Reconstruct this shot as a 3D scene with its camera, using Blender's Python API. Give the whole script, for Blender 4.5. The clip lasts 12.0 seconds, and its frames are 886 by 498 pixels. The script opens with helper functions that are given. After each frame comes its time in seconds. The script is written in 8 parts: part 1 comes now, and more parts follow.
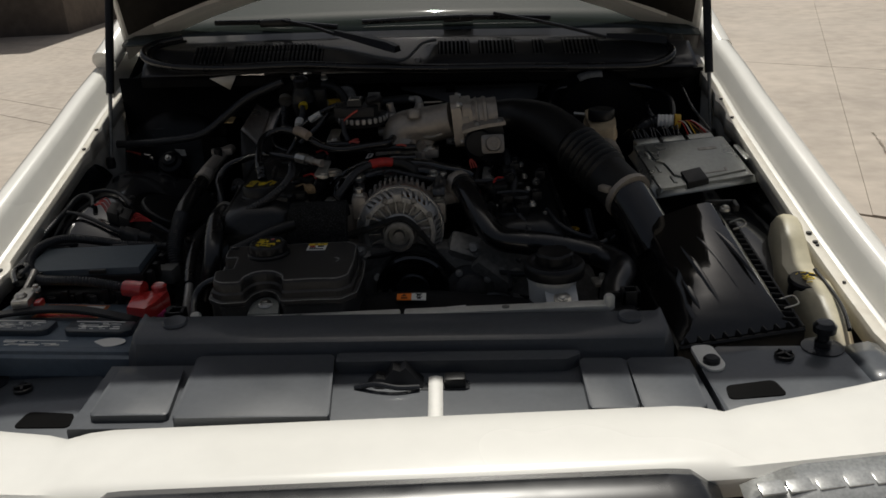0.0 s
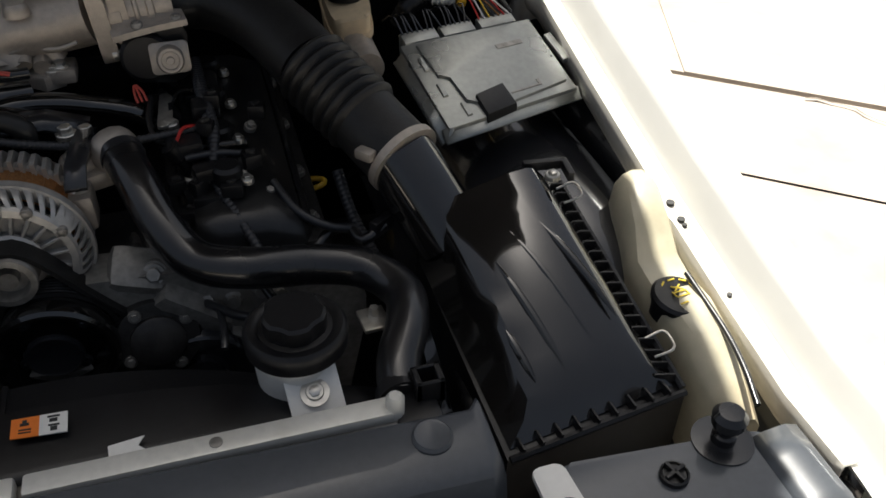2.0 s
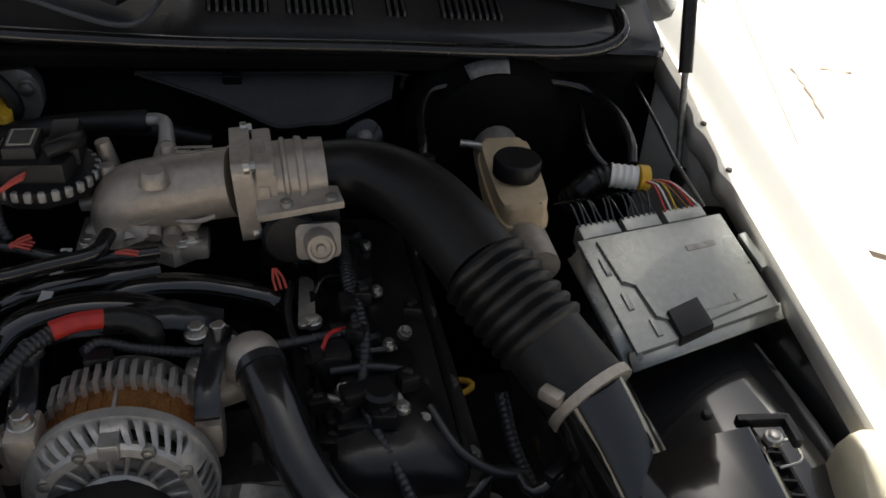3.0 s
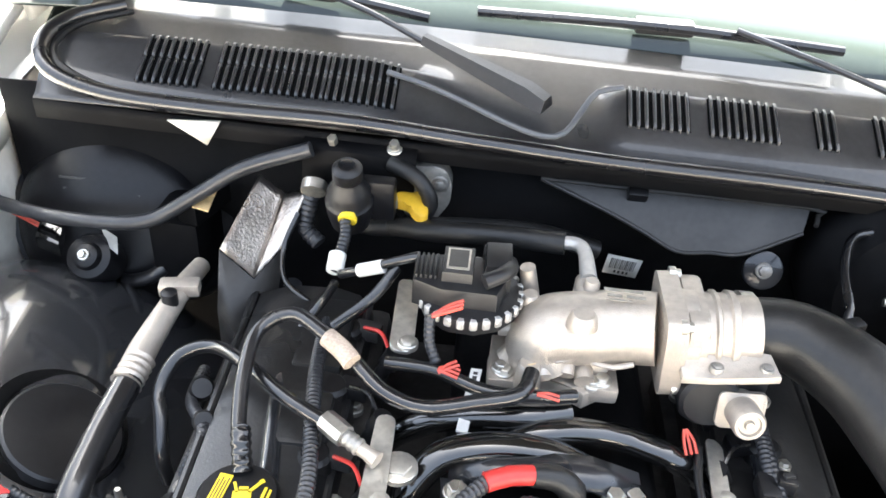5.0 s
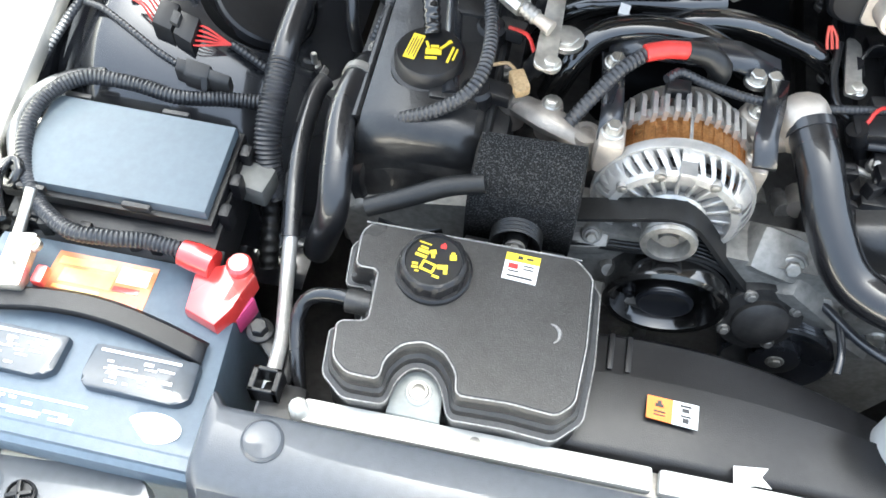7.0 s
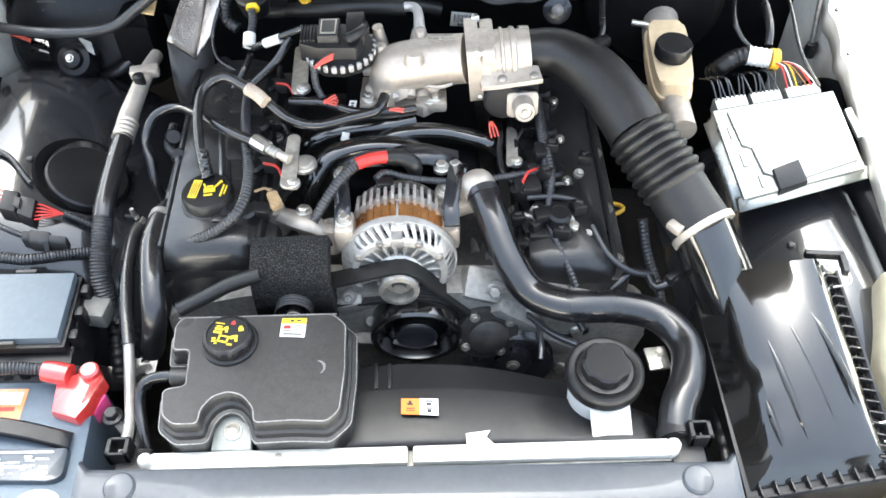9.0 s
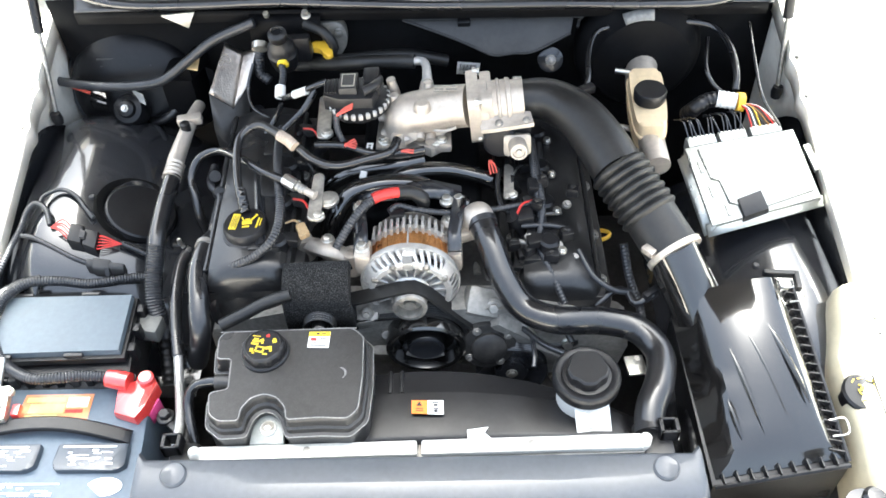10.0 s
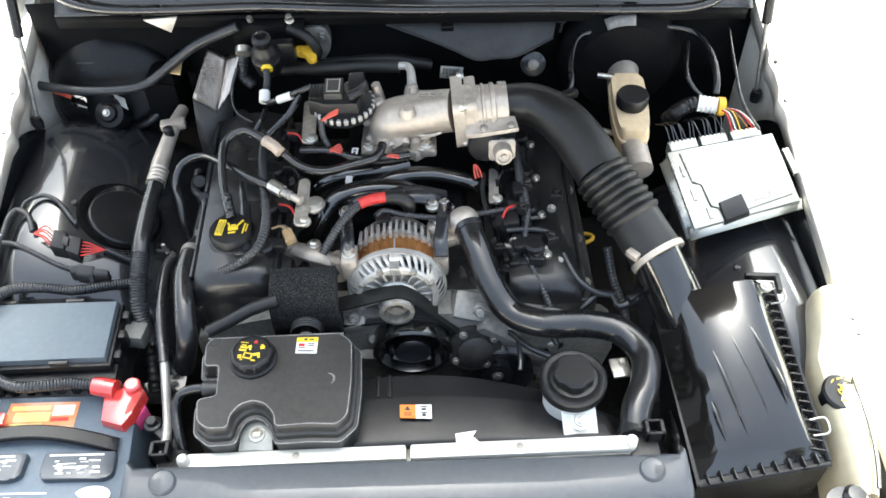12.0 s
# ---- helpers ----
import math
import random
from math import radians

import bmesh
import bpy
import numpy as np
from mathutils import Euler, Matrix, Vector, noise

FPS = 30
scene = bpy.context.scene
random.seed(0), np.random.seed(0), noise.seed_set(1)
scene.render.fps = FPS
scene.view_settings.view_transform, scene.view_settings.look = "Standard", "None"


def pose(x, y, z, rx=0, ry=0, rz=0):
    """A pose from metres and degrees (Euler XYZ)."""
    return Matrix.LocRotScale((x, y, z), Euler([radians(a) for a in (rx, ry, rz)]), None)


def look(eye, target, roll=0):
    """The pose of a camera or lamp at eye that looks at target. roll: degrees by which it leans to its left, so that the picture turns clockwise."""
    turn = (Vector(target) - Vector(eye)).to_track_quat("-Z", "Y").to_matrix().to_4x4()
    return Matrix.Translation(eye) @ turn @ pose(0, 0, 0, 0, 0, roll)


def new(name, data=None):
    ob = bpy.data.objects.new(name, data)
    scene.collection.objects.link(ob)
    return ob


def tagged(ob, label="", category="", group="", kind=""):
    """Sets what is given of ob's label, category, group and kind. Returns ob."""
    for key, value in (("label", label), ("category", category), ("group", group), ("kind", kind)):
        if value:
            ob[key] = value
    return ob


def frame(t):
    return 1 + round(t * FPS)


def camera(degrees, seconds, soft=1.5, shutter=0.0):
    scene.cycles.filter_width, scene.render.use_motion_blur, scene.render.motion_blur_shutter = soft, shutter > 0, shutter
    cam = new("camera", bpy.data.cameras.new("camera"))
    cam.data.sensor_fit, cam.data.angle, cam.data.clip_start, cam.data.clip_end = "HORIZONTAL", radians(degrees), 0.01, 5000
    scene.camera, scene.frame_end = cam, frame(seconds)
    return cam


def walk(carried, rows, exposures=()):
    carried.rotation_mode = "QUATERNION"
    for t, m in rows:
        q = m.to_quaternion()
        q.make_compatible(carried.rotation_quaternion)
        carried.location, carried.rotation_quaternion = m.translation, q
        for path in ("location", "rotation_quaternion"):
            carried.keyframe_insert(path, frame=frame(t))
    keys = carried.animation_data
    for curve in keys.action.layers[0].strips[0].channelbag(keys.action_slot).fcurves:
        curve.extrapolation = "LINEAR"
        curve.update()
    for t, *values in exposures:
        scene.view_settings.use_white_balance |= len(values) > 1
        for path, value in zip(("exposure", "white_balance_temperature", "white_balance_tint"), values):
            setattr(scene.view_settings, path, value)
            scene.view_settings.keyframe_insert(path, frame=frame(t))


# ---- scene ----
cam = camera(54.7, 12.0, soft=1.6)
PATH = [
    (0, (0.095, -0.005, 1.337), (0.056, 1.857, 0.606), -3.1),
    (0.5, (0.136, 0.114, 1.34), (0.125, 1.952, 0.55), -3.7),
    (1, (0.206, 0.286, 1.344), (0.203, 2.06, 0.421), -4.3),
    (1.5, (0.226, 0.456, 1.349), (0.418, 2.126, 0.265), -2.1),
    (2, (0.202, 0.694, 1.361), (0.68, 2.186, 0.117), 1.3),
    (2.5, (0.166, 0.852, 1.37), (0.695, 2.344, 0.147), 5.7),
    (3, (0.118, 0.957, 1.395), (0.524, 2.559, 0.269), 4.5),
    (3.2, (0.112, 0.999, 1.42), (0.54, 2.601, 0.303), 4.4),
    (4.8, (-0.069, 1.11, 1.481), (-0.039, 2.744, 0.326), 4.6),
    (5, (-0.1, 1.101, 1.479), (-0.162, 2.726, 0.315), 4.1),
    (5.5, (-0.177, 1.065, 1.487), (-0.389, 2.648, 0.284), 2.7),
    (6, (-0.215, 1.018, 1.488), (-0.461, 2.394, 0.057), 2.0),
    (6.5, (-0.214, 0.994, 1.5), (-0.472, 2.163, -0.102), -0.6),
    (7, (-0.157, 0.954, 1.502), (-0.325, 1.986, -0.203), 2.5),
    (7.5, (-0.08, 0.921, 1.528), (-0.144, 2.022, -0.14), 3.1),
    (7.7, (-0.053, 0.903, 1.547), (-0.074, 2.022, -0.111), 2.9),
    (9.3, (0.058, 0.683, 1.779), (0.062, 1.989, 0.264), -1.6),
    (9.5, (0.069, 0.659, 1.812), (0.061, 1.969, 0.3), -2.0),
    (10, (0.072, 0.6, 1.865), (0.028, 1.933, 0.375), -3.5),
    (10.5, (0.064, 0.582, 1.877), (0.032, 1.921, 0.392), -3.6),
    (11, (0.062, 0.598, 1.879), (0.053, 1.927, 0.385), -2.8),
    (11.5, (0.058, 0.599, 1.879), (0.05, 1.928, 0.385), -2.5),
    (12, (0.055, 0.604, 1.88), (0.068, 1.931, 0.383), -2.0),
]
EXPOSURES = [(0.0, -0.03, 6400, 7), (0.5, -0.08, 6400, 7), (1.0, 1.05, 6370, 6), (1.5, 1.4, 6350, 7), (2.0, 1.4, 6380, 7), (2.5, 1.5, 6400, 7), (3.0, 1.65, 6380, 7), (4.2, 3.73, 6350, 5), (4.8, 4.68, 6250, 5), (5.0, 5.03, 6250, 5), (5.5, 5.38, 6250, 4), (6.0, 5.28, 6150, 3), (6.5, 4.85, 6050, 2), (7.0, 4.85, 6000, 1), (7.5, 4.65, 5950, 1), (9.5, 4.91, 6100, 3), (10.0, 4.83, 6100, 3), (10.5, 4.64, 6100, 2), (12.0, 4.31, 6100, 2)]
walk(cam, [(t, look(eye, target, roll)) for t, eye, target, roll in PATH], EXPOSURES)

# ---- light ----
SUN_ELEVATION, SUN_ROTATION = radians(71), radians(2)
world = bpy.data.worlds.new("sky")
scene.world = world
world.use_nodes = True
wn = world.node_tree
sky = wn.nodes.new("ShaderNodeTexSky")
sky.sky_type, sky.sun_disc = "NISHITA", False
sky.sun_elevation, sky.sun_rotation = SUN_ELEVATION, SUN_ROTATION
sky.dust_density, sky.air_density, sky.ozone_density = 7.0, 0.8, 0.4
haze = wn.nodes.new("ShaderNodeHueSaturation")
haze.inputs["Saturation"].default_value = 0.65
wn.links.new(sky.outputs[0], haze.inputs["Color"])
wn.links.new(haze.outputs[0], wn.nodes["Background"].inputs[0])
wn.nodes["Background"].inputs[1].default_value = 0.036
sun_data = bpy.data.lights.new("sun", "SUN")
sun_data.energy, sun_data.angle, sun_data.color = 3.6, radians(0.6), (1.0, 0.94, 0.86)
sun = new("sun", sun_data)
to_sun = Vector((math.sin(SUN_ROTATION) * math.cos(SUN_ELEVATION), math.cos(SUN_ROTATION) * math.cos(SUN_ELEVATION), math.sin(SUN_ELEVATION)))
sun.matrix_world = look(to_sun * 20, (0, 0, 0))


# ---- materials ----
def material(name, colour, rough=0.5, metal=0.0, vary=0.15, scale=30.0, bump=0.0, bump_scale=200.0, coat=0.0, rough_vary=0.1, trans=0.0, dust=None, ior=1.5, spec=0.5, coat_ior=1.5):
    m = bpy.data.materials.new(name)
    m.use_nodes = True
    n, l = m.node_tree.nodes, m.node_tree.links
    b = n["Principled BSDF"]
    b.inputs["Metallic"].default_value = metal
    b.inputs["Coat Weight"].default_value = coat
    b.inputs["Coat Roughness"].default_value = 0.05
    b.inputs["Coat IOR"].default_value = coat_ior
    b.inputs["Specular IOR Level"].default_value = spec
    b.inputs["Transmission Weight"].default_value = trans
    b.inputs["IOR"].default_value = ior
    co = n.new("ShaderNodeTexCoord")
    big, fine = n.new("ShaderNodeTexNoise"), n.new("ShaderNodeTexNoise")
    for t, s, d in ((big, scale * 0.25, 3.0), (fine, scale * 4, 5.0)):
        t.inputs["Scale"].default_value, t.inputs["Detail"].default_value = s, d
        l.new(co.outputs["Object"], t.inputs["Vector"])
    add = n.new("ShaderNodeMath")
    add.operation = "ADD"
    l.new(big.outputs[0], add.inputs[0])
    l.new(fine.outputs[0], add.inputs[1])
    ramp = n.new("ShaderNodeMapRange")
    ramp.inputs[1].default_value, ramp.inputs[2].default_value = 0.7, 1.3
    ramp.inputs[3].default_value, ramp.inputs[4].default_value = 1 - vary, 1 + vary
    l.new(add.outputs[0], ramp.inputs[0])
    mix = n.new("ShaderNodeMix")
    mix.data_type, mix.blend_type = "RGBA", "MULTIPLY"
    mix.inputs[0].default_value = 1.0
    mix.inputs[6].default_value = (*colour, 1)
    l.new(ramp.outputs[0], mix.inputs[7])
    out = mix.outputs[2]
    if dust:
        dn = n.new("ShaderNodeTexNoise")
        dn.inputs["Scale"].default_value, dn.inputs["Detail"].default_value = dust[1], 8.0
        l.new(co.outputs["Object"], dn.inputs["Vector"])
        dr = n.new("ShaderNodeMapRange")
        dr.inputs[1].default_value, dr.inputs[2].default_value = 0.5, 0.75
        dr.inputs[4].default_value = dust[2]
        l.new(dn.outputs[0], dr.inputs[0])
        dm = n.new("ShaderNodeMix")
        dm.data_type = "RGBA"
        l.new(dr.outputs[0], dm.inputs[0])
        l.new(out, dm.inputs[6])
        dm.inputs[7].default_value = (*dust[0], 1)
        out = dm.outputs[2]
    l.new(out, b.inputs["Base Color"])
    rr = n.new("ShaderNodeMapRange")
    rr.inputs[1].default_value, rr.inputs[2].default_value = 0.3, 0.7
    rr.inputs[3].default_value, rr.inputs[4].default_value = max(0.02, rough - rough_vary), min(1.0, rough + rough_vary)
    l.new(big.outputs[0], rr.inputs[0])
    l.new(rr.outputs[0], b.inputs["Roughness"])
    if bump:
        bt, bn = n.new("ShaderNodeTexNoise"), n.new("ShaderNodeBump")
        bt.inputs["Scale"].default_value, bt.inputs["Detail"].default_value = bump_scale, 4.0
        l.new(co.outputs["Object"], bt.inputs["Vector"])
        l.new(bt.outputs[0], bn.inputs["Height"])
        bn.inputs["Strength"].default_value, bn.inputs["Distance"].default_value = bump, 0.001
        l.new(bn.outputs[0], b.inputs["Normal"])
    return m


GREY_DUST = ((0.22, 0.2, 0.17), 14.0, 0.35)
PAINT = material("white_paint", (0.8, 0.79, 0.75), 0.25, vary=0.03, coat=0.6, rough_vary=0.05, scale=6)
PAINT_INNER = material("white_paint_inner", (0.7, 0.67, 0.6), 0.4, vary=0.08, scale=20, dust=((0.35, 0.25, 0.15), 18.0, 0.3))
PLASTIC = material("black_plastic", (0.009, 0.009, 0.010), 0.36, vary=0.3, bump=0.25, bump_scale=900, spec=0.4, dust=((0.07, 0.068, 0.065), 12.0, 0.16))
PLASTIC_GREY = material("dark_grey_plastic", (0.030, 0.029, 0.028), 0.42, vary=0.22, bump=0.35, bump_scale=1200, spec=0.45, dust=((0.12, 0.115, 0.11), 16.0, 0.16))
GLOSS = material("glossy_black_plastic", (0.007, 0.0068, 0.0066), 0.16, vary=0.3, coat=1.0, coat_ior=1.55, rough_vary=0.06, scale=12)
LINER = material("dressed_black_liner", (0.016, 0.0168, 0.019), 0.24, vary=0.25, rough_vary=0.06, scale=10, spec=0.35, coat=1.0, coat_ior=1.6)
LINER.node_tree.nodes["Principled BSDF"].inputs["Coat Roughness"].default_value = 0.07
RUBBER = material("black_rubber", (0.009, 0.009, 0.010), 0.28, coat=0.5, vary=0.25, bump=0.15, bump_scale=700, dust=((0.05, 0.05, 0.05), 20.0, 0.15))
RUBBER_DULL = material("dull_rubber", (0.011, 0.011, 0.011), 0.42, vary=0.3, bump=0.3, bump_scale=500, spec=0.4, dust=((0.05, 0.05, 0.048), 18.0, 0.2))
CONDUIT = material("split_conduit", (0.024, 0.025, 0.028), 0.34, vary=0.25, dust=((0.09, 0.09, 0.09), 25.0, 0.2))
ALU = material("cast_aluminium", (0.46, 0.415, 0.36), 0.45, metal=0.6, vary=0.14, bump=0.5, bump_scale=700, dust=((0.25, 0.21, 0.17), 18.0, 0.3))
ALU_BRIGHT = material("bright_aluminium", (0.46, 0.45, 0.43), 0.4, metal=0.6, vary=0.18, bump=0.25, bump_scale=500, dust=((0.22, 0.2, 0.18), 30.0, 0.35))
ECU_METAL = material("ecu_metal", (0.34, 0.35, 0.33), 0.34, metal=0.75, vary=0.12, bump=0.2, bump_scale=900, dust=((0.3, 0.29, 0.27), 14.0, 0.3))
STEEL = material("zinc_steel", (0.6, 0.58, 0.53), 0.35, metal=0.9, vary=0.25)
STEEL_DULL = material("dull_steel", (0.3, 0.29, 0.27), 0.5, metal=0.8, vary=0.35, dust=GREY_DUST)
COPPER = material("copper_winding", (0.42, 0.2, 0.07), 0.35, metal=0.8, vary=0.35, scale=90)
ENGINE_DARK = material("engine_block", (0.03, 0.029, 0.028), 0.45, metal=0.3, vary=0.45, bump=0.6, bump_scale=120, dust=((0.12, 0.11, 0.1), 20.0, 0.45))
BLACK_METAL = material("black_painted_metal", (0.016, 0.017, 0.02), 0.3, coat=0.5, vary=0.25, dust=((0.08, 0.08, 0.08), 9.0, 0.2))
RAD_WHITE = material("radiator_bar", (0.66, 0.65, 0.6), 0.45, metal=0.3, vary=0.1, dust=((0.4, 0.37, 0.3), 30.0, 0.3))
WASHER = material("aged_white_plastic", (0.47, 0.43, 0.31), 0.38, vary=0.12, scale=14, dust=((0.33, 0.2, 0.08), 9.0, 0.6))
FLUID = material("brake_reservoir_plastic", (0.68, 0.53, 0.33), 0.4, vary=0.12, scale=25)
RED = material("red_plastic", (0.62, 0.045, 0.04), 0.3, vary=0.12, coat=1.0, coat_ior=1.7)
RED_WIRE = material("red_wire", (0.6, 0.09, 0.06), 0.4, vary=0.2)
RED_TAPE = material("red_tape", (0.5, 0.03, 0.025), 0.5, vary=0.2)
YELLOW = material("yellow_print", (0.75, 0.55, 0.03), 0.5, vary=0.08)
YELLOW_PLASTIC = material("yellow_plastic", (0.7, 0.42, 0.03), 0.42, vary=0.1)
ORANGE = material("orange_label", (0.85, 0.22, 0.03), 0.5, vary=0.06)
# Fading and the sky's reflection are both mixed into this label colour.
BATTERY_LABEL = material("faded_sheen_label", (0.6, 0.2, 0.07), 0.4, vary=0.2, coat=0.3, dust=((0.6, 0.45, 0.35), 25.0, 0.4))
TANK = material("coolant_tank_plastic", (0.026, 0.025, 0.024), 0.36, vary=0.25, bump=0.4, bump_scale=900, spec=0.5, dust=((0.11, 0.105, 0.1), 500.0, 0.18))
LABEL = material("white_label", (0.78, 0.77, 0.73), 0.5, vary=0.05)
PRINT = material("label_print", (0.03, 0.03, 0.03), 0.6, vary=0.1)
BATTERY = material("battery_case", (0.085, 0.115, 0.15), 0.55, vary=0.12, bump=0.15, bump_scale=700, coat=0.1)
SHIELD = material("satin_black_shield", (0.058, 0.064, 0.074), 0.5, vary=0.12, bump=0.2, bump_scale=900, coat=0.3, dust=((0.1, 0.1, 0.1), 12.0, 0.15))
# Near-black: the shade deep in the bay is put into this colour.
SHADED_PLASTIC = material("shaded_bay_plastic", (0.004, 0.004, 0.0045), 0.6, vary=0.25, bump=0.2, bump_scale=700, spec=0.08, dust=((0.018, 0.018, 0.017), 14.0, 0.2))
# Lighter copy for the cowl cover, with its daylight put into the colour.
COWL_TOP = material("daylit_cowl_plastic", (0.025, 0.025, 0.026), 0.36, vary=0.25, bump=0.2, bump_scale=700, coat=0.5, dust=((0.06, 0.06, 0.058), 14.0, 0.3))
FOIL = material("heat_foil", (0.5, 0.45, 0.4), 0.3, metal=0.95, vary=0.2, bump=1.0, bump_scale=320)
GLASS_DARK = material("windscreen", (0.03, 0.038, 0.035), 0.03, vary=0.05, rough_vary=0.01)
CHROME = material("chrome", (0.8, 0.8, 0.8), 0.08, metal=1.0, vary=0.03, rough_vary=0.03)
LENS = material("headlight_lens", (0.55, 0.56, 0.55), 0.12, metal=0.6, vary=0.25, scale=60)
CONCRETE = material("concrete", (0.39, 0.343, 0.295), 0.85, vary=0.2, scale=3, bump=0.6, bump_scale=60, dust=((0.45, 0.403, 0.355), 1.2, 0.6))
PANEL = material("front_panel_paint", (0.055, 0.062, 0.072), 0.36, coat=0.7, vary=0.12, dust=((0.12, 0.12, 0.12), 9.0, 0.15))
VOID = material("shadowed_gap", (0.003, 0.003, 0.003), 0.9, vary=0.1, spec=0.1)
LID = material("polished_black_lid", (0.012, 0.0112, 0.0105), 0.12, vary=0.3, coat=1.0, coat_ior=1.5, rough_vary=0.04, scale=12, bump=0.03, bump_scale=40)
FELT = material("bonnet_felt", (0.022, 0.02, 0.018), 0.95, vary=0.25, scale=20, bump=0.8, bump_scale=300, spec=0.1)
CASTING = material("grimy_casting", (0.25, 0.24, 0.22), 0.5, metal=0.35, vary=0.3, bump=0.6, bump_scale=160, dust=((0.08, 0.07, 0.06), 16.0, 0.55))
# Pale from wear, and paler for the edge highlight painted into it.
WORN_LIT = material("whitened_lit_edge", (0.24, 0.235, 0.225), 0.4, vary=0.5, scale=60)
LUG_GREY = material("pale_grey_plastic", (0.27, 0.28, 0.26), 0.4, vary=0.15)
CRACK = material("concrete_joint", (0.2, 0.17, 0.14), 0.9, vary=0.3)


# ---- building helpers ----
def thing(name, label, category, group="", at=(0, 0, 0), kind=""):
    ob = new(name)
    ob.location = at
    ob.empty_display_size = 0.05
    bpy.context.view_layer.update()
    return tagged(ob, label, category, group, kind)


def mesh_from(name, bm, mat, smooth=True):
    me = bpy.data.meshes.new(name)
    bmesh.ops.recalc_face_normals(bm, faces=bm.faces)
    bm.to_mesh(me)
    bm.free()
    me.materials.append(mat)
    if smooth:
        me.shade_smooth()
        me.set_sharp_from_angle(angle=radians(38))
    return me


def part(name, bm, mat, parent=None, label=""):
    ob = new(name, mesh_from(name, bm, mat))
    if parent is not None:
        ob.parent = parent
        off = parent.location.copy()
        p = parent.parent
        while p:
            off += p.location
            p = p.parent
        ob.data.transform(Matrix.Translation(-off))
    return tagged(ob, label) if label else ob


def whole(name, bm, mat, label, category, group="", kind=""):
    return tagged(part(name, bm, mat), label, category, group, kind)


def frame_along(d):
    d = Vector(d).normalized()
    return d.to_track_quat("Z", "Y").to_matrix().to_4x4()


def box(bm, lo, hi, bevel=0.004, seg=2, m=None):
    lo, hi = Vector(lo), Vector(hi)
    r = bmesh.ops.create_cube(bm, size=1.0)
    vs = r["verts"]
    c, s = (lo + hi) / 2, hi - lo
    for v in vs:
        v.co = Vector((v.co.x * s.x + c.x, v.co.y * s.y + c.y, v.co.z * s.z + c.z))
    if bevel:
        es = list({e for v in vs for e in v.link_edges})
        r = bmesh.ops.bevel(bm, geom=es, offset=min(bevel, min(s) * 0.45), segments=seg, affect="EDGES", profile=0.6)
        vs = list({v for f in r["faces"] for v in f.verts} | {v for v in vs if v.is_valid})
    if m is not None:
        for v in vs:
            v.co = m @ v.co
    return bm


def obox(bm, centre, size, rz=0.0, rx=0.0, ry=0.0, bevel=0.004):
    h = Vector(size) / 2
    return box(bm, -h, h, bevel, m=pose(*centre, rx, ry, rz))


def prism(bm, outline, z0, z1, bevel=0.005, seg=2, m=None, taper=0.0):
    """A flat outline drawn up from z0 to z1, with a rounded upper rim."""
    c = sum((Vector((x, y)) for x, y in outline), Vector((0, 0))) / len(outline)
    lo = [bm.verts.new((x, y, z0)) for x, y in outline]
    hi = [bm.verts.new((x + (c.x - x) * taper, y + (c.y - y) * taper, z1)) for x, y in outline]
    n = len(outline)
    bm.faces.new(lo[::-1])
    top = bm.faces.new(hi)
    for i in range(n):
        bm.faces.new((lo[i], lo[(i + 1) % n], hi[(i + 1) % n], hi[i]))
    vs = lo + hi
    if bevel:
        r = bmesh.ops.bevel(bm, geom=list(top.edges), offset=bevel, segments=seg, affect="EDGES", profile=0.6)
        vs = list({v for f in r["faces"] for v in f.verts} | {v for v in vs if v.is_valid})
    if m is not None:
        for v in vs:
            v.co = m @ v.co
    return bm


def rounded(points, radius, steps=4):
    """An outline with its corners rounded."""
    out, n = [], len(points)
    for i in range(n):
        p, a, b = (Vector(points[j % n]) for j in (i, i - 1, i + 1))
        da, db = a - p, b - p
        r = min(radius, da.length * 0.45, db.length * 0.45)
        s, e = p + da.normalized() * r, p + db.normalized() * r
        for k in range(steps + 1):
            t = k / steps
            out.append(tuple((1 - t) ** 2 * s + 2 * t * (1 - t) * p + t * t * e))
    return out


def spline(points, step=0.008):
    p = [Vector(q) for q in points]
    p = [p[0] * 2 - p[1]] + p + [p[-1] * 2 - p[-2]]
    out = []
    for i in range(1, len(p) - 2):
        n = max(2, int((p[i + 1] - p[i]).length / step))
        for k in range(n):
            t = k / n
            out.append(0.5 * (2 * p[i] + (p[i + 1] - p[i - 1]) * t + (2 * p[i - 1] - 5 * p[i] + 4 * p[i + 1] - p[i + 2]) * t * t + (3 * p[i] - p[i - 1] - 3 * p[i + 1] + p[i + 2]) * t ** 3))
    out.append(p[-2])
    return out


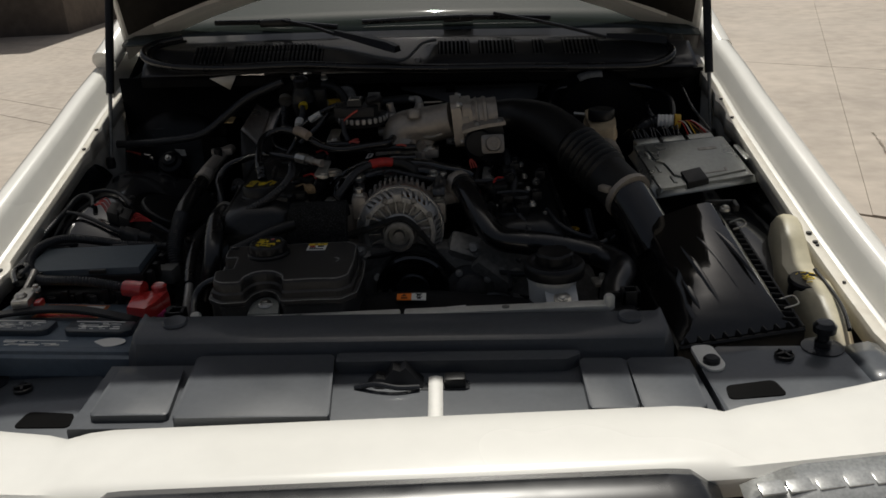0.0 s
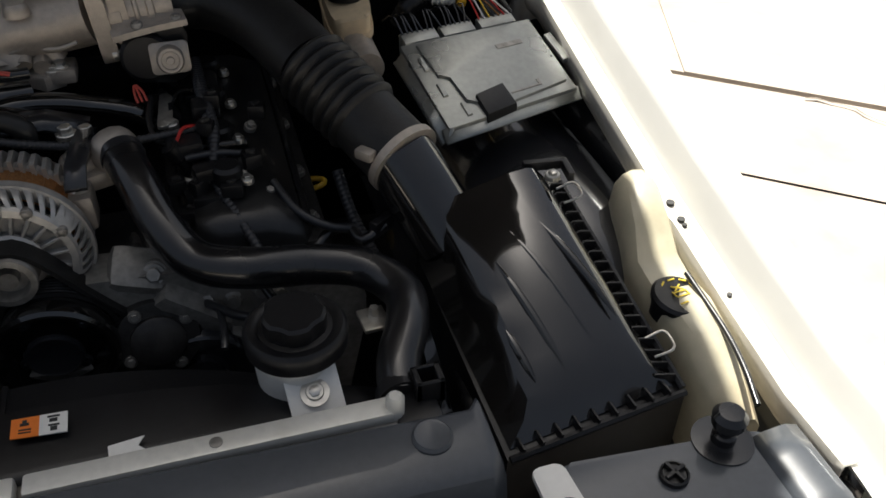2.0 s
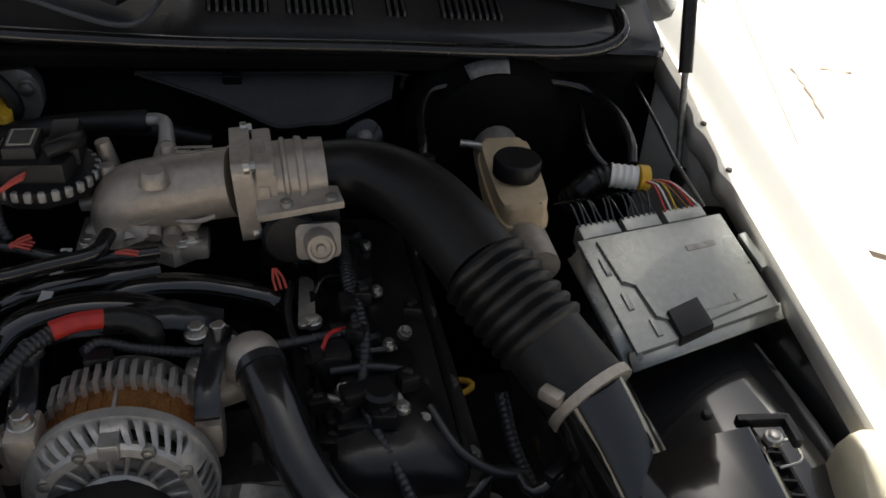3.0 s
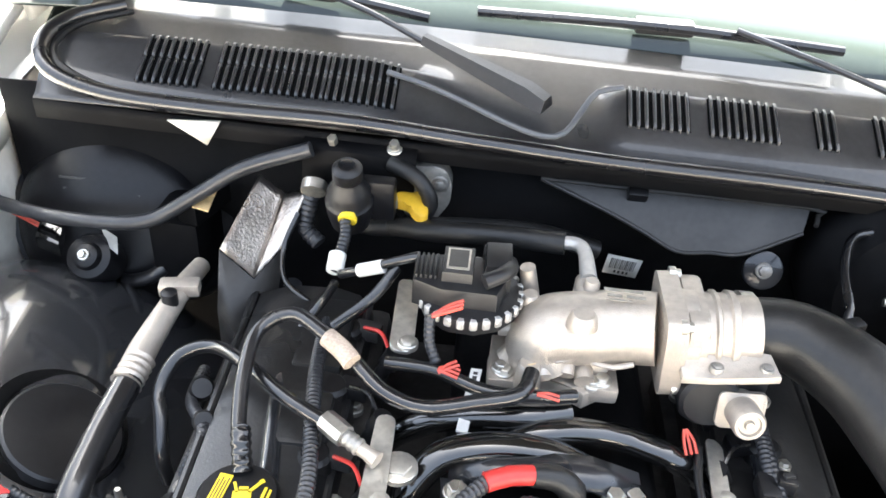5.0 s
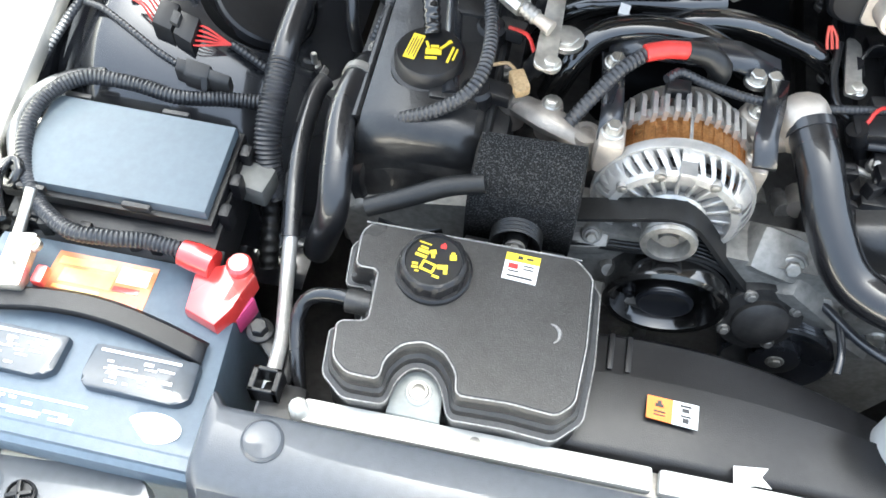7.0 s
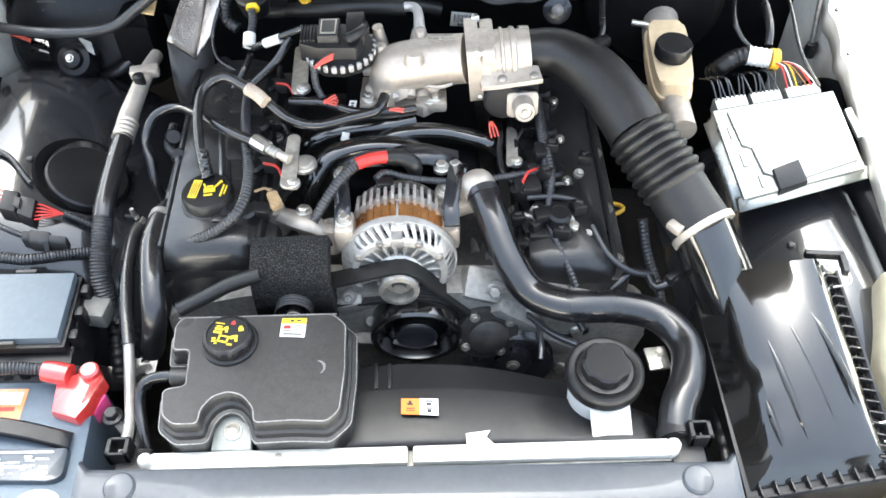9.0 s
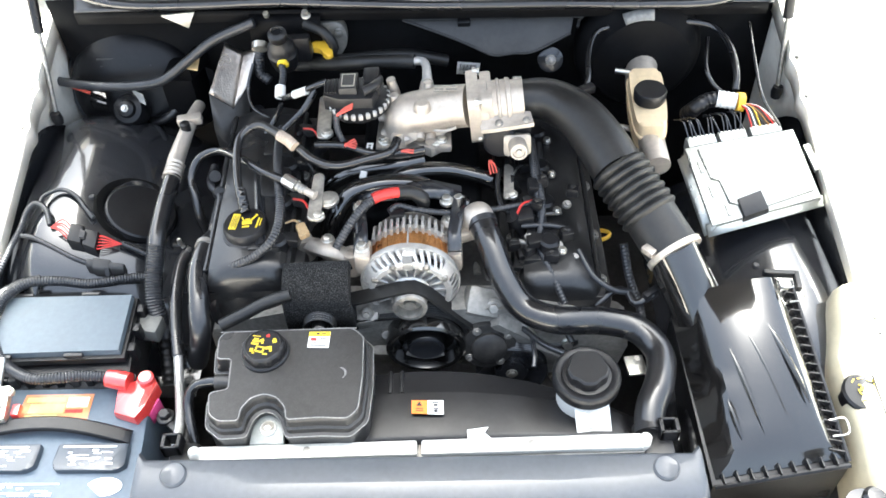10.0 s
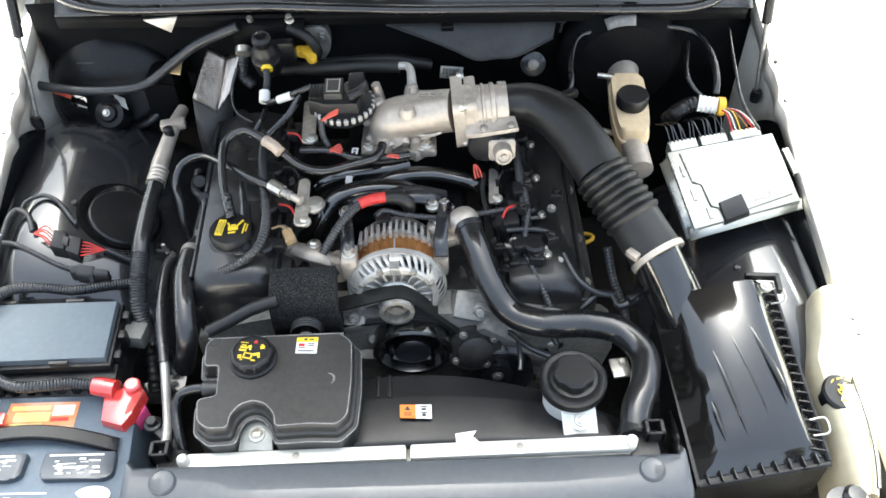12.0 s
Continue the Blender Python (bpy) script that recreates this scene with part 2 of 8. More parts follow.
def tube(bm, points, radius, sides=14, step=0.01, ribs=0.0, depth=0.14, flat=1.0, ends=True):
    """A hose along a spline. radius: one, or one a control point. ribs: pitch of corrugation."""
    if ribs:
        step = ribs / 6
    path = spline(points, step)
    n = len(path)
    cum = [0.0]
    for i in range(1, n):
        cum.append(cum[-1] + (path[i] - path[i - 1]).length)
    radii = radius if isinstance(radius, (list, tuple)) else [radius] * len(points)
    lengths = [0.0]
    for a, b in zip(points, points[1:]):
        lengths.append(lengths[-1] + (Vector(b) - Vector(a)).length)
    up = Vector((0.13, 0.21, 1)).normalized()
    rings = []
    for i in range(n):
        d = (path[min(i + 1, n - 1)] - path[max(i - 1, 0)]).normalized()
        side = d.cross(up)
        if side.length < 0.05:
            side = d.cross(Vector((1, 0, 0)))
        side.normalize()
        up = side.cross(d).normalized()
        r = float(np.interp(cum[i] / cum[-1] * lengths[-1], lengths, radii))
        if ribs:
            r *= 1 - depth * (0.5 - 0.5 * math.cos(2 * math.pi * cum[i] / ribs)) ** 0.7
        rings.append([bm.verts.new(path[i] + (side * math.cos(a) + up * math.sin(a) * flat) * r) for a in (2 * math.pi * k / sides for k in range(sides))])
    for a, b in zip(rings, rings[1:]):
        for k in range(sides):
            bm.faces.new((a[k], a[(k + 1) % sides], b[(k + 1) % sides], b[k]))
    if ends:
        bm.faces.new(rings[0][::-1])
        bm.faces.new(rings[-1])
    return bm


def lathe(bm, profile, m=None, sides=32, wobble=None):
    """Turns a profile of (radius, height) round its axis; m places it."""
    m = m or Matrix()
    rings = []
    for r, h in profile:
        if r < 1e-6:
            rings.append([bm.verts.new(m @ Vector((0, 0, h)))])
        else:
            rings.append([bm.verts.new(m @ Vector((math.cos(a) * r * (wobble(a, r) if wobble else 1), math.sin(a) * r * (wobble(a, r) if wobble else 1), h))) for a in (2 * math.pi * k / sides for k in range(sides))])
    for a, b in zip(rings, rings[1:]):
        for k in range(sides):
            j = (k + 1) % sides
            if len(a) == 1 and len(b) == 1:
                continue
            if len(a) == 1:
                bm.faces.new((a[0], b[j], b[k]))
            elif len(b) == 1:
                bm.faces.new((a[k], a[j], b[0]))
            else:
                bm.faces.new((a[k], a[j], b[j], b[k]))
    for ring, flip in ((rings[0], True), (rings[-1], False)):
        if len(ring) > 1:
            bm.faces.new(ring[::-1] if flip else ring)
    return bm


def loft(bm, sections, closed=False, caps=False):
    """Skins rows of points, each row alike in length."""
    rows = [[bm.verts.new(p) for p in s] for s in sections]
    n = len(rows[0])
    for a, b in zip(rows, rows[1:]):
        for k in range(n if closed else n - 1):
            bm.faces.new((a[k], a[(k + 1) % n], b[(k + 1) % n], b[k]))
    if caps:
        bm.faces.new(rows[0][::-1])
        bm.faces.new(rows[-1])
    return bm


def thicken(ob, t, offset=-1.0):
    s = ob.modifiers.new("thickness", "SOLIDIFY")
    s.thickness, s.offset = t, offset
    return ob


def bolt(parent, at, r=0.008, h=0.008, d=(0, 0, 1), mat=None, name="bolt", label=""):
    bm = bmesh.new()
    m = Matrix.Translation(at) @ frame_along(d)
    lathe(bm, [(r * 1.5, -0.004), (r * 1.5, 0.0015), (r * 1.35, 0.0025)], m, 16)
    lathe(bm, [(r, 0.002), (r, h * 0.9), (r * 0.85, h)], m, 6)
    return part(name, bm, mat or STEEL, parent, label)


B = bmesh.new
# ---- the setting ----
bm = B()
bmesh.ops.create_grid(bm, x_segments=2, y_segments=2, size=200)
whole("ground", bm, CONCRETE, "pale beige concrete ground in bright sunlight", "ground", kind="structure")


def lean(x):
    """The car stands on a slight cross slope."""
    return -0.03 * x


def flange_z(y):
    return float(np.interp(y, (0.95, 1.15, 1.27, 1.395, 1.6, 1.79, 1.93, 2.1, 2.4), (0.70, 0.712, 0.741, 0.781, 0.842, 0.897, 0.936, 0.975, 1.0)))


def flange_x(y):
    """How far the inner edge of a wing swings outward towards the front."""
    return float(np.interp(y, (1.0, 1.27, 1.395, 1.6, 1.8, 2.4), (0.034, 0.018, 0.006, -0.005, -0.013, -0.012)))


car = thing("car", "white sedan with its bonnet propped open in the sun", "car", at=(0, 1.6, 0))


def wing(side):
    out = 0.018 if side < 0 else 0.0
    bm = B()
    ys = [0.96, 0.985, 1.01, 1.04, 1.08] + [1.15 + 0.05 * i for i in range(24)]
    rows = []
    for y in ys:
        z = flange_z(y)
        o = out + flange_x(y)
        tuck = max(0.0, (1.10 - y)) ** 1.5 * 1.2
        prof = [(0.700, -0.004), (0.7, 0.0), (0.712, 0.001), (0.716, 0.003), (0.719, 0.012), (0.728, 0.042), (0.733, 0.051), (0.74, 0.056), (0.756, 0.057), (0.769, 0.05), (0.776, 0.035), (0.781, 0.006), (0.787, -0.05), (0.795, -0.13), (0.81, -0.25), (0.81, -0.45)]
        rows.append([(side * (x + o - tuck * (0.3 + (x - 0.7) * 2.5)), y, z + dz - tuck * 0.35 * (x > 0.71)) for x, dz in prof])
    loft(bm, rows)
    ob = part("fender", bm, PAINT, car, "glossy white painted fender with an inner gutter")
    thicken(ob, 0.002)
    # flange strip with slots and holes beside the gutter
    bm = B()
    rows = []
    for y in [1.06 + 0.01 * i for i in range(101)]:
        z = flange_z(y)
        o = out + flange_x(y)
        w = 0.007 * max(math.exp(-((y - c) / 0.014) ** 2) for c in (1.395, 1.79, 1.872)) + 0.004 * (y < 1.42)
        rows.append([(side * (0.706 + o), y, z + 0.004), (side * (0.692 - w + o), y, z + 0.0035), (side * (0.690 - w + o), y, z - 0.004), (side * (0.690 - w + o), y, z - 0.03)])
    loft(bm, rows)
    ob = part("fender_flange", bm, PAINT_INNER, car, "cream inner flange with bolt holes")
    thicken(ob, 0.002)
    # dark discs on the flange, painted as the shade inside its bolt holes
    for y, r in ((1.27, 0.003), (1.363, 0.003), (1.371, 0.0045), (1.395, 0.005), (1.79, 0.004), (1.872, 0.004)):
        bm = B()
        z = flange_z(y) + 0.001
        lathe(bm, [(r, 0.0), (r, 0.0035), (0.0, 0.0037)], Matrix.Translation((side * (0.698 + out + flange_x(y)), y, z + 0.002)), 12)
        part("flange_hole_shade", bm, PRINT, car)


wing(1)
wing(-1)

# header panel over the grille
bm = B()
rows = []
xs = [-0.78 + 0.03 * i for i in range(53)]
for x in xs:
    a = abs(x)
    rear = 0.943 + 0.35 * max(0, a - 0.42) ** 1.3
    bump = 0.010 * math.exp(-((a - 0.41) / 0.025) ** 2)
    front = 0.812 + 0.10 * max(0, a - 0.40)
    z = 0.738
    dip = 0.006 if a > 0.41 else 0.0
    drop = 0.35 * max(0, a - 0.6) ** 1.6
    rows.append([(x, rear - bump + 0.004, z - 0.03), (x, rear - bump, z - 0.004 - dip), (x, rear - bump - 0.006, z - dip - drop), (x, rear * 0.6 + front * 0.4, z - 0.001 - dip - drop), (x, front + 0.025, z - 0.006 - dip - drop), (x, front + 0.008, z - 0.011 - drop), (x, front, z - 0.022 - drop), (x, front + 0.004, z - 0.05 - drop)])
loft(bm, rows)
ob = part("header_panel", bm, PAINT, car, "white header panel above the grille")
thicken(ob, 0.003)
bm = B()
box(bm, (-0.36, 0.80, 0.50), (0.37, 0.85, 0.70), 0.01)
part("grille_backing", bm, PLASTIC, car)
bm = B()
rows = []
for k in range(25):
    x = -0.36 + 0.0308 * k
    e = 0.02 * (max(0, abs(x - 0.009) - 0.33) / 0.04) ** 2
    rows.append([(x, 0.822, 0.728 - e), (x, 0.805, 0.729 - e), (x, 0.775, 0.722 - e), (x, 0.755, 0.706 - e), (x, 0.748, 0.685 - e), (x, 0.755, 0.66 - e)])
loft(bm, rows)
thicken(part("grille_rim", bm, BLACK_METAL, car, "dark grille surround"), 0.004)
for i in range(22):
    bm = B()
    x = -0.34 + 0.0325 * i
    box(bm, (x, 0.76, 0.51), (x + 0.008, 0.80, 0.668), 0.002)
    part("grille_bar", bm, PLASTIC, car)
for side in (-1, 1):
    bm = B()
    rows = []
    for i in range(16):
        t = i / 15
        x = 0.402 + 0.37 * t
        y = 0.809 + 0.10 * max(0, x - 0.40)
        top = 0.731 - 0.35 * max(0, x - 0.6) ** 1.6 - 0.02 * max(0, 1 - t * 6)
        rows.append([(side * x, y, top), (side * x, y - 0.03, top - 0.008), (side * x, y - 0.065, top - 0.03), (side * x, y - 0.085, top - 0.07), (side * x, y - 0.085, 0.58)])
    loft(bm, rows)
    hl = part("headlight", bm, LENS, car, "clear headlight with faceted reflector")
    thicken(hl, 0.003)
    for i in range(9):
        bm = B()
        x = side * (0.43 + 0.033 * i)
        obox(bm, (x, 0.786 + 0.003 * i, 0.722), (0.03, 0.018, 0.004), rz=8 * side, rx=14, bevel=0.0015)
        part("reflector_facet", bm, LENS, hl)
bm = B()
box(bm, (-0.8, 0.80, 0.22), (0.8, 1.0, 0.5), 0.05, 3)
part("bumper", bm, PAINT, car)
# body behind: doors, cabin, boot and wheels
for sx in (-1, 1):
    e = 0.03 if sx < 0 else 0.0
    bm = B()
    loft(bm, [[(sx * (0.80 + e), y, 0.24), (sx * (0.815 + e), y, 0.5), (sx * (0.81 + e), y, 0.72), (sx * (0.785 + e), y, 0.9), (sx * 0.72, y, 0.975)] for y in (4.3, 4.6, 5.0, 5.28)])
    thicken(part("rear_quarter", bm, PAINT, car), 0.003)
    for y0, y1 in ((2.11, 3.16), (3.17, 4.29)):
        bm = B()
        loft(bm, [[(sx * (0.80 + e), y, 0.24), (sx * (0.815 + e), y, 0.5), (sx * (0.81 + e), y, 0.72), (sx * (0.785 + e), y, 0.9), (sx * 0.72, y, 0.975)] for y in (y0, (y0 + y1) / 2, y1)])
        door = thicken(part("door", bm, PAINT, car, "white car door"), 0.004)
        bm = B()
        box(bm, (sx * (0.81 + e) - 0.018, y1 - 0.22, 0.80), (sx * (0.81 + e) + 0.018, y1 - 0.08, 0.83), 0.006)
        part("door_handle", bm, CHROME, door)
        bm = B()
        k0, k1 = ((y0 + 0.28, y1 - 0.04) if y0 < 3 else (y0 + 0.04, y1 - 0.22))
        loft(bm, [[(sx * 0.715, y0 + 0.05, 0.985), (sx * 0.715, y1 - 0.03, 0.985)], [(sx * 0.605, k0 + (0.3 if y0 < 3 else 0), 1.37), (sx * 0.605, k1, 1.37)]])
        thicken(part("side_window", bm, GLASS_DARK, door), 0.004)
    bm = B()
    tube(bm, [(sx * 0.74, 2.08, 1.02 + lean(sx * 0.7)), (sx * 0.68, 2.45, 1.22), (sx * 0.6, 2.85, 1.41)], 0.03, 10, 0.05)
    part("roof_pillar", bm, PAINT, car)
    for pts, r in (([(sx * 0.72, 3.165, 0.97), (sx * 0.66, 3.18, 1.2), (sx * 0.6, 3.2, 1.4)], 0.028), ([(sx * 0.72, 4.6, 0.97), (sx * 0.67, 4.4, 1.18), (sx * 0.6, 4.1, 1.4)], 0.05)):
        bm = B()
        tube(bm, pts, r, 10, 0.05)
        part("roof_pillar", bm, PAINT, car)
    for y in (1.35, 4.55):
        bm = B()
        m = Matrix.Translation((sx * 0.72, y, 0.32)) @ Matrix.Rotation(math.pi / 2, 4, "Y")
        lathe(bm, [(0.2, -0.1), (0.3, -0.1), (0.32, -0.075), (0.32, 0.075), (0.3, 0.1), (0.2, 0.1), (0.2, -0.1)], m, 40)
        tyre = part("tyre", bm, RUBBER_DULL, car)
        bm = B()
        lathe(bm, [(0.2, -0.08), (0.2, 0.08), (0.17, 0.07), (0.1, 0.05), (0.05, 0.07), (0.0, 0.07)], m, 32)
        part("rim", bm, STEEL, tyre)
bm = B()
loft(bm, [[(x, y, z - 0.06 * abs(x)) for x in (-0.62, -0.4, -0.2, 0, 0.2, 0.4, 0.62)] for y, z in ((2.8, 1.42), (3.1, 1.445), (3.5, 1.45), (3.9, 1.435), (4.12, 1.41))])
thicken(part("roof", bm, PAINT, car), 0.004)
bm = B()
loft(bm, [[(x, y, z - 0.04 * abs(x)) for x in (-0.62, -0.3, 0, 0.3, 0.62)] for y, z in ((4.12, 1.40), (4.4, 1.2), (4.62, 1.02))])
thicken(part("rear_window", bm, GLASS_DARK, car), 0.004)
bm = B()
loft(bm, [[(x, y, z - 0.03 * abs(x)) for x in (-0.74, -0.4, 0, 0.4, 0.74)] for y, z in ((4.6, 1.01), (4.9, 1.0), (5.22, 0.97), (5.28, 0.93), (5.3, 0.6))])
thicken(part("boot_lid", bm, PAINT, car), 0.004)
bm = B()
box(bm, (-0.8, 5.24, 0.24), (0.8, 5.36, 0.6), 0.05, 3)
part("rear_bumper", bm, PAINT, car)
bm = B()
box(bm, (-0.76, 2.05, 0.24), (0.76, 5.25, 0.4), 0.02)
part("underbody", bm, PLASTIC, car)

# windscreen
bm = B()
rows = []
for i in range(9):
    t = i / 8
    rows.append([(x * (1 - 0.12 * t), 2.135 + 0.78 * t + 0.10 * (1 - t) * (1 - (x / 0.7) ** 2) * 0.4 - 0.03, 1.055 + lean(x) * (1 - t) + 0.38 * t + 0.012 * (1 - (x / 0.7) ** 2)) for x in [-0.7 + 0.1 * k for k in range(15)]])
loft(bm, rows)
ws = part("windscreen", bm, GLASS_DARK, car, "windscreen reflecting the sky")
thicken(ws, 0.005)
# cowl cover: a black plastic leaf screen with slotted vents
COWL = ((1.962, 1.002), (1.975, 1.008), (2.0, 1.016), (2.05, 1.032), (2.1, 1.05), (2.135, 1.066))


def cowl_z(x, y):
    ridge = float(np.interp(x, (-0.24, -0.12, 0.035, 0.06), (1, 0, 0, 1))) * float(np.interp(y, (1.97, 1.985, 2.02, 2.046, 2.052, 2.064), (0, 0.009, 0.014, 0.018, 0.0165, 0)))
    return float(np.interp(y, [c[0] for c in COWL], [c[1] for c in COWL])) + lean(x) + 0.008 * (1 - (x / 0.65) ** 2) + ridge


bm = B()
loft(bm, [[(x, y, cowl_z(x, y)) for y in (1.962, 1.97, 1.978, 1.985, 2.0, 2.02, 2.034, 2.046, 2.052, 2.064, 2.08, 2.1, 2.135)] for x in [-0.615 + 0.01 * i for i in range(128)]])
cowl = part("cowl_cover", bm, COWL_TOP, car, "black plastic cowl cover with slotted vents")
thicken(cowl, 0.004)


def vents(x0, n, pitch, y0, y1):
    for i in range(n):
        x = x0 + i * pitch
        bm = B()
        rows = [[(x - 0.0018, y, cowl_z(x, y) + dz), (x + 0.0018, y, cowl_z(x, y) + dz)] for y, dz in [(y0, -0.001)] + [(y0 + (y1 - y0) * k / 6, 0.004) for k in range(7)] + [(y1, -0.001)]]
        loft(bm, rows)
        thicken(part("vent_rib", bm, COWL_TOP, cowl), 0.003, 0)


for x0, n in ((-0.50, 8), (-0.41, 14), (-0.28, 9), (0.07, 8), (0.165, 9), (0.29, 3), (0.36, 9)):
    # black sheet on the uncut cowl, painted as the shade inside the slots
    bm = B()
    w = (n - 1) * 0.0095
    y0 = 1.988 if x0 < 0 else 1.999
    loft(bm, [[(x, y, cowl_z(x, y) + 0.0012) for y in [y0 + (2.049 - y0) * k / 8 for k in range(9)]] for x in [x0 - 0.004 + (w + 0.008) * k / 8 for k in range(9)]])
    part("vent_shade", bm, VOID, cowl)
    if x0 < 0:
        vents(x0, n, 0.0095, y0, 2.018)
        vents(x0, n, 0.0095, 2.022, 2.05)
    else:
        vents(x0, n, 0.0095, y0, 2.05)

# rubber bonnet seal along the cowl
seal_pts = [(-0.55, 2.10, 1.087), (-0.60, 2.06, 1.082), (-0.615, 2.01, 1.072), (-0.59, 1.965, 1.057), (-0.52, 1.948, 1.042), (-0.40, 1.95, 1.034), (-0.25, 1.952, 1.032), (-0.1, 1.953, 1.020), (0.05, 1.953, 1.010), (0.25, 1.953, 1.003), (0.42, 1.952, 0.995), (0.54, 1.955, 0.992), (0.595, 1.975, 1.005), (0.605, 2.02, 1.020), (0.585, 2.07, 1.032)]
seal = thing("bonnet_seal", "black rubber bonnet seal along the cowl edge", "rubber seal", at=(0, 1.95, 1.0))
bm = B()
tube(bm, seal_pts, 0.0095, 12, 0.012, flat=0.9)
part("bulb", bm, RUBBER, seal)
bm = B()
tube(bm, [(x * 0.985, y + 0.013 if y < 2 else y, z - 0.007) for x, y, z in seal_pts], 0.008, 8, 0.012, flat=0.5)
part("clip_strip", bm, RUBBER_DULL, seal)

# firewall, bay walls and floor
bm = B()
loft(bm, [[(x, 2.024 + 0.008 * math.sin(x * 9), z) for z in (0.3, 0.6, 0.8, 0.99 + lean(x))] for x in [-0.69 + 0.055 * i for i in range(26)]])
thicken(part("firewall", bm, SHADED_PLASTIC, car, "dark firewall"), 0.003)
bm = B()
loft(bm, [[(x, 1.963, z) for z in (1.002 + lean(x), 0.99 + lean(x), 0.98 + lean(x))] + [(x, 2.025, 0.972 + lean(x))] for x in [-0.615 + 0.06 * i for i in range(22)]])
thicken(part("cowl_edge", bm, SHADED_PLASTIC, car), 0.003)
bm = B()
box(bm, (-0.72, 1.0, 0.36), (0.72, 2.02, 0.38), 0.004)
part("bay_floor", bm, ENGINE_DARK, car)
for side in (-1, 1):
    def wing_top(y):
        """Where the black wing wall ends and the painted metal begins."""
        return min(flange_z(y) - 0.003, 0.866 - 3.5 * max(0.0, y - (1.78 if side < 0 else 1.72)) ** 2)
    bm = B()
    ys = [1.04 + 0.025 * i for i in range(41)]
    rows = []
    for y in ys:
        o = flange_x(y) + (0.018 if side < 0 else 0.0)
        z = wing_top(y)
        rows.append([(side * (e + o), y, z - d) for e, d in ((0.699, 0.0), (0.7015, 0.03), (0.704, 0.12), (0.70, 0.30))])
    loft(bm, rows)
    thicken(part("inner_wing", bm, LINER, car, "black inner wing panel"), 0.002)
    bm = B()
    rows = []
    for y in ys[22:]:
        o = flange_x(y) + (0.018 if side < 0 else 0.0)
        z = flange_z(y) - 0.003
        rows.append([(side * (e + o), y, z + (wing_top(y) - 0.01 - z) * q) for e, q in ((0.697, 0.0), (0.6995, 0.5), (0.701, 1.0))])
    loft(bm, rows)
    thicken(part("inner_wing", bm, PAINT_INNER, car, "cream painted inner wing behind the wheel housing"), 0.002)

# bonnet, raised
HOOD_ANGLE, HOOD_LEN = radians(61.5), 1.25


def hood_pt(x, s, lift=0.0):
    """x across, s along from the hinge, lift outward from the skin."""
    crown = 0.03 * (1 - (x / 0.75) ** 2) + 0.012 * math.sin(s / HOOD_LEN * math.pi)
    up = Vector((0, math.sin(HOOD_ANGLE), math.cos(HOOD_ANGLE)))
    along = Vector((0, -math.cos(HOOD_ANGLE), math.sin(HOOD_ANGLE)))
    return Vector((x * 0.97, 2.155, 1.182 + lean(x) - 0.13 * (x / 0.65) ** 2 * max(0.0, 1 - s * 2.5))) + along * s + up * (crown + lift)


bm = B()
loft(bm, [[hood_pt(x * (1.0 - 0.05 * s), s, -0.012 * (abs(x) > 0.71)) for x in [-0.725, -0.715] + [-0.7 + 0.1 * k for k in range(15)] + [0.715, 0.725]] for s in [HOOD_LEN * k / 12 for k in range(13)]])
bonnet = part("bonnet", bm, PAINT, car, "white bonnet held open")
thicken(bonnet, 0.003)
for x0, s0, x1, s1, w in ((-0.66, 0.06, -0.62, 1.2, 0.05), (0.66, 0.06, 0.62, 1.2, 0.05), (-0.64, 0.08, 0.64, 0.08, 0.06), (-0.6, 1.18, 0.6, 1.18, 0.05), (-0.5, 0.1, -0.15, 1.15, 0.035), (0.5, 0.1, 0.15, 1.15, 0.035)):
    bm = B()
    d = Vector((x1 - x0, s1 - s0)).normalized()
    nrm = Vector((-d.y, d.x)) * w
    rows = []
    for k in range(11):
        t = k / 10
        x, s = x0 + (x1 - x0) * t, s0 + (s1 - s0) * t
        rows.append([hood_pt(x + nrm.x * a, s + nrm.y * a, l) for a, l in ((-1, -0.004), (-0.7, -0.022), (0.7, -0.022), (1, -0.004))])
    loft(bm, rows)
    part("bonnet_rib", bm, PAINT, bonnet)
# felt pad clipped to the inside of the bonnet
bm = B()
loft(bm, [[hood_pt(x, q, -0.030 + 0.006 * math.sin(x * 21) * math.sin(q * 17)) for x in [-0.7 + 0.1 * k for k in range(15)]] for q in [0.05 + 0.095 * k for k in range(13)]])
thicken(part("bonnet_pad", bm, FELT, bonnet, "dark brown-grey felt sound pad"), 0.012, 0)
for side, foot, head in ((-1, (-0.690, 1.884, 0.844), (-0.690, 2.032, 1.145)), (1, (0.670, 1.877, 0.844), (0.670, 1.971, 1.120))):
    f, h = Vector(foot), Vector(head)
    h = f + (h - f) * 1.35
    strut = thing("gas_strut", "thin black gas strut holding up the bonnet", "gas strut", "bonnet struts", at=f)
    bm = B()
    tube(bm, [f, f + (h - f) * 0.3, f + (h - f) * 0.36], 0.0045, 10, 0.05)
    part("rod", bm, STEEL_DULL, strut)
    bm = B()
    tube(bm, [f + (h - f) * 0.35, f + (h - f) * 0.75, h], 0.0095, 12, 0.05)
    part("cylinder", bm, PLASTIC, strut)
    bm = B()
    lathe(bm, [(0.0, -0.014), (0.009, -0.012), (0.011, 0.0), (0.009, 0.012), (0.0, 0.014)], Matrix.Translation(f), 12)
    part("ball_socket", bm, PLASTIC, strut)

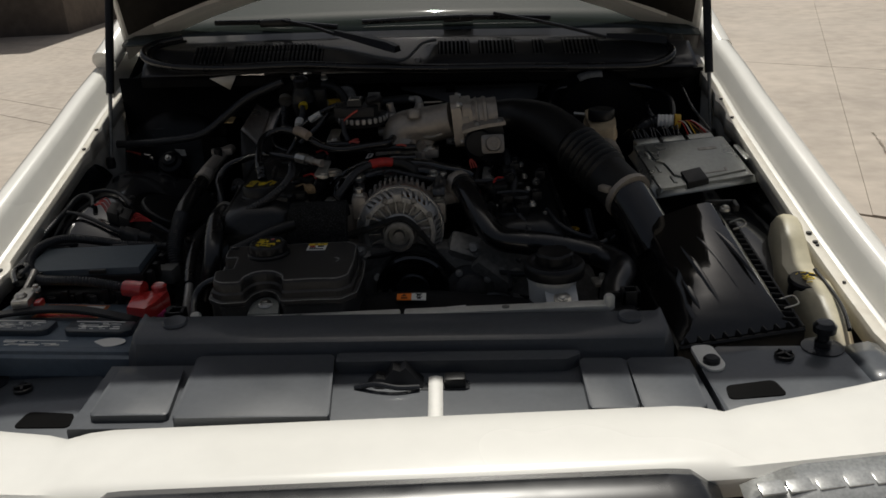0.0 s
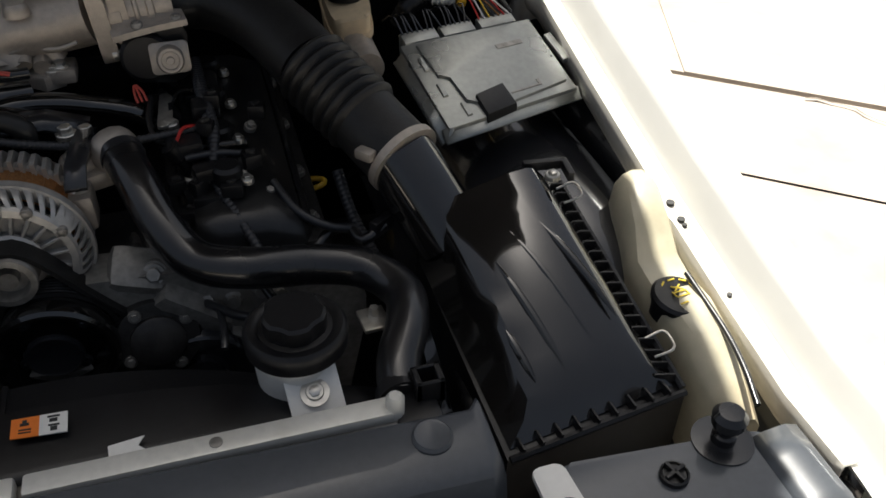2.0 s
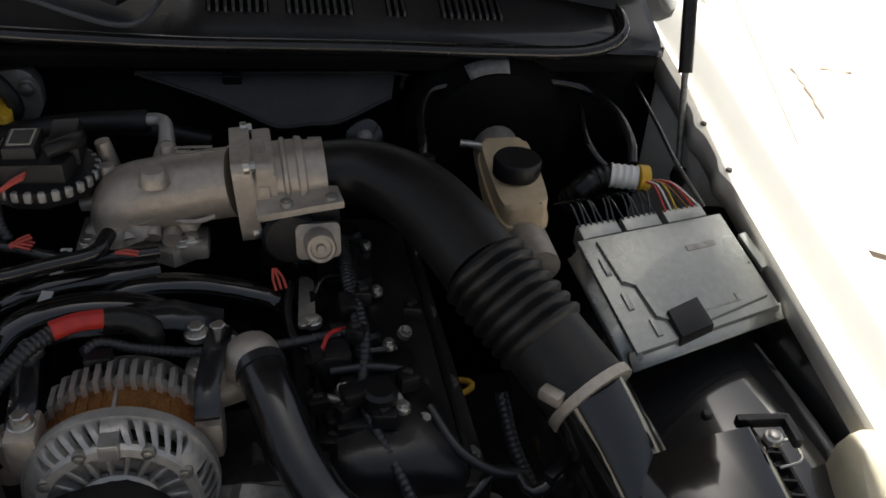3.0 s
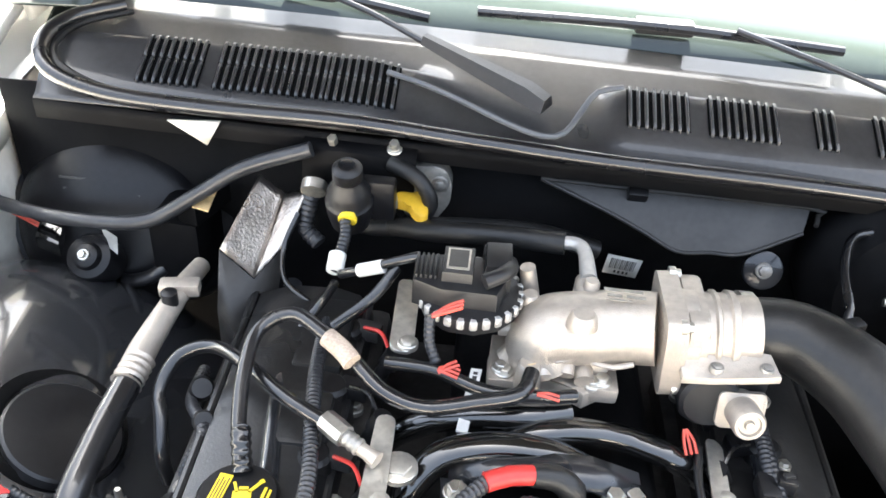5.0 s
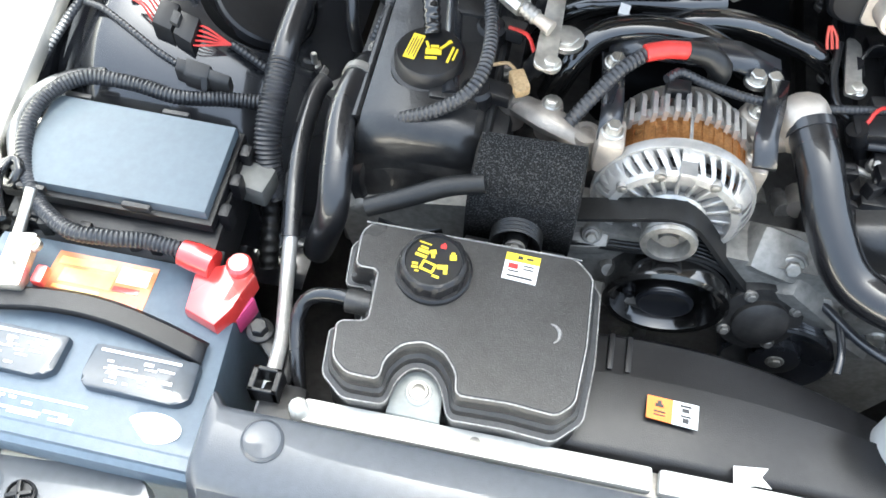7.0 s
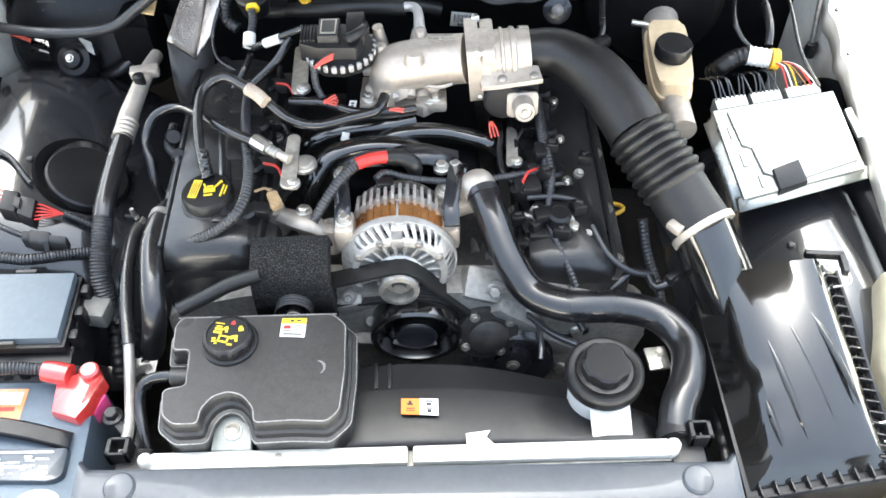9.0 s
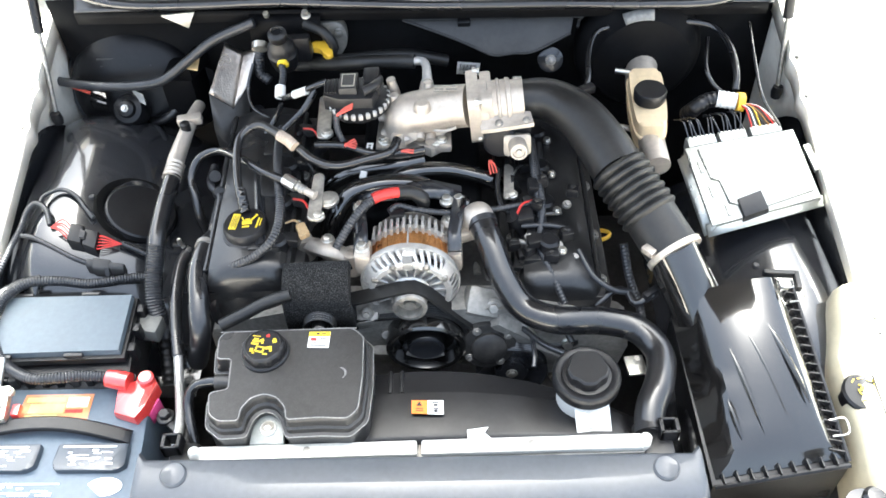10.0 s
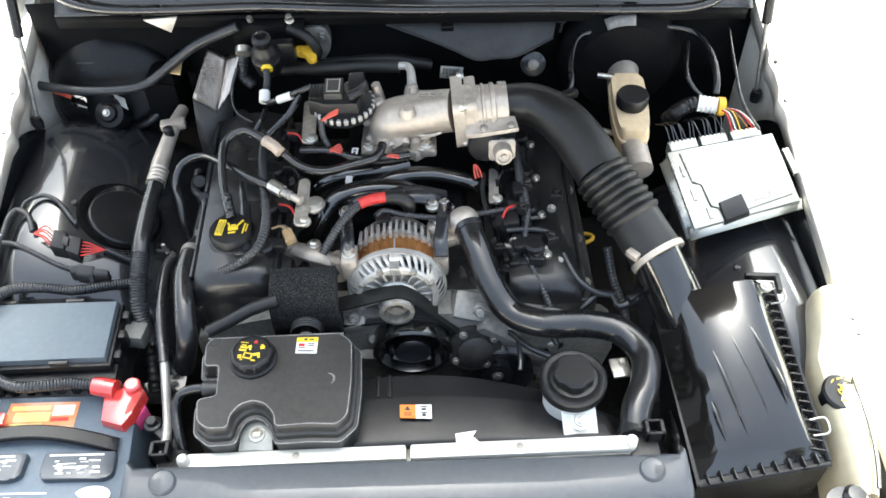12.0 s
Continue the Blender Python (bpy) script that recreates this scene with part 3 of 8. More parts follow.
# ---- radiator support and sight shield ----
shield = thing("radiator_cover", "black plastic radiator sight shield with raised panels", "radiator cover", at=(0, 1.1, 0.72))
bm = B()
prism(bm, [(-0.43, 0.95), (0.43, 0.95), (0.425, 1.105), (-0.425, 1.105)], 0.69, 0.716, 0.004)
part("base_panel", bm, SHIELD, shield)
bm = B()
sec = [(1.105, 0.70), (1.115, 0.728), (1.121, 0.742), (1.132, 0.748), (1.188, 0.751), (1.194, 0.747), (1.197, 0.73), (1.197, 0.70)]
loft(bm, [[(x * (1 + 0.0 * y), y + (0.012 if abs(x) > 0.39 else 0), z - (0.02 if abs(x) > 0.4 else 0)) for y, z in sec] for x in [-0.408, -0.4, -0.39, -0.2, 0, 0.2, 0.39, 0.4, 0.408]], caps=True)
part("ridge", bm, SHIELD, shield)
bm = B()
prism(bm, rounded([(-0.29, 0.95), (-0.085, 0.95), (-0.095, 1.104), (-0.295, 1.104)], 0.006), 0.706, 0.731, 0.004)
part("raised_panel", bm, SHIELD, shield)
bm = B()
prism(bm, rounded([(-0.405, 0.965), (-0.30, 0.965), (-0.31, 1.085), (-0.405, 1.085)], 0.008), 0.706, 0.726, 0.004)
part("raised_panel", bm, SHIELD, shield)
for x0, x1 in ((0.257, 0.322), (0.326, 0.412)):
    bm = B()
    prism(bm, rounded([(x0, 0.965), (x1, 0.965), (x1 + 0.004, 1.09), (x0 + 0.002, 1.09)], 0.008), 0.706, 0.728, 0.004)
    part("raised_panel", bm, SHIELD, shield)
bm = B()
prism(bm, rounded([(-0.09, 1.075), (0.24, 1.075), (0.262, 1.09), (0.262, 1.1), (-0.09, 1.1)], 0.004), 0.706, 0.736, 0.004)
part("step", bm, SHIELD, shield)
for x, y in ((-0.345, 1.17), (0.347, 1.17)):
    bm = B()
    lathe(bm, [(0.019, 0.743), (0.019, 0.7515), (0.0165, 0.7545), (0.014, 0.7535), (0.0, 0.755)], Matrix.Translation((x, y, 0.0)), 28)
    part("push_clip", bm, SHIELD, shield, "round push clip")

shield.rotation_euler = (0.05, 0.035, 0)
shield.location.z += 0.010

for side in (-1, 1):
    sup = thing("support_panel", "dark grey painted metal support panel beside the radiator", "support panel", "support panels", at=(side * 0.55, 1.06, 0.7))
    bm = B()
    out = [(0.432, 0.94), (0.68, 0.985), (0.705, 1.02), (0.70, 1.085), (0.66, 1.12), (0.46, 1.135), (0.432, 1.1)]
    prism(bm, rounded([(side * x, y) for x, y in out][::side], 0.012), 0.68, 0.713, 0.005)
    part("plate", bm, PANEL, sup)
    bm = B()
    loft(bm, [[(side * x, y, 0.713 + dz) for x, dz in ((0.645, -0.002), (0.66, 0.006), (0.685, 0.01), (0.7, 0.004), (0.704, -0.03))] for y in (1.0, 1.04, 1.08, 1.112)])
    thicken(part("end_cap", bm, PANEL, sup), 0.003)
    # flat black patch on the plate, standing for a recess in shade
    bm = B()
    prism(bm, rounded([(side * 0.445, 0.985), (side * 0.525, 0.99), (side * 0.52, 1.03), (side * 0.45, 1.02)][::side], 0.01), 0.712, 0.7145, 0.0)
    part("recess_shade", bm, VOID, sup)
    c = Vector((side * 0.557, 1.093, 0.715))
    bm = B()
    lathe(bm, [(0.014, -0.002), (0.014, 0.003), (0.012, 0.004), (0.011, 0.002), (0, 0.002)], Matrix.Translation(c), 20)
    obox(bm, c + Vector((0, 0, 0.005)), (0.024, 0.004, 0.005), rz=20, bevel=0.001)
    obox(bm, c + Vector((0, 0, 0.005)), (0.004, 0.024, 0.005), rz=20, bevel=0.001)
    part("push_clip", bm, PLASTIC, sup)
    c = Vector((side * 0.622, 1.117, 0.713))
    bm = B()
    lathe(bm, [(0.03, 0.0), (0.03, 0.002), (0.022, 0.003), (0, 0.003)], Matrix.Translation(c), 24)
    part("buffer_washer", bm, BLACK_METAL, sup)
    bm = B()
    lathe(bm, [(0.012, 0.0), (0.012, 0.012), (0.009, 0.014), (0.009, 0.022), (0.016, 0.026), (0.017, 0.036), (0.012, 0.042), (0, 0.043)], Matrix.Translation(c), 20)
    part("rubber_buffer", bm, RUBBER, sup)
    if side > 0:
        bm = B()
        prism(bm, rounded([(0.432, 1.135), (0.463, 1.135), (0.468, 1.075), (0.458, 1.06), (0.442, 1.06), (0.432, 1.08)][::-1], 0.008), 0.71, 0.7165, 0.002)
        part("tab", bm, LABEL, sup, "white painted tab")
        bm = B()
        lathe(bm, [(0.012, 0), (0.012, 0.006), (0.009, 0.009), (0, 0.009)], Matrix.Translation((0.449, 1.082, 0.7165)), 16)
        part("push_clip", bm, PLASTIC, sup)

latch = thing("bonnet_latch", "black bonnet latch with a pale strap", "latch", at=(0.03, 1.045, 0.717))
bm = B()
prism(bm, rounded([(-0.075, 1.03), (0.1, 1.03), (0.1, 1.053), (0.04, 1.06), (-0.05, 1.06), (-0.075, 1.05)], 0.004), 0.708, 0.722, 0.003)
part("bracket", bm, BLACK_METAL, latch)
bm = B()
loft(bm, [[(x, 1.053, 0.718), (x, 1.061, 0.718 + h), (x, 1.043, 0.718 + h * 0.9), (x, 1.03, 0.718)] for x, h in ((-0.045, 0.006), (-0.03, 0.02), (-0.018, 0.017), (-0.006, 0.034), (0.004, 0.03), (0.012, 0.036), (0.024, 0.018), (0.036, 0.008))], caps=True)
part("hook", bm, PLASTIC, latch)
bm = B()
tube(bm, [(-0.06, 1.037, 0.726), (-0.03, 1.030, 0.734), (0.0, 1.025, 0.730), (0.03, 1.031, 0.726)], 0.004, 8, 0.01)
part("release_wire", bm, BLACK_METAL, latch)
bm = B()
obox(bm, (0.08, 1.043, 0.727), (0.03, 0.022, 0.018), bevel=0.004)
part("side_lug", bm, PLASTIC, latch)
bm = B()
loft(bm, [[(0.043, y, z), (0.053, y, z + 0.002), (0.063, y, z)] for y, z in ((1.055, 0.728), (1.03, 0.728), (1.0, 0.722), (0.955, 0.72), (0.925, 0.719))])
thicken(part("strap", bm, LABEL, latch, "pale strap"), 0.003)

radiator = thing("radiator", "radiator with a pale aluminium top bar", "radiator", at=(0, 1.22, 0.5))
bm = B()
box(bm, (-0.33, 1.197, 0.4), (0.33, 1.222, 0.745), 0.004)
part("core", bm, STEEL_DULL, radiator)
for x0, x1 in ((-0.322, -0.003), (0.003, 0.322)):
    bm = B()
    box(bm, (x0, 1.199, 0.744), (x1, 1.222, 0.758), 0.004)
    part("top_bar", bm, RAD_WHITE, radiator)
    bm = B()
    lathe(bm, [(0.006, 0), (0.006, 0.001), (0.003, 0.0015), (0, 0.0015)], Matrix.Translation(((x0 + x1) / 2, 1.21, 0.758)), 12)
    part("rivet", bm, STEEL_DULL, radiator)
for s in (-1, 1):
    bm = B()
    box(bm, (s * 0.345 - 0.022, 1.185, 0.4), (s * 0.345 + 0.022, 1.235, 0.75), 0.008)
    part("side_tank", bm, PLASTIC, radiator)
    bm = B()
    lathe(bm, [(0.009, 0.744), (0.009, 0.768), (0.006, 0.772), (0, 0.772)], Matrix.Translation((s * 0.324, 1.208, 0)), 10)
    part("stud", bm, RAD_WHITE, radiator)
    bm = B()
    x = s * 0.36
    for lo, hi in (((x - 0.014, 1.213, 0.745), (x - 0.008, 1.238, 0.772)), ((x + 0.008, 1.213, 0.745), (x + 0.014, 1.238, 0.772)), ((x - 0.014, 1.213, 0.745), (x + 0.014, 1.217, 0.772)), ((x - 0.014, 1.234, 0.745), (x + 0.014, 1.238, 0.772))):
        box(bm, lo, hi, 0.001, 1)
    part("clip_socket", bm, PLASTIC, radiator)


# ---- engine ----
def patch(tl, tr, br, bl):
    """A map from (u, v), u to the right and v forward, onto a four-cornered patch."""
    tl, tr, br, bl = (Vector(p) for p in (tl, tr, br, bl))
    return lambda u, v, h=0.0: tl * (1 - u) * (1 - v) + tr * u * (1 - v) + br * u * v + bl * (1 - u) * v + Vector((0, 0, h))


def slab(bm, pts, depth, bevel=0.004):
    """A flat piece with the given upper outline, drawn down by depth."""
    hi = [bm.verts.new(p) for p in pts]
    lo = [bm.verts.new(Vector(p) - Vector((0, 0, depth))) for p in pts]
    n = len(pts)
    top = bm.faces.new(hi)
    bm.faces.new(lo[::-1])
    for i in range(n):
        bm.faces.new((hi[i], hi[(i + 1) % n], lo[(i + 1) % n], lo[i]))
    if bevel:
        bmesh.ops.bevel(bm, geom=list(top.edges), offset=bevel, segments=2, affect="EDGES", profile=0.6)
    return bm


def label_on(parent, f, u0, v0, u1, v1, h, mat=LABEL, name="label", text=""):
    bm = B()
    slab(bm, [f(u0, v0, h), f(u1, v0, h), f(u1, v1, h), f(u0, v1, h)], 0.0012, 0)
    return part(name, bm, mat, parent, text)


def bars_on(parent, f, rects, h, mat=PRINT, name="print_bar"):
    bm = B()
    for u0, v0, u1, v1 in rects:
        slab(bm, [f(u0, v0, h), f(u1, v0, h), f(u1, v1, h), f(u0, v1, h)], 0.0008, 0)
    return part(name, bm, mat, parent)


def hose(name, pts, r, mat, label, category="hose", ribs=0.0, sides=14, group=""):
    bm = B()
    r = [q * 0.85 for q in r] if isinstance(r, (list, tuple)) else r * 0.85
    tube(bm, pts, r, sides, 0.008, ribs)
    return whole(name, bm, mat, label, category, group)


def ring(parent, at, d, r, w, mat, name="hose_clamp", label="", th=0.002):
    bm = B()
    lathe(bm, [(r, -w / 2), (r + th, -w / 2), (r + th, w / 2), (r, w / 2)], Matrix.Translation(at) @ frame_along(d), 28)
    return part(name, bm, mat, parent, label)


VALVE_COVER = material("satin_valve_cover", (0.012, 0.012, 0.0125), 0.36, vary=0.3, bump=0.3, bump_scale=300, coat=0.2, dust=((0.05, 0.048, 0.045), 30.0, 0.3))
engine = thing("engine_block", "dark V8 engine block with alloy cylinder heads", "engine", at=(0.003, 1.691, 0.453))
bm = B()
box(bm, (-0.194, 1.519, 0.385), (0.201, 1.949, 0.730), 0.03)
part("block", bm, ENGINE_DARK, engine)
bm = B()
prism(bm, rounded([(-0.3, 0.42), (0.3, 0.42), (0.36, 0.7), (0.2, 0.76), (-0.2, 0.78), (-0.36, 0.74)], 0.05), 0.0, 0.05, 0.008, m=Matrix.Translation((0, 1.50, 0)) @ Matrix.Rotation(math.pi / 2, 4, "X"))
part("timing_cover", bm, CASTING, engine, "grimy cast timing cover")
for at, size, rx, ry in (((0.145, 1.468, 0.70), (0.09, 0.05, 0.075), 25, 40), ((0.10, 1.475, 0.752), (0.06, 0.05, 0.05), 35, 20), ((-0.105, 1.468, 0.742), (0.09, 0.05, 0.05), 25, -15), ((0.02, 1.462, 0.64), (0.22, 0.04, 0.06), 20, 5), ((0.20, 1.47, 0.62), (0.08, 0.04, 0.09), 20, 35)):
    bm = B()
    obox(bm, at, size, rx=rx, ry=ry, bevel=0.012)
    part("cast_web", bm, CASTING, engine, "grimy cast web")
for x, y, z, r in ((0.12, 1.462, 0.757, 0.017), (0.17, 1.458, 0.712, 0.014), (-0.085, 1.45, 0.768, 0.011), (-0.115, 1.452, 0.757, 0.010), (0.095, 1.455, 0.715, 0.013)):
    bm = B()
    m = Matrix.Translation((x, y, z)) @ frame_along((0, -0.8, 0.5))
    lathe(bm, [(r * 1.15, -0.03), (r, 0.004), (r * 0.85, 0.007), (0.0, 0.007)], m, 18)
    part("cast_boss", bm, CASTING, engine)
    bolt(engine, m @ Vector((0, 0, 0.007)), r * 0.5, 0.009, (0, -0.8, 0.5), mat=STEEL_DULL)
rnd = random.Random(4)
for i in range(26):
    bm = B()
    x, z = rnd.uniform(-0.3, 0.3), rnd.uniform(0.55, 0.75)
    d = (0, -1, 0.2)
    m = Matrix.Translation((x, 1.452, z)) @ frame_along(d)
    lathe(bm, [(0.011, -0.02), (0.011, 0.004), (0.008, 0.006), (0.008, 0.012), (0.0, 0.012)], m, 8)
    part("bolt", bm, STEEL_DULL if i % 3 else STEEL, engine)

for side in (-1, 1):
    dz = 0.022 if side < 0 else -0.03
    x0 = -0.275 if side < 0 else 0.228
    bm = B()
    rows = []
    for i, y in enumerate((1.472, 1.484, 1.50, 1.56, 1.66, 1.78, 1.86, 1.875)):
        e = 0.7 if i in (0, 7) else (0.93 if i in (1, 6) else 1.0)
        w = 0.075 * (0.9 + 0.1 * e)
        t = 0.83 + dz - (1 - e) * 0.07 + 0.02 * (y - 1.5) / 0.4
        rows.append([(x0 + side * dx * w, y, t + hz) for dx, hz in ((1.0, -0.11), (0.98, -0.045), (0.8, -0.016), (0.3, 0.0), (-0.4, 0.002), (-0.75, -0.006), (-0.95, -0.03), (-1.0, -0.1))])
    loft(bm, rows, caps=True)
    cover = part("valve_cover", bm, VALVE_COVER, engine, "satin black valve cover")
    # front lobe of the cover
    bm = B()
    m = Matrix.Translation((x0, 1.492, 0.738 + dz)) @ frame_along((0, -1, 0.3))
    lathe(bm, [(0.078, -0.03), (0.078, 0.012), (0.07, 0.026), (0.058, 0.03), (0.053, 0.026), (0.03, 0.03), (0.0, 0.031)], m, 32)
    part("cam_lobe_cover", bm, VALVE_COVER, engine)
    for y0, y1 in ((1.515, 1.60), (1.63, 1.70), (1.73, 1.84)):
        bm = B()
        t = 0.832 + dz + 0.02 * (y0 - 1.5) / 0.4
        box(bm, (x0 - side * 0.03 - 0.026, y0, t - 0.02), (x0 - side * 0.03 + 0.026, y1, t + 0.004), 0.006, 2)
        part("raised_pad", bm, VALVE_COVER, cover)
    for dx in (-0.066, 0.066):
        bm = B()
        tube(bm, [(x0 + dx, 1.495, 0.808 + dz), (x0 + dx, 1.65, 0.816 + dz), (x0 + dx, 1.86, 0.827 + dz)], 0.005, 8, 0.03)
        part("edge_rib", bm, VALVE_COVER, cover)
    for y in (1.5, 1.6, 1.72, 1.84):
        for dx in (-0.07, 0.072):
            bolt(engine, (x0 + dx, y, 0.80 + dz), 0.006, 0.008, mat=STEEL_DULL)
    bm = B()
    box(bm, (x0 - 0.09, 1.47, 0.62), (x0 + 0.09, 1.9, 0.79 + dz), 0.015)
    part("cylinder_head", bm, ENGINE_DARK, engine)

# intake manifold
intake = thing("intake_manifold", "glossy black intake manifold with curved runners", "intake manifold", at=(0.002, 1.684, 0.782))
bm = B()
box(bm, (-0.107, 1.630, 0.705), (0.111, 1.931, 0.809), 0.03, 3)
part("plenum", bm, SHADED_PLASTIC, intake)
runs = (
    ((-0.152, 1.603, 0.789), (-0.136, 1.615, 0.834), (-0.108, 1.635, 0.860), (-0.062, 1.643, 0.870), (-0.008, 1.649, 0.862), (0.035, 1.647, 0.843), (0.081, 1.638, 0.816)),
    ((-0.066, 1.668, 0.844), (-0.018, 1.672, 0.865), (0.027, 1.684, 0.860), (0.073, 1.692, 0.846), (0.117, 1.683, 0.837), (0.157, 1.684, 0.807)),
    ((-0.186, 1.690, 0.794), (-0.142, 1.690, 0.836), (-0.093, 1.688, 0.862), (-0.036, 1.685, 0.873), (0.009, 1.701, 0.869)),
)
for k, pts in enumerate(runs):
    bm = B()
    tube(bm, list(pts), 0.0175 if k == 0 else 0.0155, 18, 0.008, flat=0.85)
    part("runner", bm, GLOSS, intake)

# alternator
AX = Matrix.Translation((-0.013, 1.506, 0.795)) @ frame_along((0, -1, 0.06))
alt = thing("alternator", "bright alloy alternator with copper windings and finned housing", "alternator", at=(-0.013, 1.513, 0.729))
bm = B()
lathe(bm, [(0.0, -0.075), (0.056, -0.075), (0.06, -0.06), (0.06, 0.022), (0.045, 0.03), (0.0, 0.03)], AX, 48)
part("rotor_core", bm, PRINT, alt)
bm = B()
lathe(bm, [(0.062, -0.026), (0.0735, -0.024), (0.0735, 0.012), (0.062, 0.014)], AX, 64)
part("winding", bm, COPPER, alt, "copper stator band")
for k in range(40):
    bm = B()
    box(bm, (0.073, -0.0008, -0.023), (0.0745, 0.0008, 0.011), 0.0, m=AX @ Matrix.Rotation(2 * math.pi * k / 40, 4, "Z"))
    part("lamination", bm, COPPER, alt)
bm = B()
for h0, h1, r in ((-0.036, -0.024, 0.077), (0.010, 0.0215, 0.0805)):
    lathe(bm, [(r - 0.014, h0), (r, h0), (r + 0.001, (h0 + h1) / 2), (r, h1), (r - 0.014, h1), (r - 0.014, h0)], AX, 64)
lathe(bm, [(0.056, 0.034), (0.066, 0.034), (0.0675, 0.0395), (0.065, 0.044), (0.058, 0.045), (0.056, 0.034)], AX, 56)
lathe(bm, [(0.024, 0.036), (0.034, 0.036), (0.035, 0.042), (0.03, 0.046), (0.024, 0.046), (0.024, 0.036)], AX, 48)
part("housing", bm, ALU_BRIGHT, alt)
SHOULDER = ((0.0655, 0.042), (0.0715, 0.037), (0.0765, 0.029), (0.0785, 0.019))


def shoulder_piece(a, half, twist):
    """A piece of the front shoulder, half an angle to each side of a, leaning by twist towards the rim."""
    bm = bmesh.new()
    rows = []
    for i, (r, h) in enumerate(SHOULDER):
        at = a + twist * i / 3
        ring_pts = [Vector((r * math.cos(at + d), r * math.sin(at + d), h)) for d in (-half, 0.0, half)]
        rows.append([AX @ (p - Vector((0, 0, 0.008))) for p in (ring_pts[0], ring_pts[2])] + [AX @ p for p in ring_pts[::-1]])
    loft(bm, rows, closed=True, caps=True)
    return bm


for k in range(40):
    a = 2 * math.pi * (k + 0.5) / 40
    part("shoulder_bar", shoulder_piece(a, 0.036, 0.16), ALU_BRIGHT, alt)
    if k % 2 == 0:
        bm = B()
        box(bm, (0.033, -0.0021, 0.033), (0.059, 0.0021, 0.041), 0.001, 1, AX @ Matrix.Rotation(a, 4, "Z"))
        part("front_spoke", bm, ALU_BRIGHT, alt)
for a, half in ((1.57, 0.10), (0.55, 0.16), (2.6, 0.16), (4.2, 0.12), (5.3, 0.12)):
    part("shoulder_land", shoulder_piece(a, half, 0.0), ALU_BRIGHT, alt)
for a in (1.25, 2.4, 3.6, 4.8, 5.9):
    bm = B()
    box(bm, (0.0725, -0.0015, -0.026), (0.0755, 0.0015, 0.014), 0.0005, 1, AX @ Matrix.Rotation(a + 0.32, 4, "Z"))
    part("through_bolt", bm, ALU_BRIGHT, alt)
for k in range(24):
    bm = B()
    m = AX @ Matrix.Rotation(2 * math.pi * (k + 0.5) / 24, 4, "Z")
    box(bm, (0.066, -0.002, -0.052), (0.0765, 0.002, -0.03), 0.001, 1, m)
    part("rear_bar", bm, ALU_BRIGHT, alt)
for a in (0.5, 1.1, 1.95, 2.6, 3.7, 5.2):
    q = AX @ Matrix.Rotation(a, 4, "Z")
    bolt(alt, q @ Vector((0.0625, 0, 0.042)), 0.0045, 0.004, (0, -1, 0.06), mat=STEEL_DULL)
bm = B()
box(bm, (0.058, -0.008, 0.03), (0.074, 0.008, 0.05), 0.002, 2, AX @ Matrix.Rotation(math.pi / 2, 4, "Z"))
part("front_lug", bm, ALU_BRIGHT, alt)
for k in range(12):
    bm = B()
    x = -0.055 + 0.01 * k
    h = math.sqrt(max(0.0, 0.074 ** 2 - x * x))
    loft(bm, [[(x - 0.014 + dx, y, 0.806 + h - dz) for dx, dz in ((-0.0022, 0.05), (-0.0022, top), (0.0022, top), (0.0022, 0.05))] for y, top in ((1.530, 0.0), (1.556, 0.002), (1.572, 0.014))], closed=True, caps=True)
    part("rear_fin", bm, ALU_BRIGHT, alt)
bm = B()
lathe(bm, [(0.0, -0.085), (0.05, -0.085), (0.064, -0.08), (0.068, -0.074), (0.05, -0.07), (0.0, -0.07)], AX, 40)
part("rear_cover", bm, ALU, alt)
bm = B()
lathe(bm, [(r * 1.04, h) for r, h in [(0.0, 0.044), (0.024, 0.044), (0.027, 0.048), (0.024, 0.051), (0.026, 0.054), (0.024, 0.057), (0.026, 0.06), (0.024, 0.063), (0.026, 0.066), (0.024, 0.069), (0.027, 0.073), (0.026, 0.077), (0.02, 0.078), (0.0185, 0.062), (0.010, 0.062), (0.009, 0.072), (0.0, 0.072)]], AX, 36)
part("pulley", bm, STEEL_DULL, alt, "grooved steel pulley")
for s, at in ((-1, (-0.086, 1.508, 0.865)), (1, (0.059, 1.527, 0.842))):
    bm = B()
    at = Vector(at)
    box(bm, at + Vector((-0.014, -0.02, -0.05)), at + Vector((0.014, 0.02, -0.006)), 0.008)
    part("mounting_ear", bm, ALU, alt)
    bolt(alt, at + Vector((0, 0, -0.006)), 0.0075, 0.012)
bm = B()
loft(bm, [[(-0.10, y, z), (-0.06, y, z + 0.014), (0.03, y, z + 0.016), (0.075, y, z)] for y, z in ((1.605, 0.853), (1.622, 0.862), (1.64, 0.86))])
thicken(part("rear_bracket", bm, BLACK_METAL, alt, "black steel bracket"), 0.005)
for x0, x1 in ((-0.089, -0.096), (0.061, 0.072)):
    bm = B()
    loft(bm, [[(x - 0.011, y, z), (x + 0.011, y, z)] for x, y, z in ((x0, 1.50, 0.855), (x0, 1.535, 0.862), ((x0 + x1) / 2, 1.57, 0.866), (x1, 1.61, 0.862))])
    thicken(part("side_bracket", bm, BLACK_METAL, alt, "black steel side strap"), 0.006)
for p in ((0.050, 1.606, 0.860), (0.069, 1.614, 0.853), (-0.092, 1.590, 0.868)):
    bolt(alt, p, 0.008, 0.01, name="bracket_bolt")

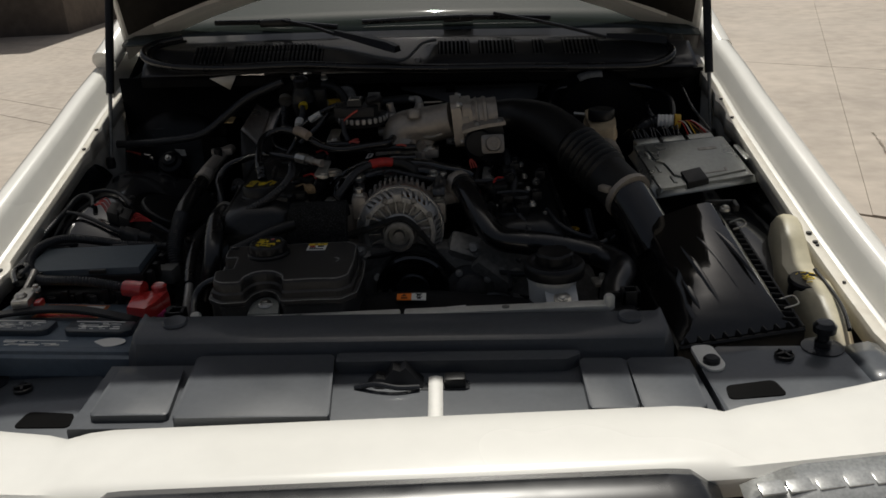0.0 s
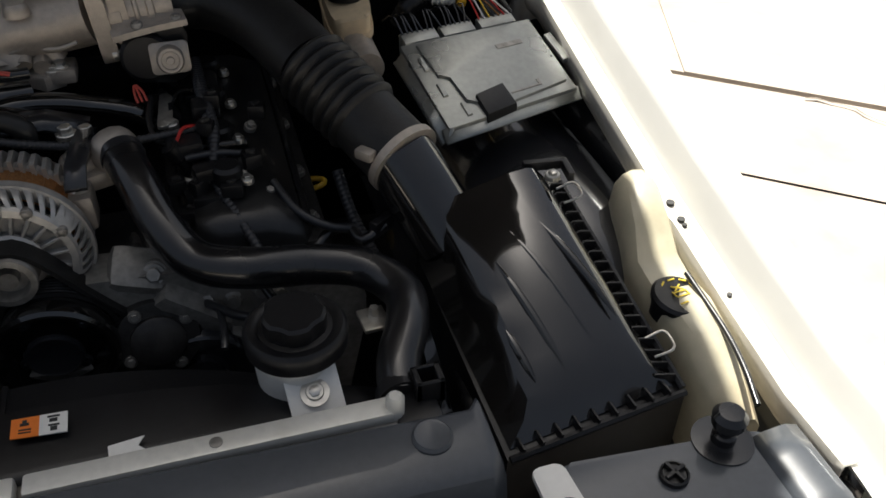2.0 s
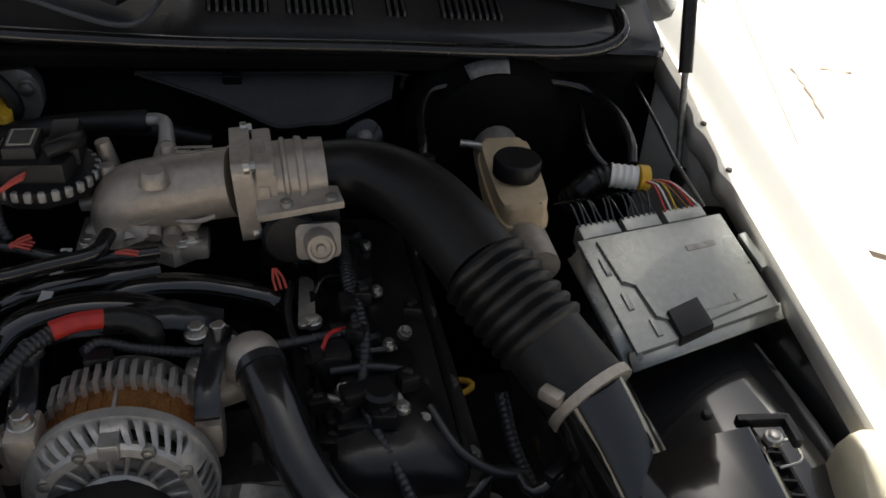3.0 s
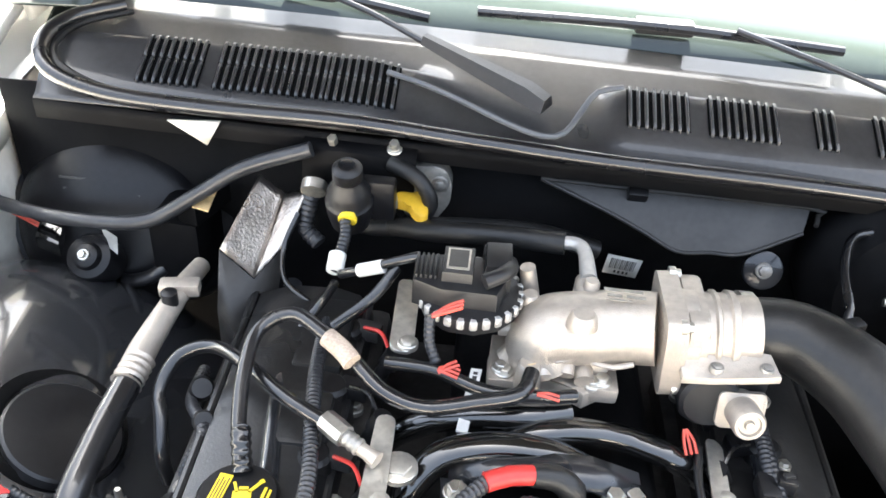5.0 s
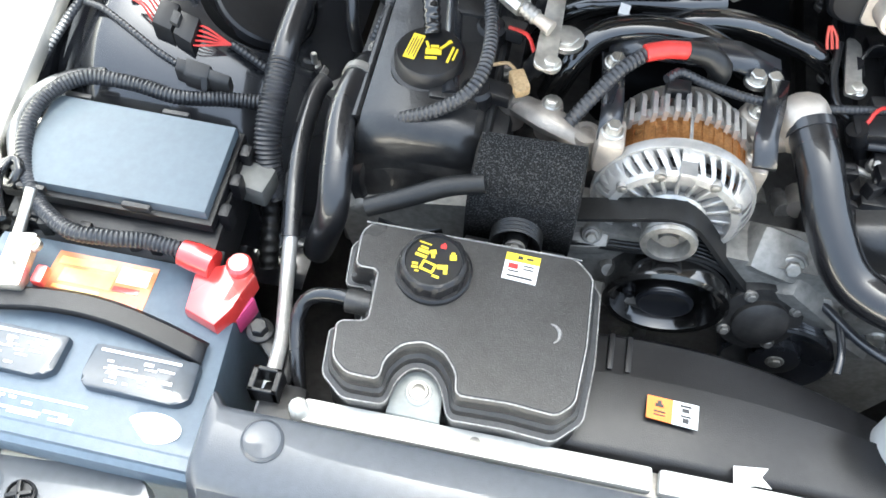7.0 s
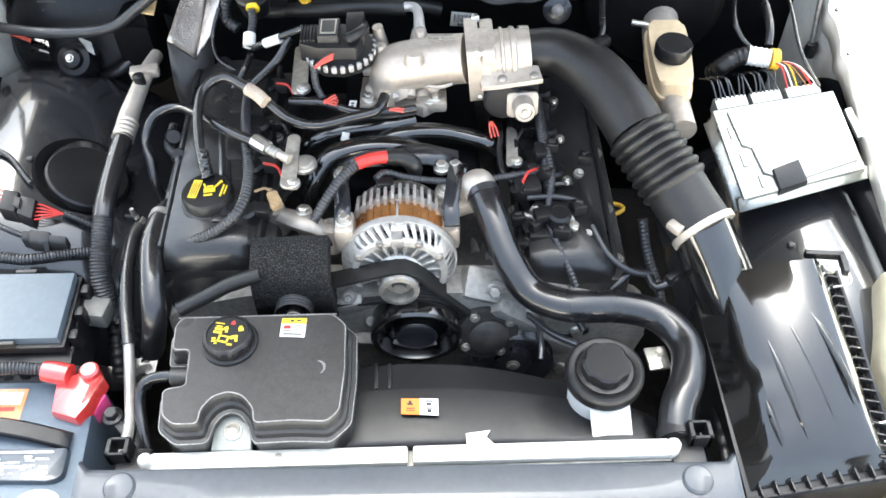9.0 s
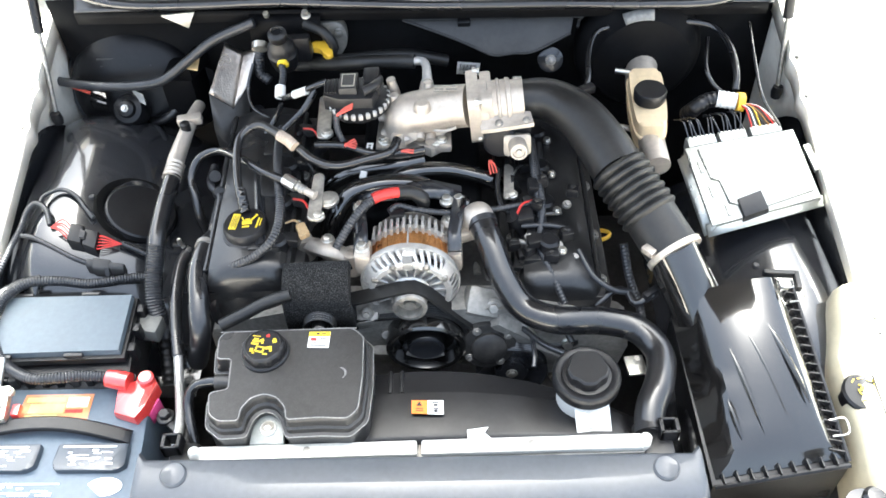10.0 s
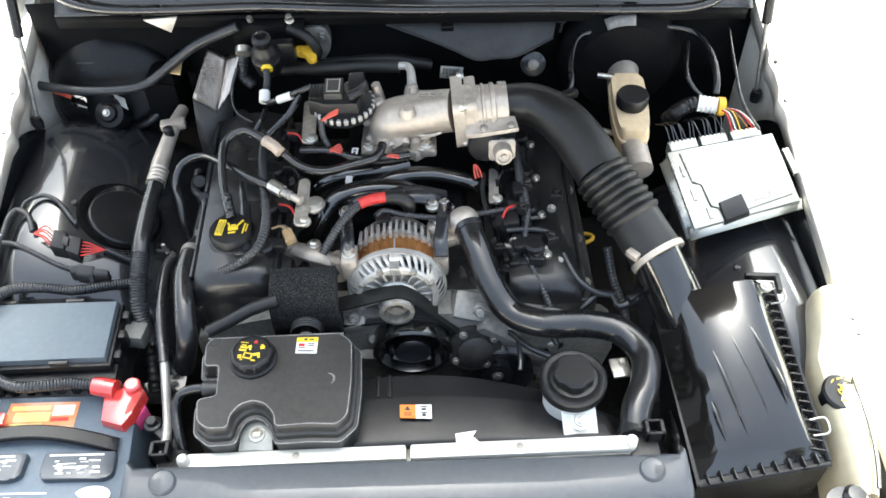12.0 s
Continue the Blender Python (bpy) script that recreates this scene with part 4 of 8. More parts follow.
# degas bottle
TANK_TOP = 0.813
TANK_PLAN = [(-0.296, 1.388), (-0.10, 1.388), (-0.081, 1.370), (-0.079, 1.30), (-0.083, 1.243), (-0.098, 1.228), (-0.140, 1.231), (-0.186, 1.229), (-0.190, 1.250), (-0.204, 1.267), (-0.222, 1.273), (-0.240, 1.267), (-0.252, 1.250), (-0.253, 1.230), (-0.283, 1.230), (-0.299, 1.243), (-0.304, 1.279), (-0.277, 1.284), (-0.280, 1.337), (-0.302, 1.337), (-0.305, 1.375)]
tank = thing("coolant_tank", "dark grey plastic coolant expansion tank with whitened edges", "coolant tank", at=(-0.19, 1.31, 0.70))


def tank_ring(grow, z):
    """The tank's outline, moved outward by grow metres, at height z."""
    n = len(TANK_PLAN)
    pts = []
    for i, p in enumerate(TANK_PLAN):
        a, b = Vector(TANK_PLAN[i - 1]), Vector(TANK_PLAN[(i + 1) % n])
        d = (b - a).normalized()
        pts.append((p[0] - d.y * grow, p[1] + d.x * grow))
    return [Vector((x, y, z)) for x, y in rounded(pts, 0.007, 4)]


bm = B()
loft(bm, [tank_ring(g, z) for g, z in ((0.0085, 0.700), (0.0085, 0.772), (0.0115, 0.774), (0.0115, 0.781), (0.006, 0.783), (0.0055, 0.792), (0.0022, 0.795), (0.0018, 0.806), (0.0, 0.8105), (-0.003, TANK_TOP))], closed=True, caps=True)
part("shell", bm, TANK, tank)
# thin pale beads: worn rims together with the light they catch
for g, z, r in ((-0.0012, 0.8118, 0.0009), (0.0113, 0.7812, 0.0007)):
    bm = B()
    edge = tank_ring(g, z)
    tube(bm, edge + edge[:1], r, 6, 0.004)
    part("worn_lit_edge", bm, WORN_LIT, tank, "whitened moulded edge with its highlight painted in")
c = Vector((-0.2285, 1.345, 0.816))
bm = B()
lathe(bm, [(0.036, -0.004), (0.036, 0.001), (0.034, 0.003), (0.030, 0.003)], Matrix.Translation(c), 36)
lathe(bm, [(0.0305, 0.001), (0.0305, 0.015), (0.028, 0.018), (0.0265, 0.0185), (0.0255, 0.0165), (0.0, 0.0165)], Matrix.Translation(c), 72, wobble=lambda a, r: 1 + (0.04 if math.sin(a * 9) > 0.1 else 0) * (r > 0.0275))
cap = part("pressure_cap", bm, PLASTIC, tank, "black ribbed cap with yellow warning symbols")
for u, v, w, h, rz, mat in ((-30, 22, 30, 9, -12, YELLOW), (-34, 9, 30, 8, -12, YELLOW), (-30, 33, 20, 5, -12, YELLOW), (-6, 24, 15, 12, 20, YELLOW), (-4, 12, 9, 9, 0, YELLOW), (45, 18, 17, 15, 10, YELLOW), (43, 30, 10, 4, 10, YELLOW), (-10, -8, 34, 5, -15, YELLOW), (-14, -30, 34, 6, -15, YELLOW), (-27, -17, 6, 22, -15, YELLOW), (4, -22, 6, 22, -15, YELLOW), (24, -14, 26, 12, 8, YELLOW), (33, -25, 10, 14, 8, YELLOW), (-44, -16, 14, 6, 0, YELLOW), (-43, -26, 16, 6, 0, YELLOW), (-36, -36, 10, 5, 0, YELLOW), (12, -43, 18, 6, -10, YELLOW), (-30, 46, 32, 3, -10, YELLOW), (16, 44, 14, 10, 0, RED), (17, 51, 6, 6, 45, RED)):
    bm = B()
    obox(bm, c + Vector((u / 2700, v / 2700, 0.0168)), (w / 2700, h / 2700, 0.001), rz=rz, bevel=0)
    part("symbol_bar", bm, mat, cap)
f = patch((-0.165, 1.380, TANK_TOP), (-0.1325, 1.379, TANK_TOP), (-0.134, 1.350, TANK_TOP), (-0.166, 1.352, TANK_TOP))
lab = label_on(tank, f, 0, 0, 1, 1, 0.0012, LABEL, text="small warning sticker with a yellow band")
bars_on(lab, f, [(0, 0, 1, 0.30)], 0.0018, YELLOW, "yellow_band")
bars_on(lab, f, [(0.35, 0.08, 0.5, 0.2), (0.6, 0.1, 0.8, 0.18), (0.12, 0.66, 0.45, 0.7), (0.55, 0.4, 0.86, 0.44), (0.55, 0.52, 0.86, 0.56), (0.12, 0.84, 0.88, 0.9)], 0.0022)
bars_on(lab, f, [(0.12, 0.4, 0.4, 0.58)], 0.0022, RED, "red_mark")
bm = B()
lug = [(-0.247, 1.222), (-0.197, 1.221), (-0.199, 1.248), (-0.208, 1.262), (-0.222, 1.267), (-0.236, 1.262), (-0.245, 1.248)]
slab(bm, [Vector((x, y, 0.764 + 0.2 * (y - 1.24))) for x, y in lug], 0.012, 0.002)
part("mounting_lug", bm, LUG_GREY, tank, "pale grey mounting lug")
bm = B()
lathe(bm, [(0.0, 0.002), (0.011, 0.002), (0.012, 0.0), (0.012, -0.002)], Matrix.Translation((-0.221, 1.244, 0.766)), 24)
part("washer", bm, LABEL, tank)
bolt(tank, (-0.221, 1.244, 0.768), 0.0065, 0.005)
bm = B()
tube(bm, [Vector((-0.115 + 0.010 * math.cos(a), 1.304 + 0.010 * math.sin(a), TANK_TOP + 0.0002)) for a in [-1.0 + k * 0.5 for k in range(6)]], [0.0006, 0.0013, 0.0018, 0.0018, 0.0013, 0.0006], 6, 0.003)
part("mould_mark", bm, WORN_LIT, tank)
bm = B()
tube(bm, [(-0.276, 1.312, 0.786), (-0.290, 1.313, 0.786), (-0.304, 1.314, 0.785)], 0.0125, 14, 0.006)
part("inlet_stub", bm, TANK, tank)

hose("tank_hose", [(-0.290, 1.313, 0.786), (-0.318, 1.318, 0.780), (-0.343, 1.318, 0.768), (-0.354, 1.303, 0.750), (-0.346, 1.264, 0.730), (-0.338, 1.236, 0.709)], 0.009, RUBBER, "thin black rubber hose from the coolant tank")

# fan shroud
shroud = thing("fan_shroud", "black plastic fan shroud behind the radiator", "fan shroud", at=(0.003, 1.311, 0.604))
bm = B()
rows = []
for i in range(25):
    x = -0.3 + 0.026 * i
    t = x / 0.3
    rows.append([(x, 1.222, 0.735 - 0.01 * t * t), (x, 1.24, 0.742 - 0.012 * t * t), (x, 1.312 - 0.03 * t * t, 0.742 - 0.028 * t * t), (x, 1.318 - 0.03 * t * t, 0.729 - 0.03 * t * t), (x, 1.36 - 0.05 * t * t, 0.726 - 0.045 * t * t), (x, 1.37 - 0.05 * t * t, 0.712 - 0.05 * t * t), (x, 1.372 - 0.05 * t * t, 0.60)])
loft(bm, rows)
thicken(part("shell", bm, PLASTIC, shroud), 0.003)
for px in (-0.03, -0.012):
    bm = B()
    box(bm, (px - 0.02, 1.32, 0.722), (px - 0.014, 1.36, 0.7315), 0.002)
    part("rib", bm, PLASTIC, shroud)
fs = patch((-0.012, 1.292, 0.751), (0.036, 1.290, 0.751), (0.036, 1.267, 0.749), (-0.012, 1.270, 0.750))
lab = label_on(shroud, fs, 0, 0, 0.5, 1, 0.001, ORANGE, text="orange and white fan warning label")
label_on(shroud, fs, 0.5, 0, 1, 1, 0.001, LABEL)
bars_on(lab, fs, [(0.16, 0.3, 0.32, 0.42), (0.2, 0.15, 0.28, 0.3), (0.14, 0.6, 0.36, 0.66), (0.14, 0.75, 0.36, 0.8), (0.64, 0.12, 0.86, 0.2), (0.68, 0.26, 0.82, 0.42), (0.66, 0.55, 0.86, 0.62), (0.7, 0.66, 0.82, 0.86)], 0.0016)
fs = patch((0.070, 1.241, 0.747), (0.103, 1.245, 0.747), (0.105, 1.224, 0.745), (0.071, 1.222, 0.745))
bm = B()
slab(bm, [fs(0, 0, 0.001), fs(0.95, 0, 0.001), fs(0.75, 0.4, 0.001), fs(1, 0.85, 0.001), fs(0.6, 0.8, 0.001), fs(0, 1, 0.001)], 0.001, 0)
part("torn_label", bm, LABEL, shroud, "torn remains of a pale label")

# water pump pulley, idlers and belt
hub = Vector((0.007, 1.428, 0.702))
front = thing("water_pump_pulley", "black fan hub and water pump pulley", "pulley", at=hub)
m = Matrix.Translation(hub) @ frame_along((0, -1, -0.04))
bm = B()
lathe(bm, [(0.058, -0.045), (0.066, -0.043), (0.066, -0.012), (0.067, 0.002), (0.066, 0.008), (0.062, 0.011), (0.057, 0.009), (0.052, -0.008), (0.047, -0.014), (0.035, -0.015), (0.032, -0.010), (0.031, 0.004), (0.028, 0.008), (0.024, 0.007), (0.021, 0.0), (0.019, -0.022), (0.0, -0.022)], m, 56)
part("wheel", bm, GLOSS, front)
bm = B()
lathe(bm, [(0.0305, 0.0045), (0.0295, 0.0076), (0.0265, 0.009), (0.024, 0.0072)], m, 40)
part("hub_ring", bm, BLACK_METAL, front, "shiny hub ring")
for k in range(4):
    a = 0.6 + k * math.pi / 2
    bolt(front, m @ Vector((0.041 * math.cos(a), 0.041 * math.sin(a), -0.013)), 0.005, 0.006, (0, -1, -0.04), mat=BLACK_METAL)


def pulley(at, r, mat, label, d=(0, -1, 0.12)):
    t = thing("idler_pulley", label, "pulley", "belt pulleys", at=at)
    bm = B()
    grooves = [q for k in range(6) for q in ((r, -0.026 + 0.005 * k), (r - 0.002, -0.0235 + 0.005 * k))]
    lathe(bm, [(r * 0.8, -0.028)] + grooves + [(r, 0.004), (r * 0.95, 0.006), (r * 0.86, 0.002), (r * 0.6, -0.006), (r * 0.48, -0.006), (r * 0.44, 0.004), (r * 0.3, 0.006), (0.0, 0.006)], Matrix.Translation(at) @ frame_along(d), 32)
    part("wheel", bm, mat, t)
    bolt(t, Vector(at) + Vector((0, -0.005, 0.001)), 0.007, 0.006, d, mat=STEEL_DULL)


pulley((0.150, 1.425, 0.622), 0.062, BLACK_METAL, "dark steering pump pulley")
pulley((-0.159, 1.418, 0.772), 0.027, RUBBER_DULL, "small dull idler pulley")
belt = thing("drive_belt", "black ribbed serpentine drive belt", "drive belt", at=(0.000, 1.447, 0.763))


def belt_run(bm, pts, w=0.026, th=0.005):
    path = spline(pts, 0.012)
    rows = []
    for i, p in enumerate(path):
        d = (path[min(i + 1, len(path) - 1)] - path[max(i - 1, 0)]).normalized()
        nrm = d.cross(Vector((0, 1, 0))).normalized() * th / 2
        s = Vector((0, w / 2, 0))
        rows.append([p - s - nrm, p + s - nrm, p + s + nrm, p - s + nrm])
    loft(bm, rows, closed=True, caps=True)


for pts in ([(-0.135, 1.452, 0.793), (-0.10, 1.452, 0.802), (-0.059, 1.452, 0.814), (-0.016, 1.452, 0.827), (0.004, 1.452, 0.822), (0.022, 1.452, 0.803), (0.072, 1.452, 0.738), (0.135, 1.452, 0.668), (0.205, 1.452, 0.598)], [(-0.15, 1.452, 0.742), (-0.09, 1.452, 0.757), (-0.04, 1.452, 0.762), (0.007, 1.452, 0.771), (0.043, 1.452, 0.762), (0.068, 1.452, 0.737), (0.077, 1.452, 0.70)]):
    bm = B()
    belt_run(bm, pts)
    part("belt_run", bm, RUBBER_DULL, belt)
    for k in (-2, -1, 0, 1, 2) if pts[0][2] < 0.76 else ():
        bm = B()
        tube(bm, [Vector(p) + Vector((0, 0.0045 * k, 0.0024)) for p in pts], 0.0014, 6, 0.02)
        part("belt_rib", bm, RUBBER_DULL, belt)


# foam block over the idler
f = patch((-0.212, 1.482, 0.862), (-0.104, 1.484, 0.862), (-0.104, 1.440, 0.842), (-0.214, 1.442, 0.842))
bm = B()
rows = []
for v, h in ((-0.25, -0.03), (-0.05, -0.006), (0.3, 0.0), (0.8, -0.003), (1.08, -0.012), (1.2, -0.03), (1.22, -0.06), (1.2, -0.092)):
    rows.append([f(u, v, h - 0.012 * (abs(u - 0.5) > 0.48)) for u in (0.0, 0.03, 0.2, 0.5, 0.8, 0.97, 1.0)])
loft(bm, rows)
foam = whole("foam_pad", bm, material("foam", (0.006, 0.006, 0.006), 0.85, vary=0.5, scale=120, bump=1.0, bump_scale=900, spec=0.2, dust=((0.16, 0.16, 0.16), 620.0, 0.5)), "black foam pad covering a cable end", "foam pad")
thicken(foam, 0.03, -1)
hose("foam_cable", [(-0.311, 1.415, 0.793), (-0.273, 1.426, 0.806), (-0.236, 1.437, 0.820), (-0.198, 1.444, 0.829)], 0.012, RUBBER_DULL, "thick black wrapped cable beside the foam pad", "cable")

# throttle elbow
E0, E1 = Vector((-0.033, 1.760, 0.923)), Vector((0.096, 1.762, 0.933))
elbow = thing("intake_elbow", "cast alloy intake elbow with moulded marks", "intake elbow", at=(E0 + E1) / 2 - Vector((0, 0, 0.06)))
ax = (E1 - E0).normalized()
bm = B()
tube(bm, [(-0.013, 1.754, 0.880), (-0.020, 1.759, 0.900), (-0.012, 1.762, 0.917), (0.018, 1.765, 0.922), (0.058, 1.768, 0.926), E1 - ax * 0.004], [0.036, 0.036, 0.037, 0.0375, 0.0375, 0.037], 32, 0.005)
part("barrel", bm, ALU, elbow)
bm = B()
base = [(-0.068, 1.788, 0.883), (-0.071, 1.742, 0.880), (-0.044, 1.725, 0.881), (-0.009, 1.731, 0.883), (0.025, 1.716, 0.877), (0.045, 1.734, 0.873), (0.047, 1.789, 0.869), (0.009, 1.808, 0.874)]
slab(bm, [Vector(p) for p in base], 0.018, 0.003)
part("base_flange", bm, ALU, elbow)
for p in ((-0.058, 1.738, 0.883), (0.035, 1.731, 0.878), (0.037, 1.770, 0.875), (-0.009, 1.742, 0.886)):
    bolt(elbow, p, 0.006, 0.007)
for p, q, r in (((0.006, 1.728, 0.890), (0.007, 1.742, 0.898), 0.009), ((-0.018, 1.725, 0.889), (-0.022, 1.743, 0.905), 0.012), ((0.025, 1.726, 0.886), (0.024, 1.749, 0.891), 0.01), ((-0.063, 1.766, 0.913), (-0.040, 1.763, 0.916), 0.009)):
    bm = B()
    tube(bm, [p, Vector(p).lerp(Vector(q), 0.5), q], r, 12, 0.006)
    part("port", bm, ALU, elbow)
m = Matrix.Translation(E1) @ frame_along(ax)
bm = B()
prism(bm, rounded([(-0.046, -0.052), (0.05, -0.048), (0.048, 0.044), (-0.048, 0.044)], 0.016), -0.004, 0.016, 0.003, m=m)
part("throttle_flange", bm, ALU, elbow, "square machined flange")
bm = B()
lathe(bm, [(0.042, 0.012), (0.042, 0.03), (0.038, 0.032), (0.038, 0.045), (0.041, 0.047), (0.041, 0.05), (0.038, 0.052), (0.038, 0.06), (0.041, 0.062), (0.04, 0.068), (0.036, 0.07), (0.036, 0.09)], m, 32)
part("throttle_body", bm, ALU, elbow)
bm = B()
prism(bm, rounded([(-0.04, -0.046), (0.044, -0.042), (0.046, 0.04), (-0.04, 0.038)], 0.014), 0.019, 0.038, 0.004, m=m)
part("throttle_block", bm, ALU, elbow)
bm = B()
obox(bm, m @ Vector((0.046, 0.0, 0.045)), (0.03, 0.014, 0.02), bevel=0.004)
part("position_sensor", bm, PLASTIC, elbow)
for a in (0.8, 2.4, 3.9, 5.5):
    bolt(elbow, m @ Vector((0.056 * math.cos(a), 0.056 * math.sin(a), 0.012)), 0.005, 0.008, ax)
for p, h, r in (((-0.035, 1.778, 0.947), 0.045, 0.009), ((0.025, 1.789, 0.962), 0.035, 0.008), ((-0.031, 1.723, 0.904), 0.05, 0.012), ((0.014, 1.737, 0.961), 0.012, 0.013)):
    bm = B()
    p = Vector(p)
    lathe(bm, [(r * 1.2, -h), (r * 1.1, -h * 0.4), (r, 0.0), (r * 0.8, 0.003), (0, 0.003)], Matrix.Translation(p), 16)
    part("boss", bm, ALU, elbow)
bm = B()
tube(bm, [(-0.040, 1.80, 0.966), (-0.036, 1.80, 0.945), (-0.028, 1.798, 0.900)], [0.008, 0.009, 0.011], 14, 0.006)
part("vacuum_port", bm, ALU, elbow)
bm = B()
tube(bm, [(-0.031, 1.727, 0.905), (-0.029, 1.722, 0.892), (-0.027, 1.716, 0.872)], [0.0075, 0.009, 0.008], 14, 0.005)
part("hose_fitting", bm, FLUID, elbow, "yellowed plastic hose fitting")
for x in (-0.054, 0.044):
    bm = B()
    box(bm, (x - 0.017, 1.722, 0.862), (x + 0.017, 1.762, 0.881), 0.005)
    tube(bm, [(x, 1.752, 0.88), (x * 0.75, 1.755, 0.892), (x * 0.45, 1.758, 0.905)], [0.013, 0.016, 0.02], 10, 0.008)
    part("base_lug", bm, ALU, elbow)
    bolt(elbow, (x, 1.735, 0.881), 0.007, 0.007)
bm = B()
tube(bm, [(0.022, 1.81, 0.95), (0.022, 1.795, 0.945), (0.022, 1.78, 0.935)], [0.011, 0.014, 0.019], 14, 0.006)
part("pipe_boss", bm, ALU, elbow)
for k, (x0, x1) in enumerate(((-0.03, 0.01), (0.03, 0.07))):
    bm = B()
    tube(bm, [(x0, 1.733 + 0.002 * k, 0.905), ((x0 + x1) / 2, 1.729, 0.906), (x1, 1.731, 0.911)], 0.003, 8, 0.01)
    part("cast_seam", bm, ALU, elbow)
strip = thing("label_strip", "white plastic strip with print beside the elbow", "strip", at=(-0.085, 1.70, 0.87))
f = patch((-0.087, 1.743, 0.874), (-0.076, 1.742, 0.874), (-0.086, 1.659, 0.870), (-0.097, 1.660, 0.870))
bm = B()
slab(bm, [f(0, 0), f(1, 0), f(1, 1), f(0, 1)], 0.002, 0)
part("strip", bm, LABEL, strip)
bars_on(strip, f, [(0.3, 0.06, 0.7, 0.1), (0.3, 0.13, 0.7, 0.2), (0.3, 0.24, 0.7, 0.27)], 0.0006)
f = patch((0.034, 1.773, 0.968), (0.076, 1.772, 0.968), (0.075, 1.748, 0.969), (0.034, 1.749, 0.970))
bars_on(elbow, f, [(0, 0.1, 0.9, 0.3), (0.05, 0.5, 0.4, 0.7), (0.5, 0.5, 0.95, 0.7), (0.0, 0.85, 0.6, 0.95)], 0.004, STEEL_DULL, "cast_mark")
bm = B()
prism(bm, rounded([(0.118, 0.858), (0.190, 0.85), (0.198, 0.915), (0.188, 0.932), (0.13, 0.927)], 0.016), 0.0, 0.045, 0.006, m=Matrix.Translation((0, 1.762, 0)) @ Matrix.Rotation(math.pi / 2, 4, "X"))
part("throttle_cover", bm, PLASTIC, elbow, "black plastic cover under the throttle")
bm = B()
lathe(bm, [(0.03, -0.01), (0.03, 0.006), (0.026, 0.01), (0.012, 0.011), (0.0, 0.011)], Matrix.Translation((0.145, 1.715, 0.892)) @ frame_along((0, -1, 0.1)), 28)
part("cover_boss", bm, PLASTIC, elbow)
bm = B()
plate = [(0.108, 1.725, 0.936), (0.14, 1.732, 0.946), (0.196, 1.732, 0.940), (0.200, 1.703, 0.938), (0.165, 1.699, 0.936), (0.135, 1.701, 0.930), (0.112, 1.708, 0.922)]
slab(bm, [Vector(p) for p in plate], 0.008, 0.002)
part("linkage_plate", bm, ALU, elbow)
for p in ((0.188, 1.712, 0.938), (0.142, 1.712, 0.934)):
    bolt(elbow, p, 0.0045, 0.004, mat=STEEL_DULL)
mo = Vector((0.173, 1.690, 0.896))
motor = thing("idle_motor", "small silver idle control motor with a square flange", "electric motor", at=mo)
d = Vector((0.02, -0.8, 0.25)).normalized()
m = Matrix.Translation(mo) @ frame_along(d)
bm = B()
prism(bm, rounded([(-0.023, -0.019), (0.023, -0.019), (0.023, 0.019), (-0.023, 0.019)], 0.006), -0.016, -0.01, 0.002, m=m)
part("flange", bm, ALU, motor)
bm = B()
lathe(bm, [(0.016, -0.012), (0.016, 0.016), (0.014, 0.019), (0.011, 0.019), (0.010, 0.016), (0.005, 0.016), (0.004, 0.02), (0, 0.02)], m, 28)
lathe(bm, [(0.009, -0.045), (0.018, -0.042), (0.018, -0.014), (0.0, -0.013)], m, 24)
part("can", bm, ALU, motor)

# intake duct to the air filter
duct = thing("air_duct", "thick black intake duct with a ribbed bellows", "air duct", at=(0.326, 1.651, 0.808))
d_pts = [(0.171, 1.775, 0.931), (0.230, 1.769, 0.932), (0.279, 1.726, 0.926), (0.312, 1.672, 0.910), (0.332, 1.626, 0.896)]
e_pts = [(0.376, 1.556, 0.861), (0.392, 1.524, 0.848), (0.408, 1.495, 0.836)]
bm = B()
tube(bm, d_pts, [0.033, 0.037, 0.041, 0.043, 0.043], 24, 0.01, flat=1.0)
part("elbow", bm, RUBBER_DULL, duct)
bm = B()
b0, b1 = Vector(d_pts[-1]), Vector(e_pts[0])
blen = (b1 - b0).length
lathe(bm, [(0.0435 + 0.0055 * (0.5 - 0.5 * math.cos(2 * math.pi * 7 * k / 84)) ** 0.6, blen * (k / 84 * 1.1 - 0.05)) for k in range(85)], Matrix.Translation(b0) @ frame_along(b1 - b0), 36)
part("bellows", bm, RUBBER_DULL, duct)
bm = B()
tube(bm, e_pts, [0.043, 0.043, 0.043], 24, 0.01)
part("sleeve", bm, RUBBER_DULL, duct)
ring(duct, e_pts[-1], Vector(e_pts[-1]) - Vector(e_pts[0]), 0.0445, 0.0095, ALU, label="silver worm-drive hose clamp")
bm = B()
p = Vector(e_pts[-1]) + Vector((-0.045, -0.012, 0.02))
obox(bm, p, (0.022, 0.014, 0.012), rz=-50, bevel=0.003)
part("clamp_screw", bm, ALU, duct)
ring(duct, Vector(d_pts[0]) + Vector((0.006, 0, 0)), (1, 0, 0), 0.0375, 0.014, STEEL, label="steel hose clamp")

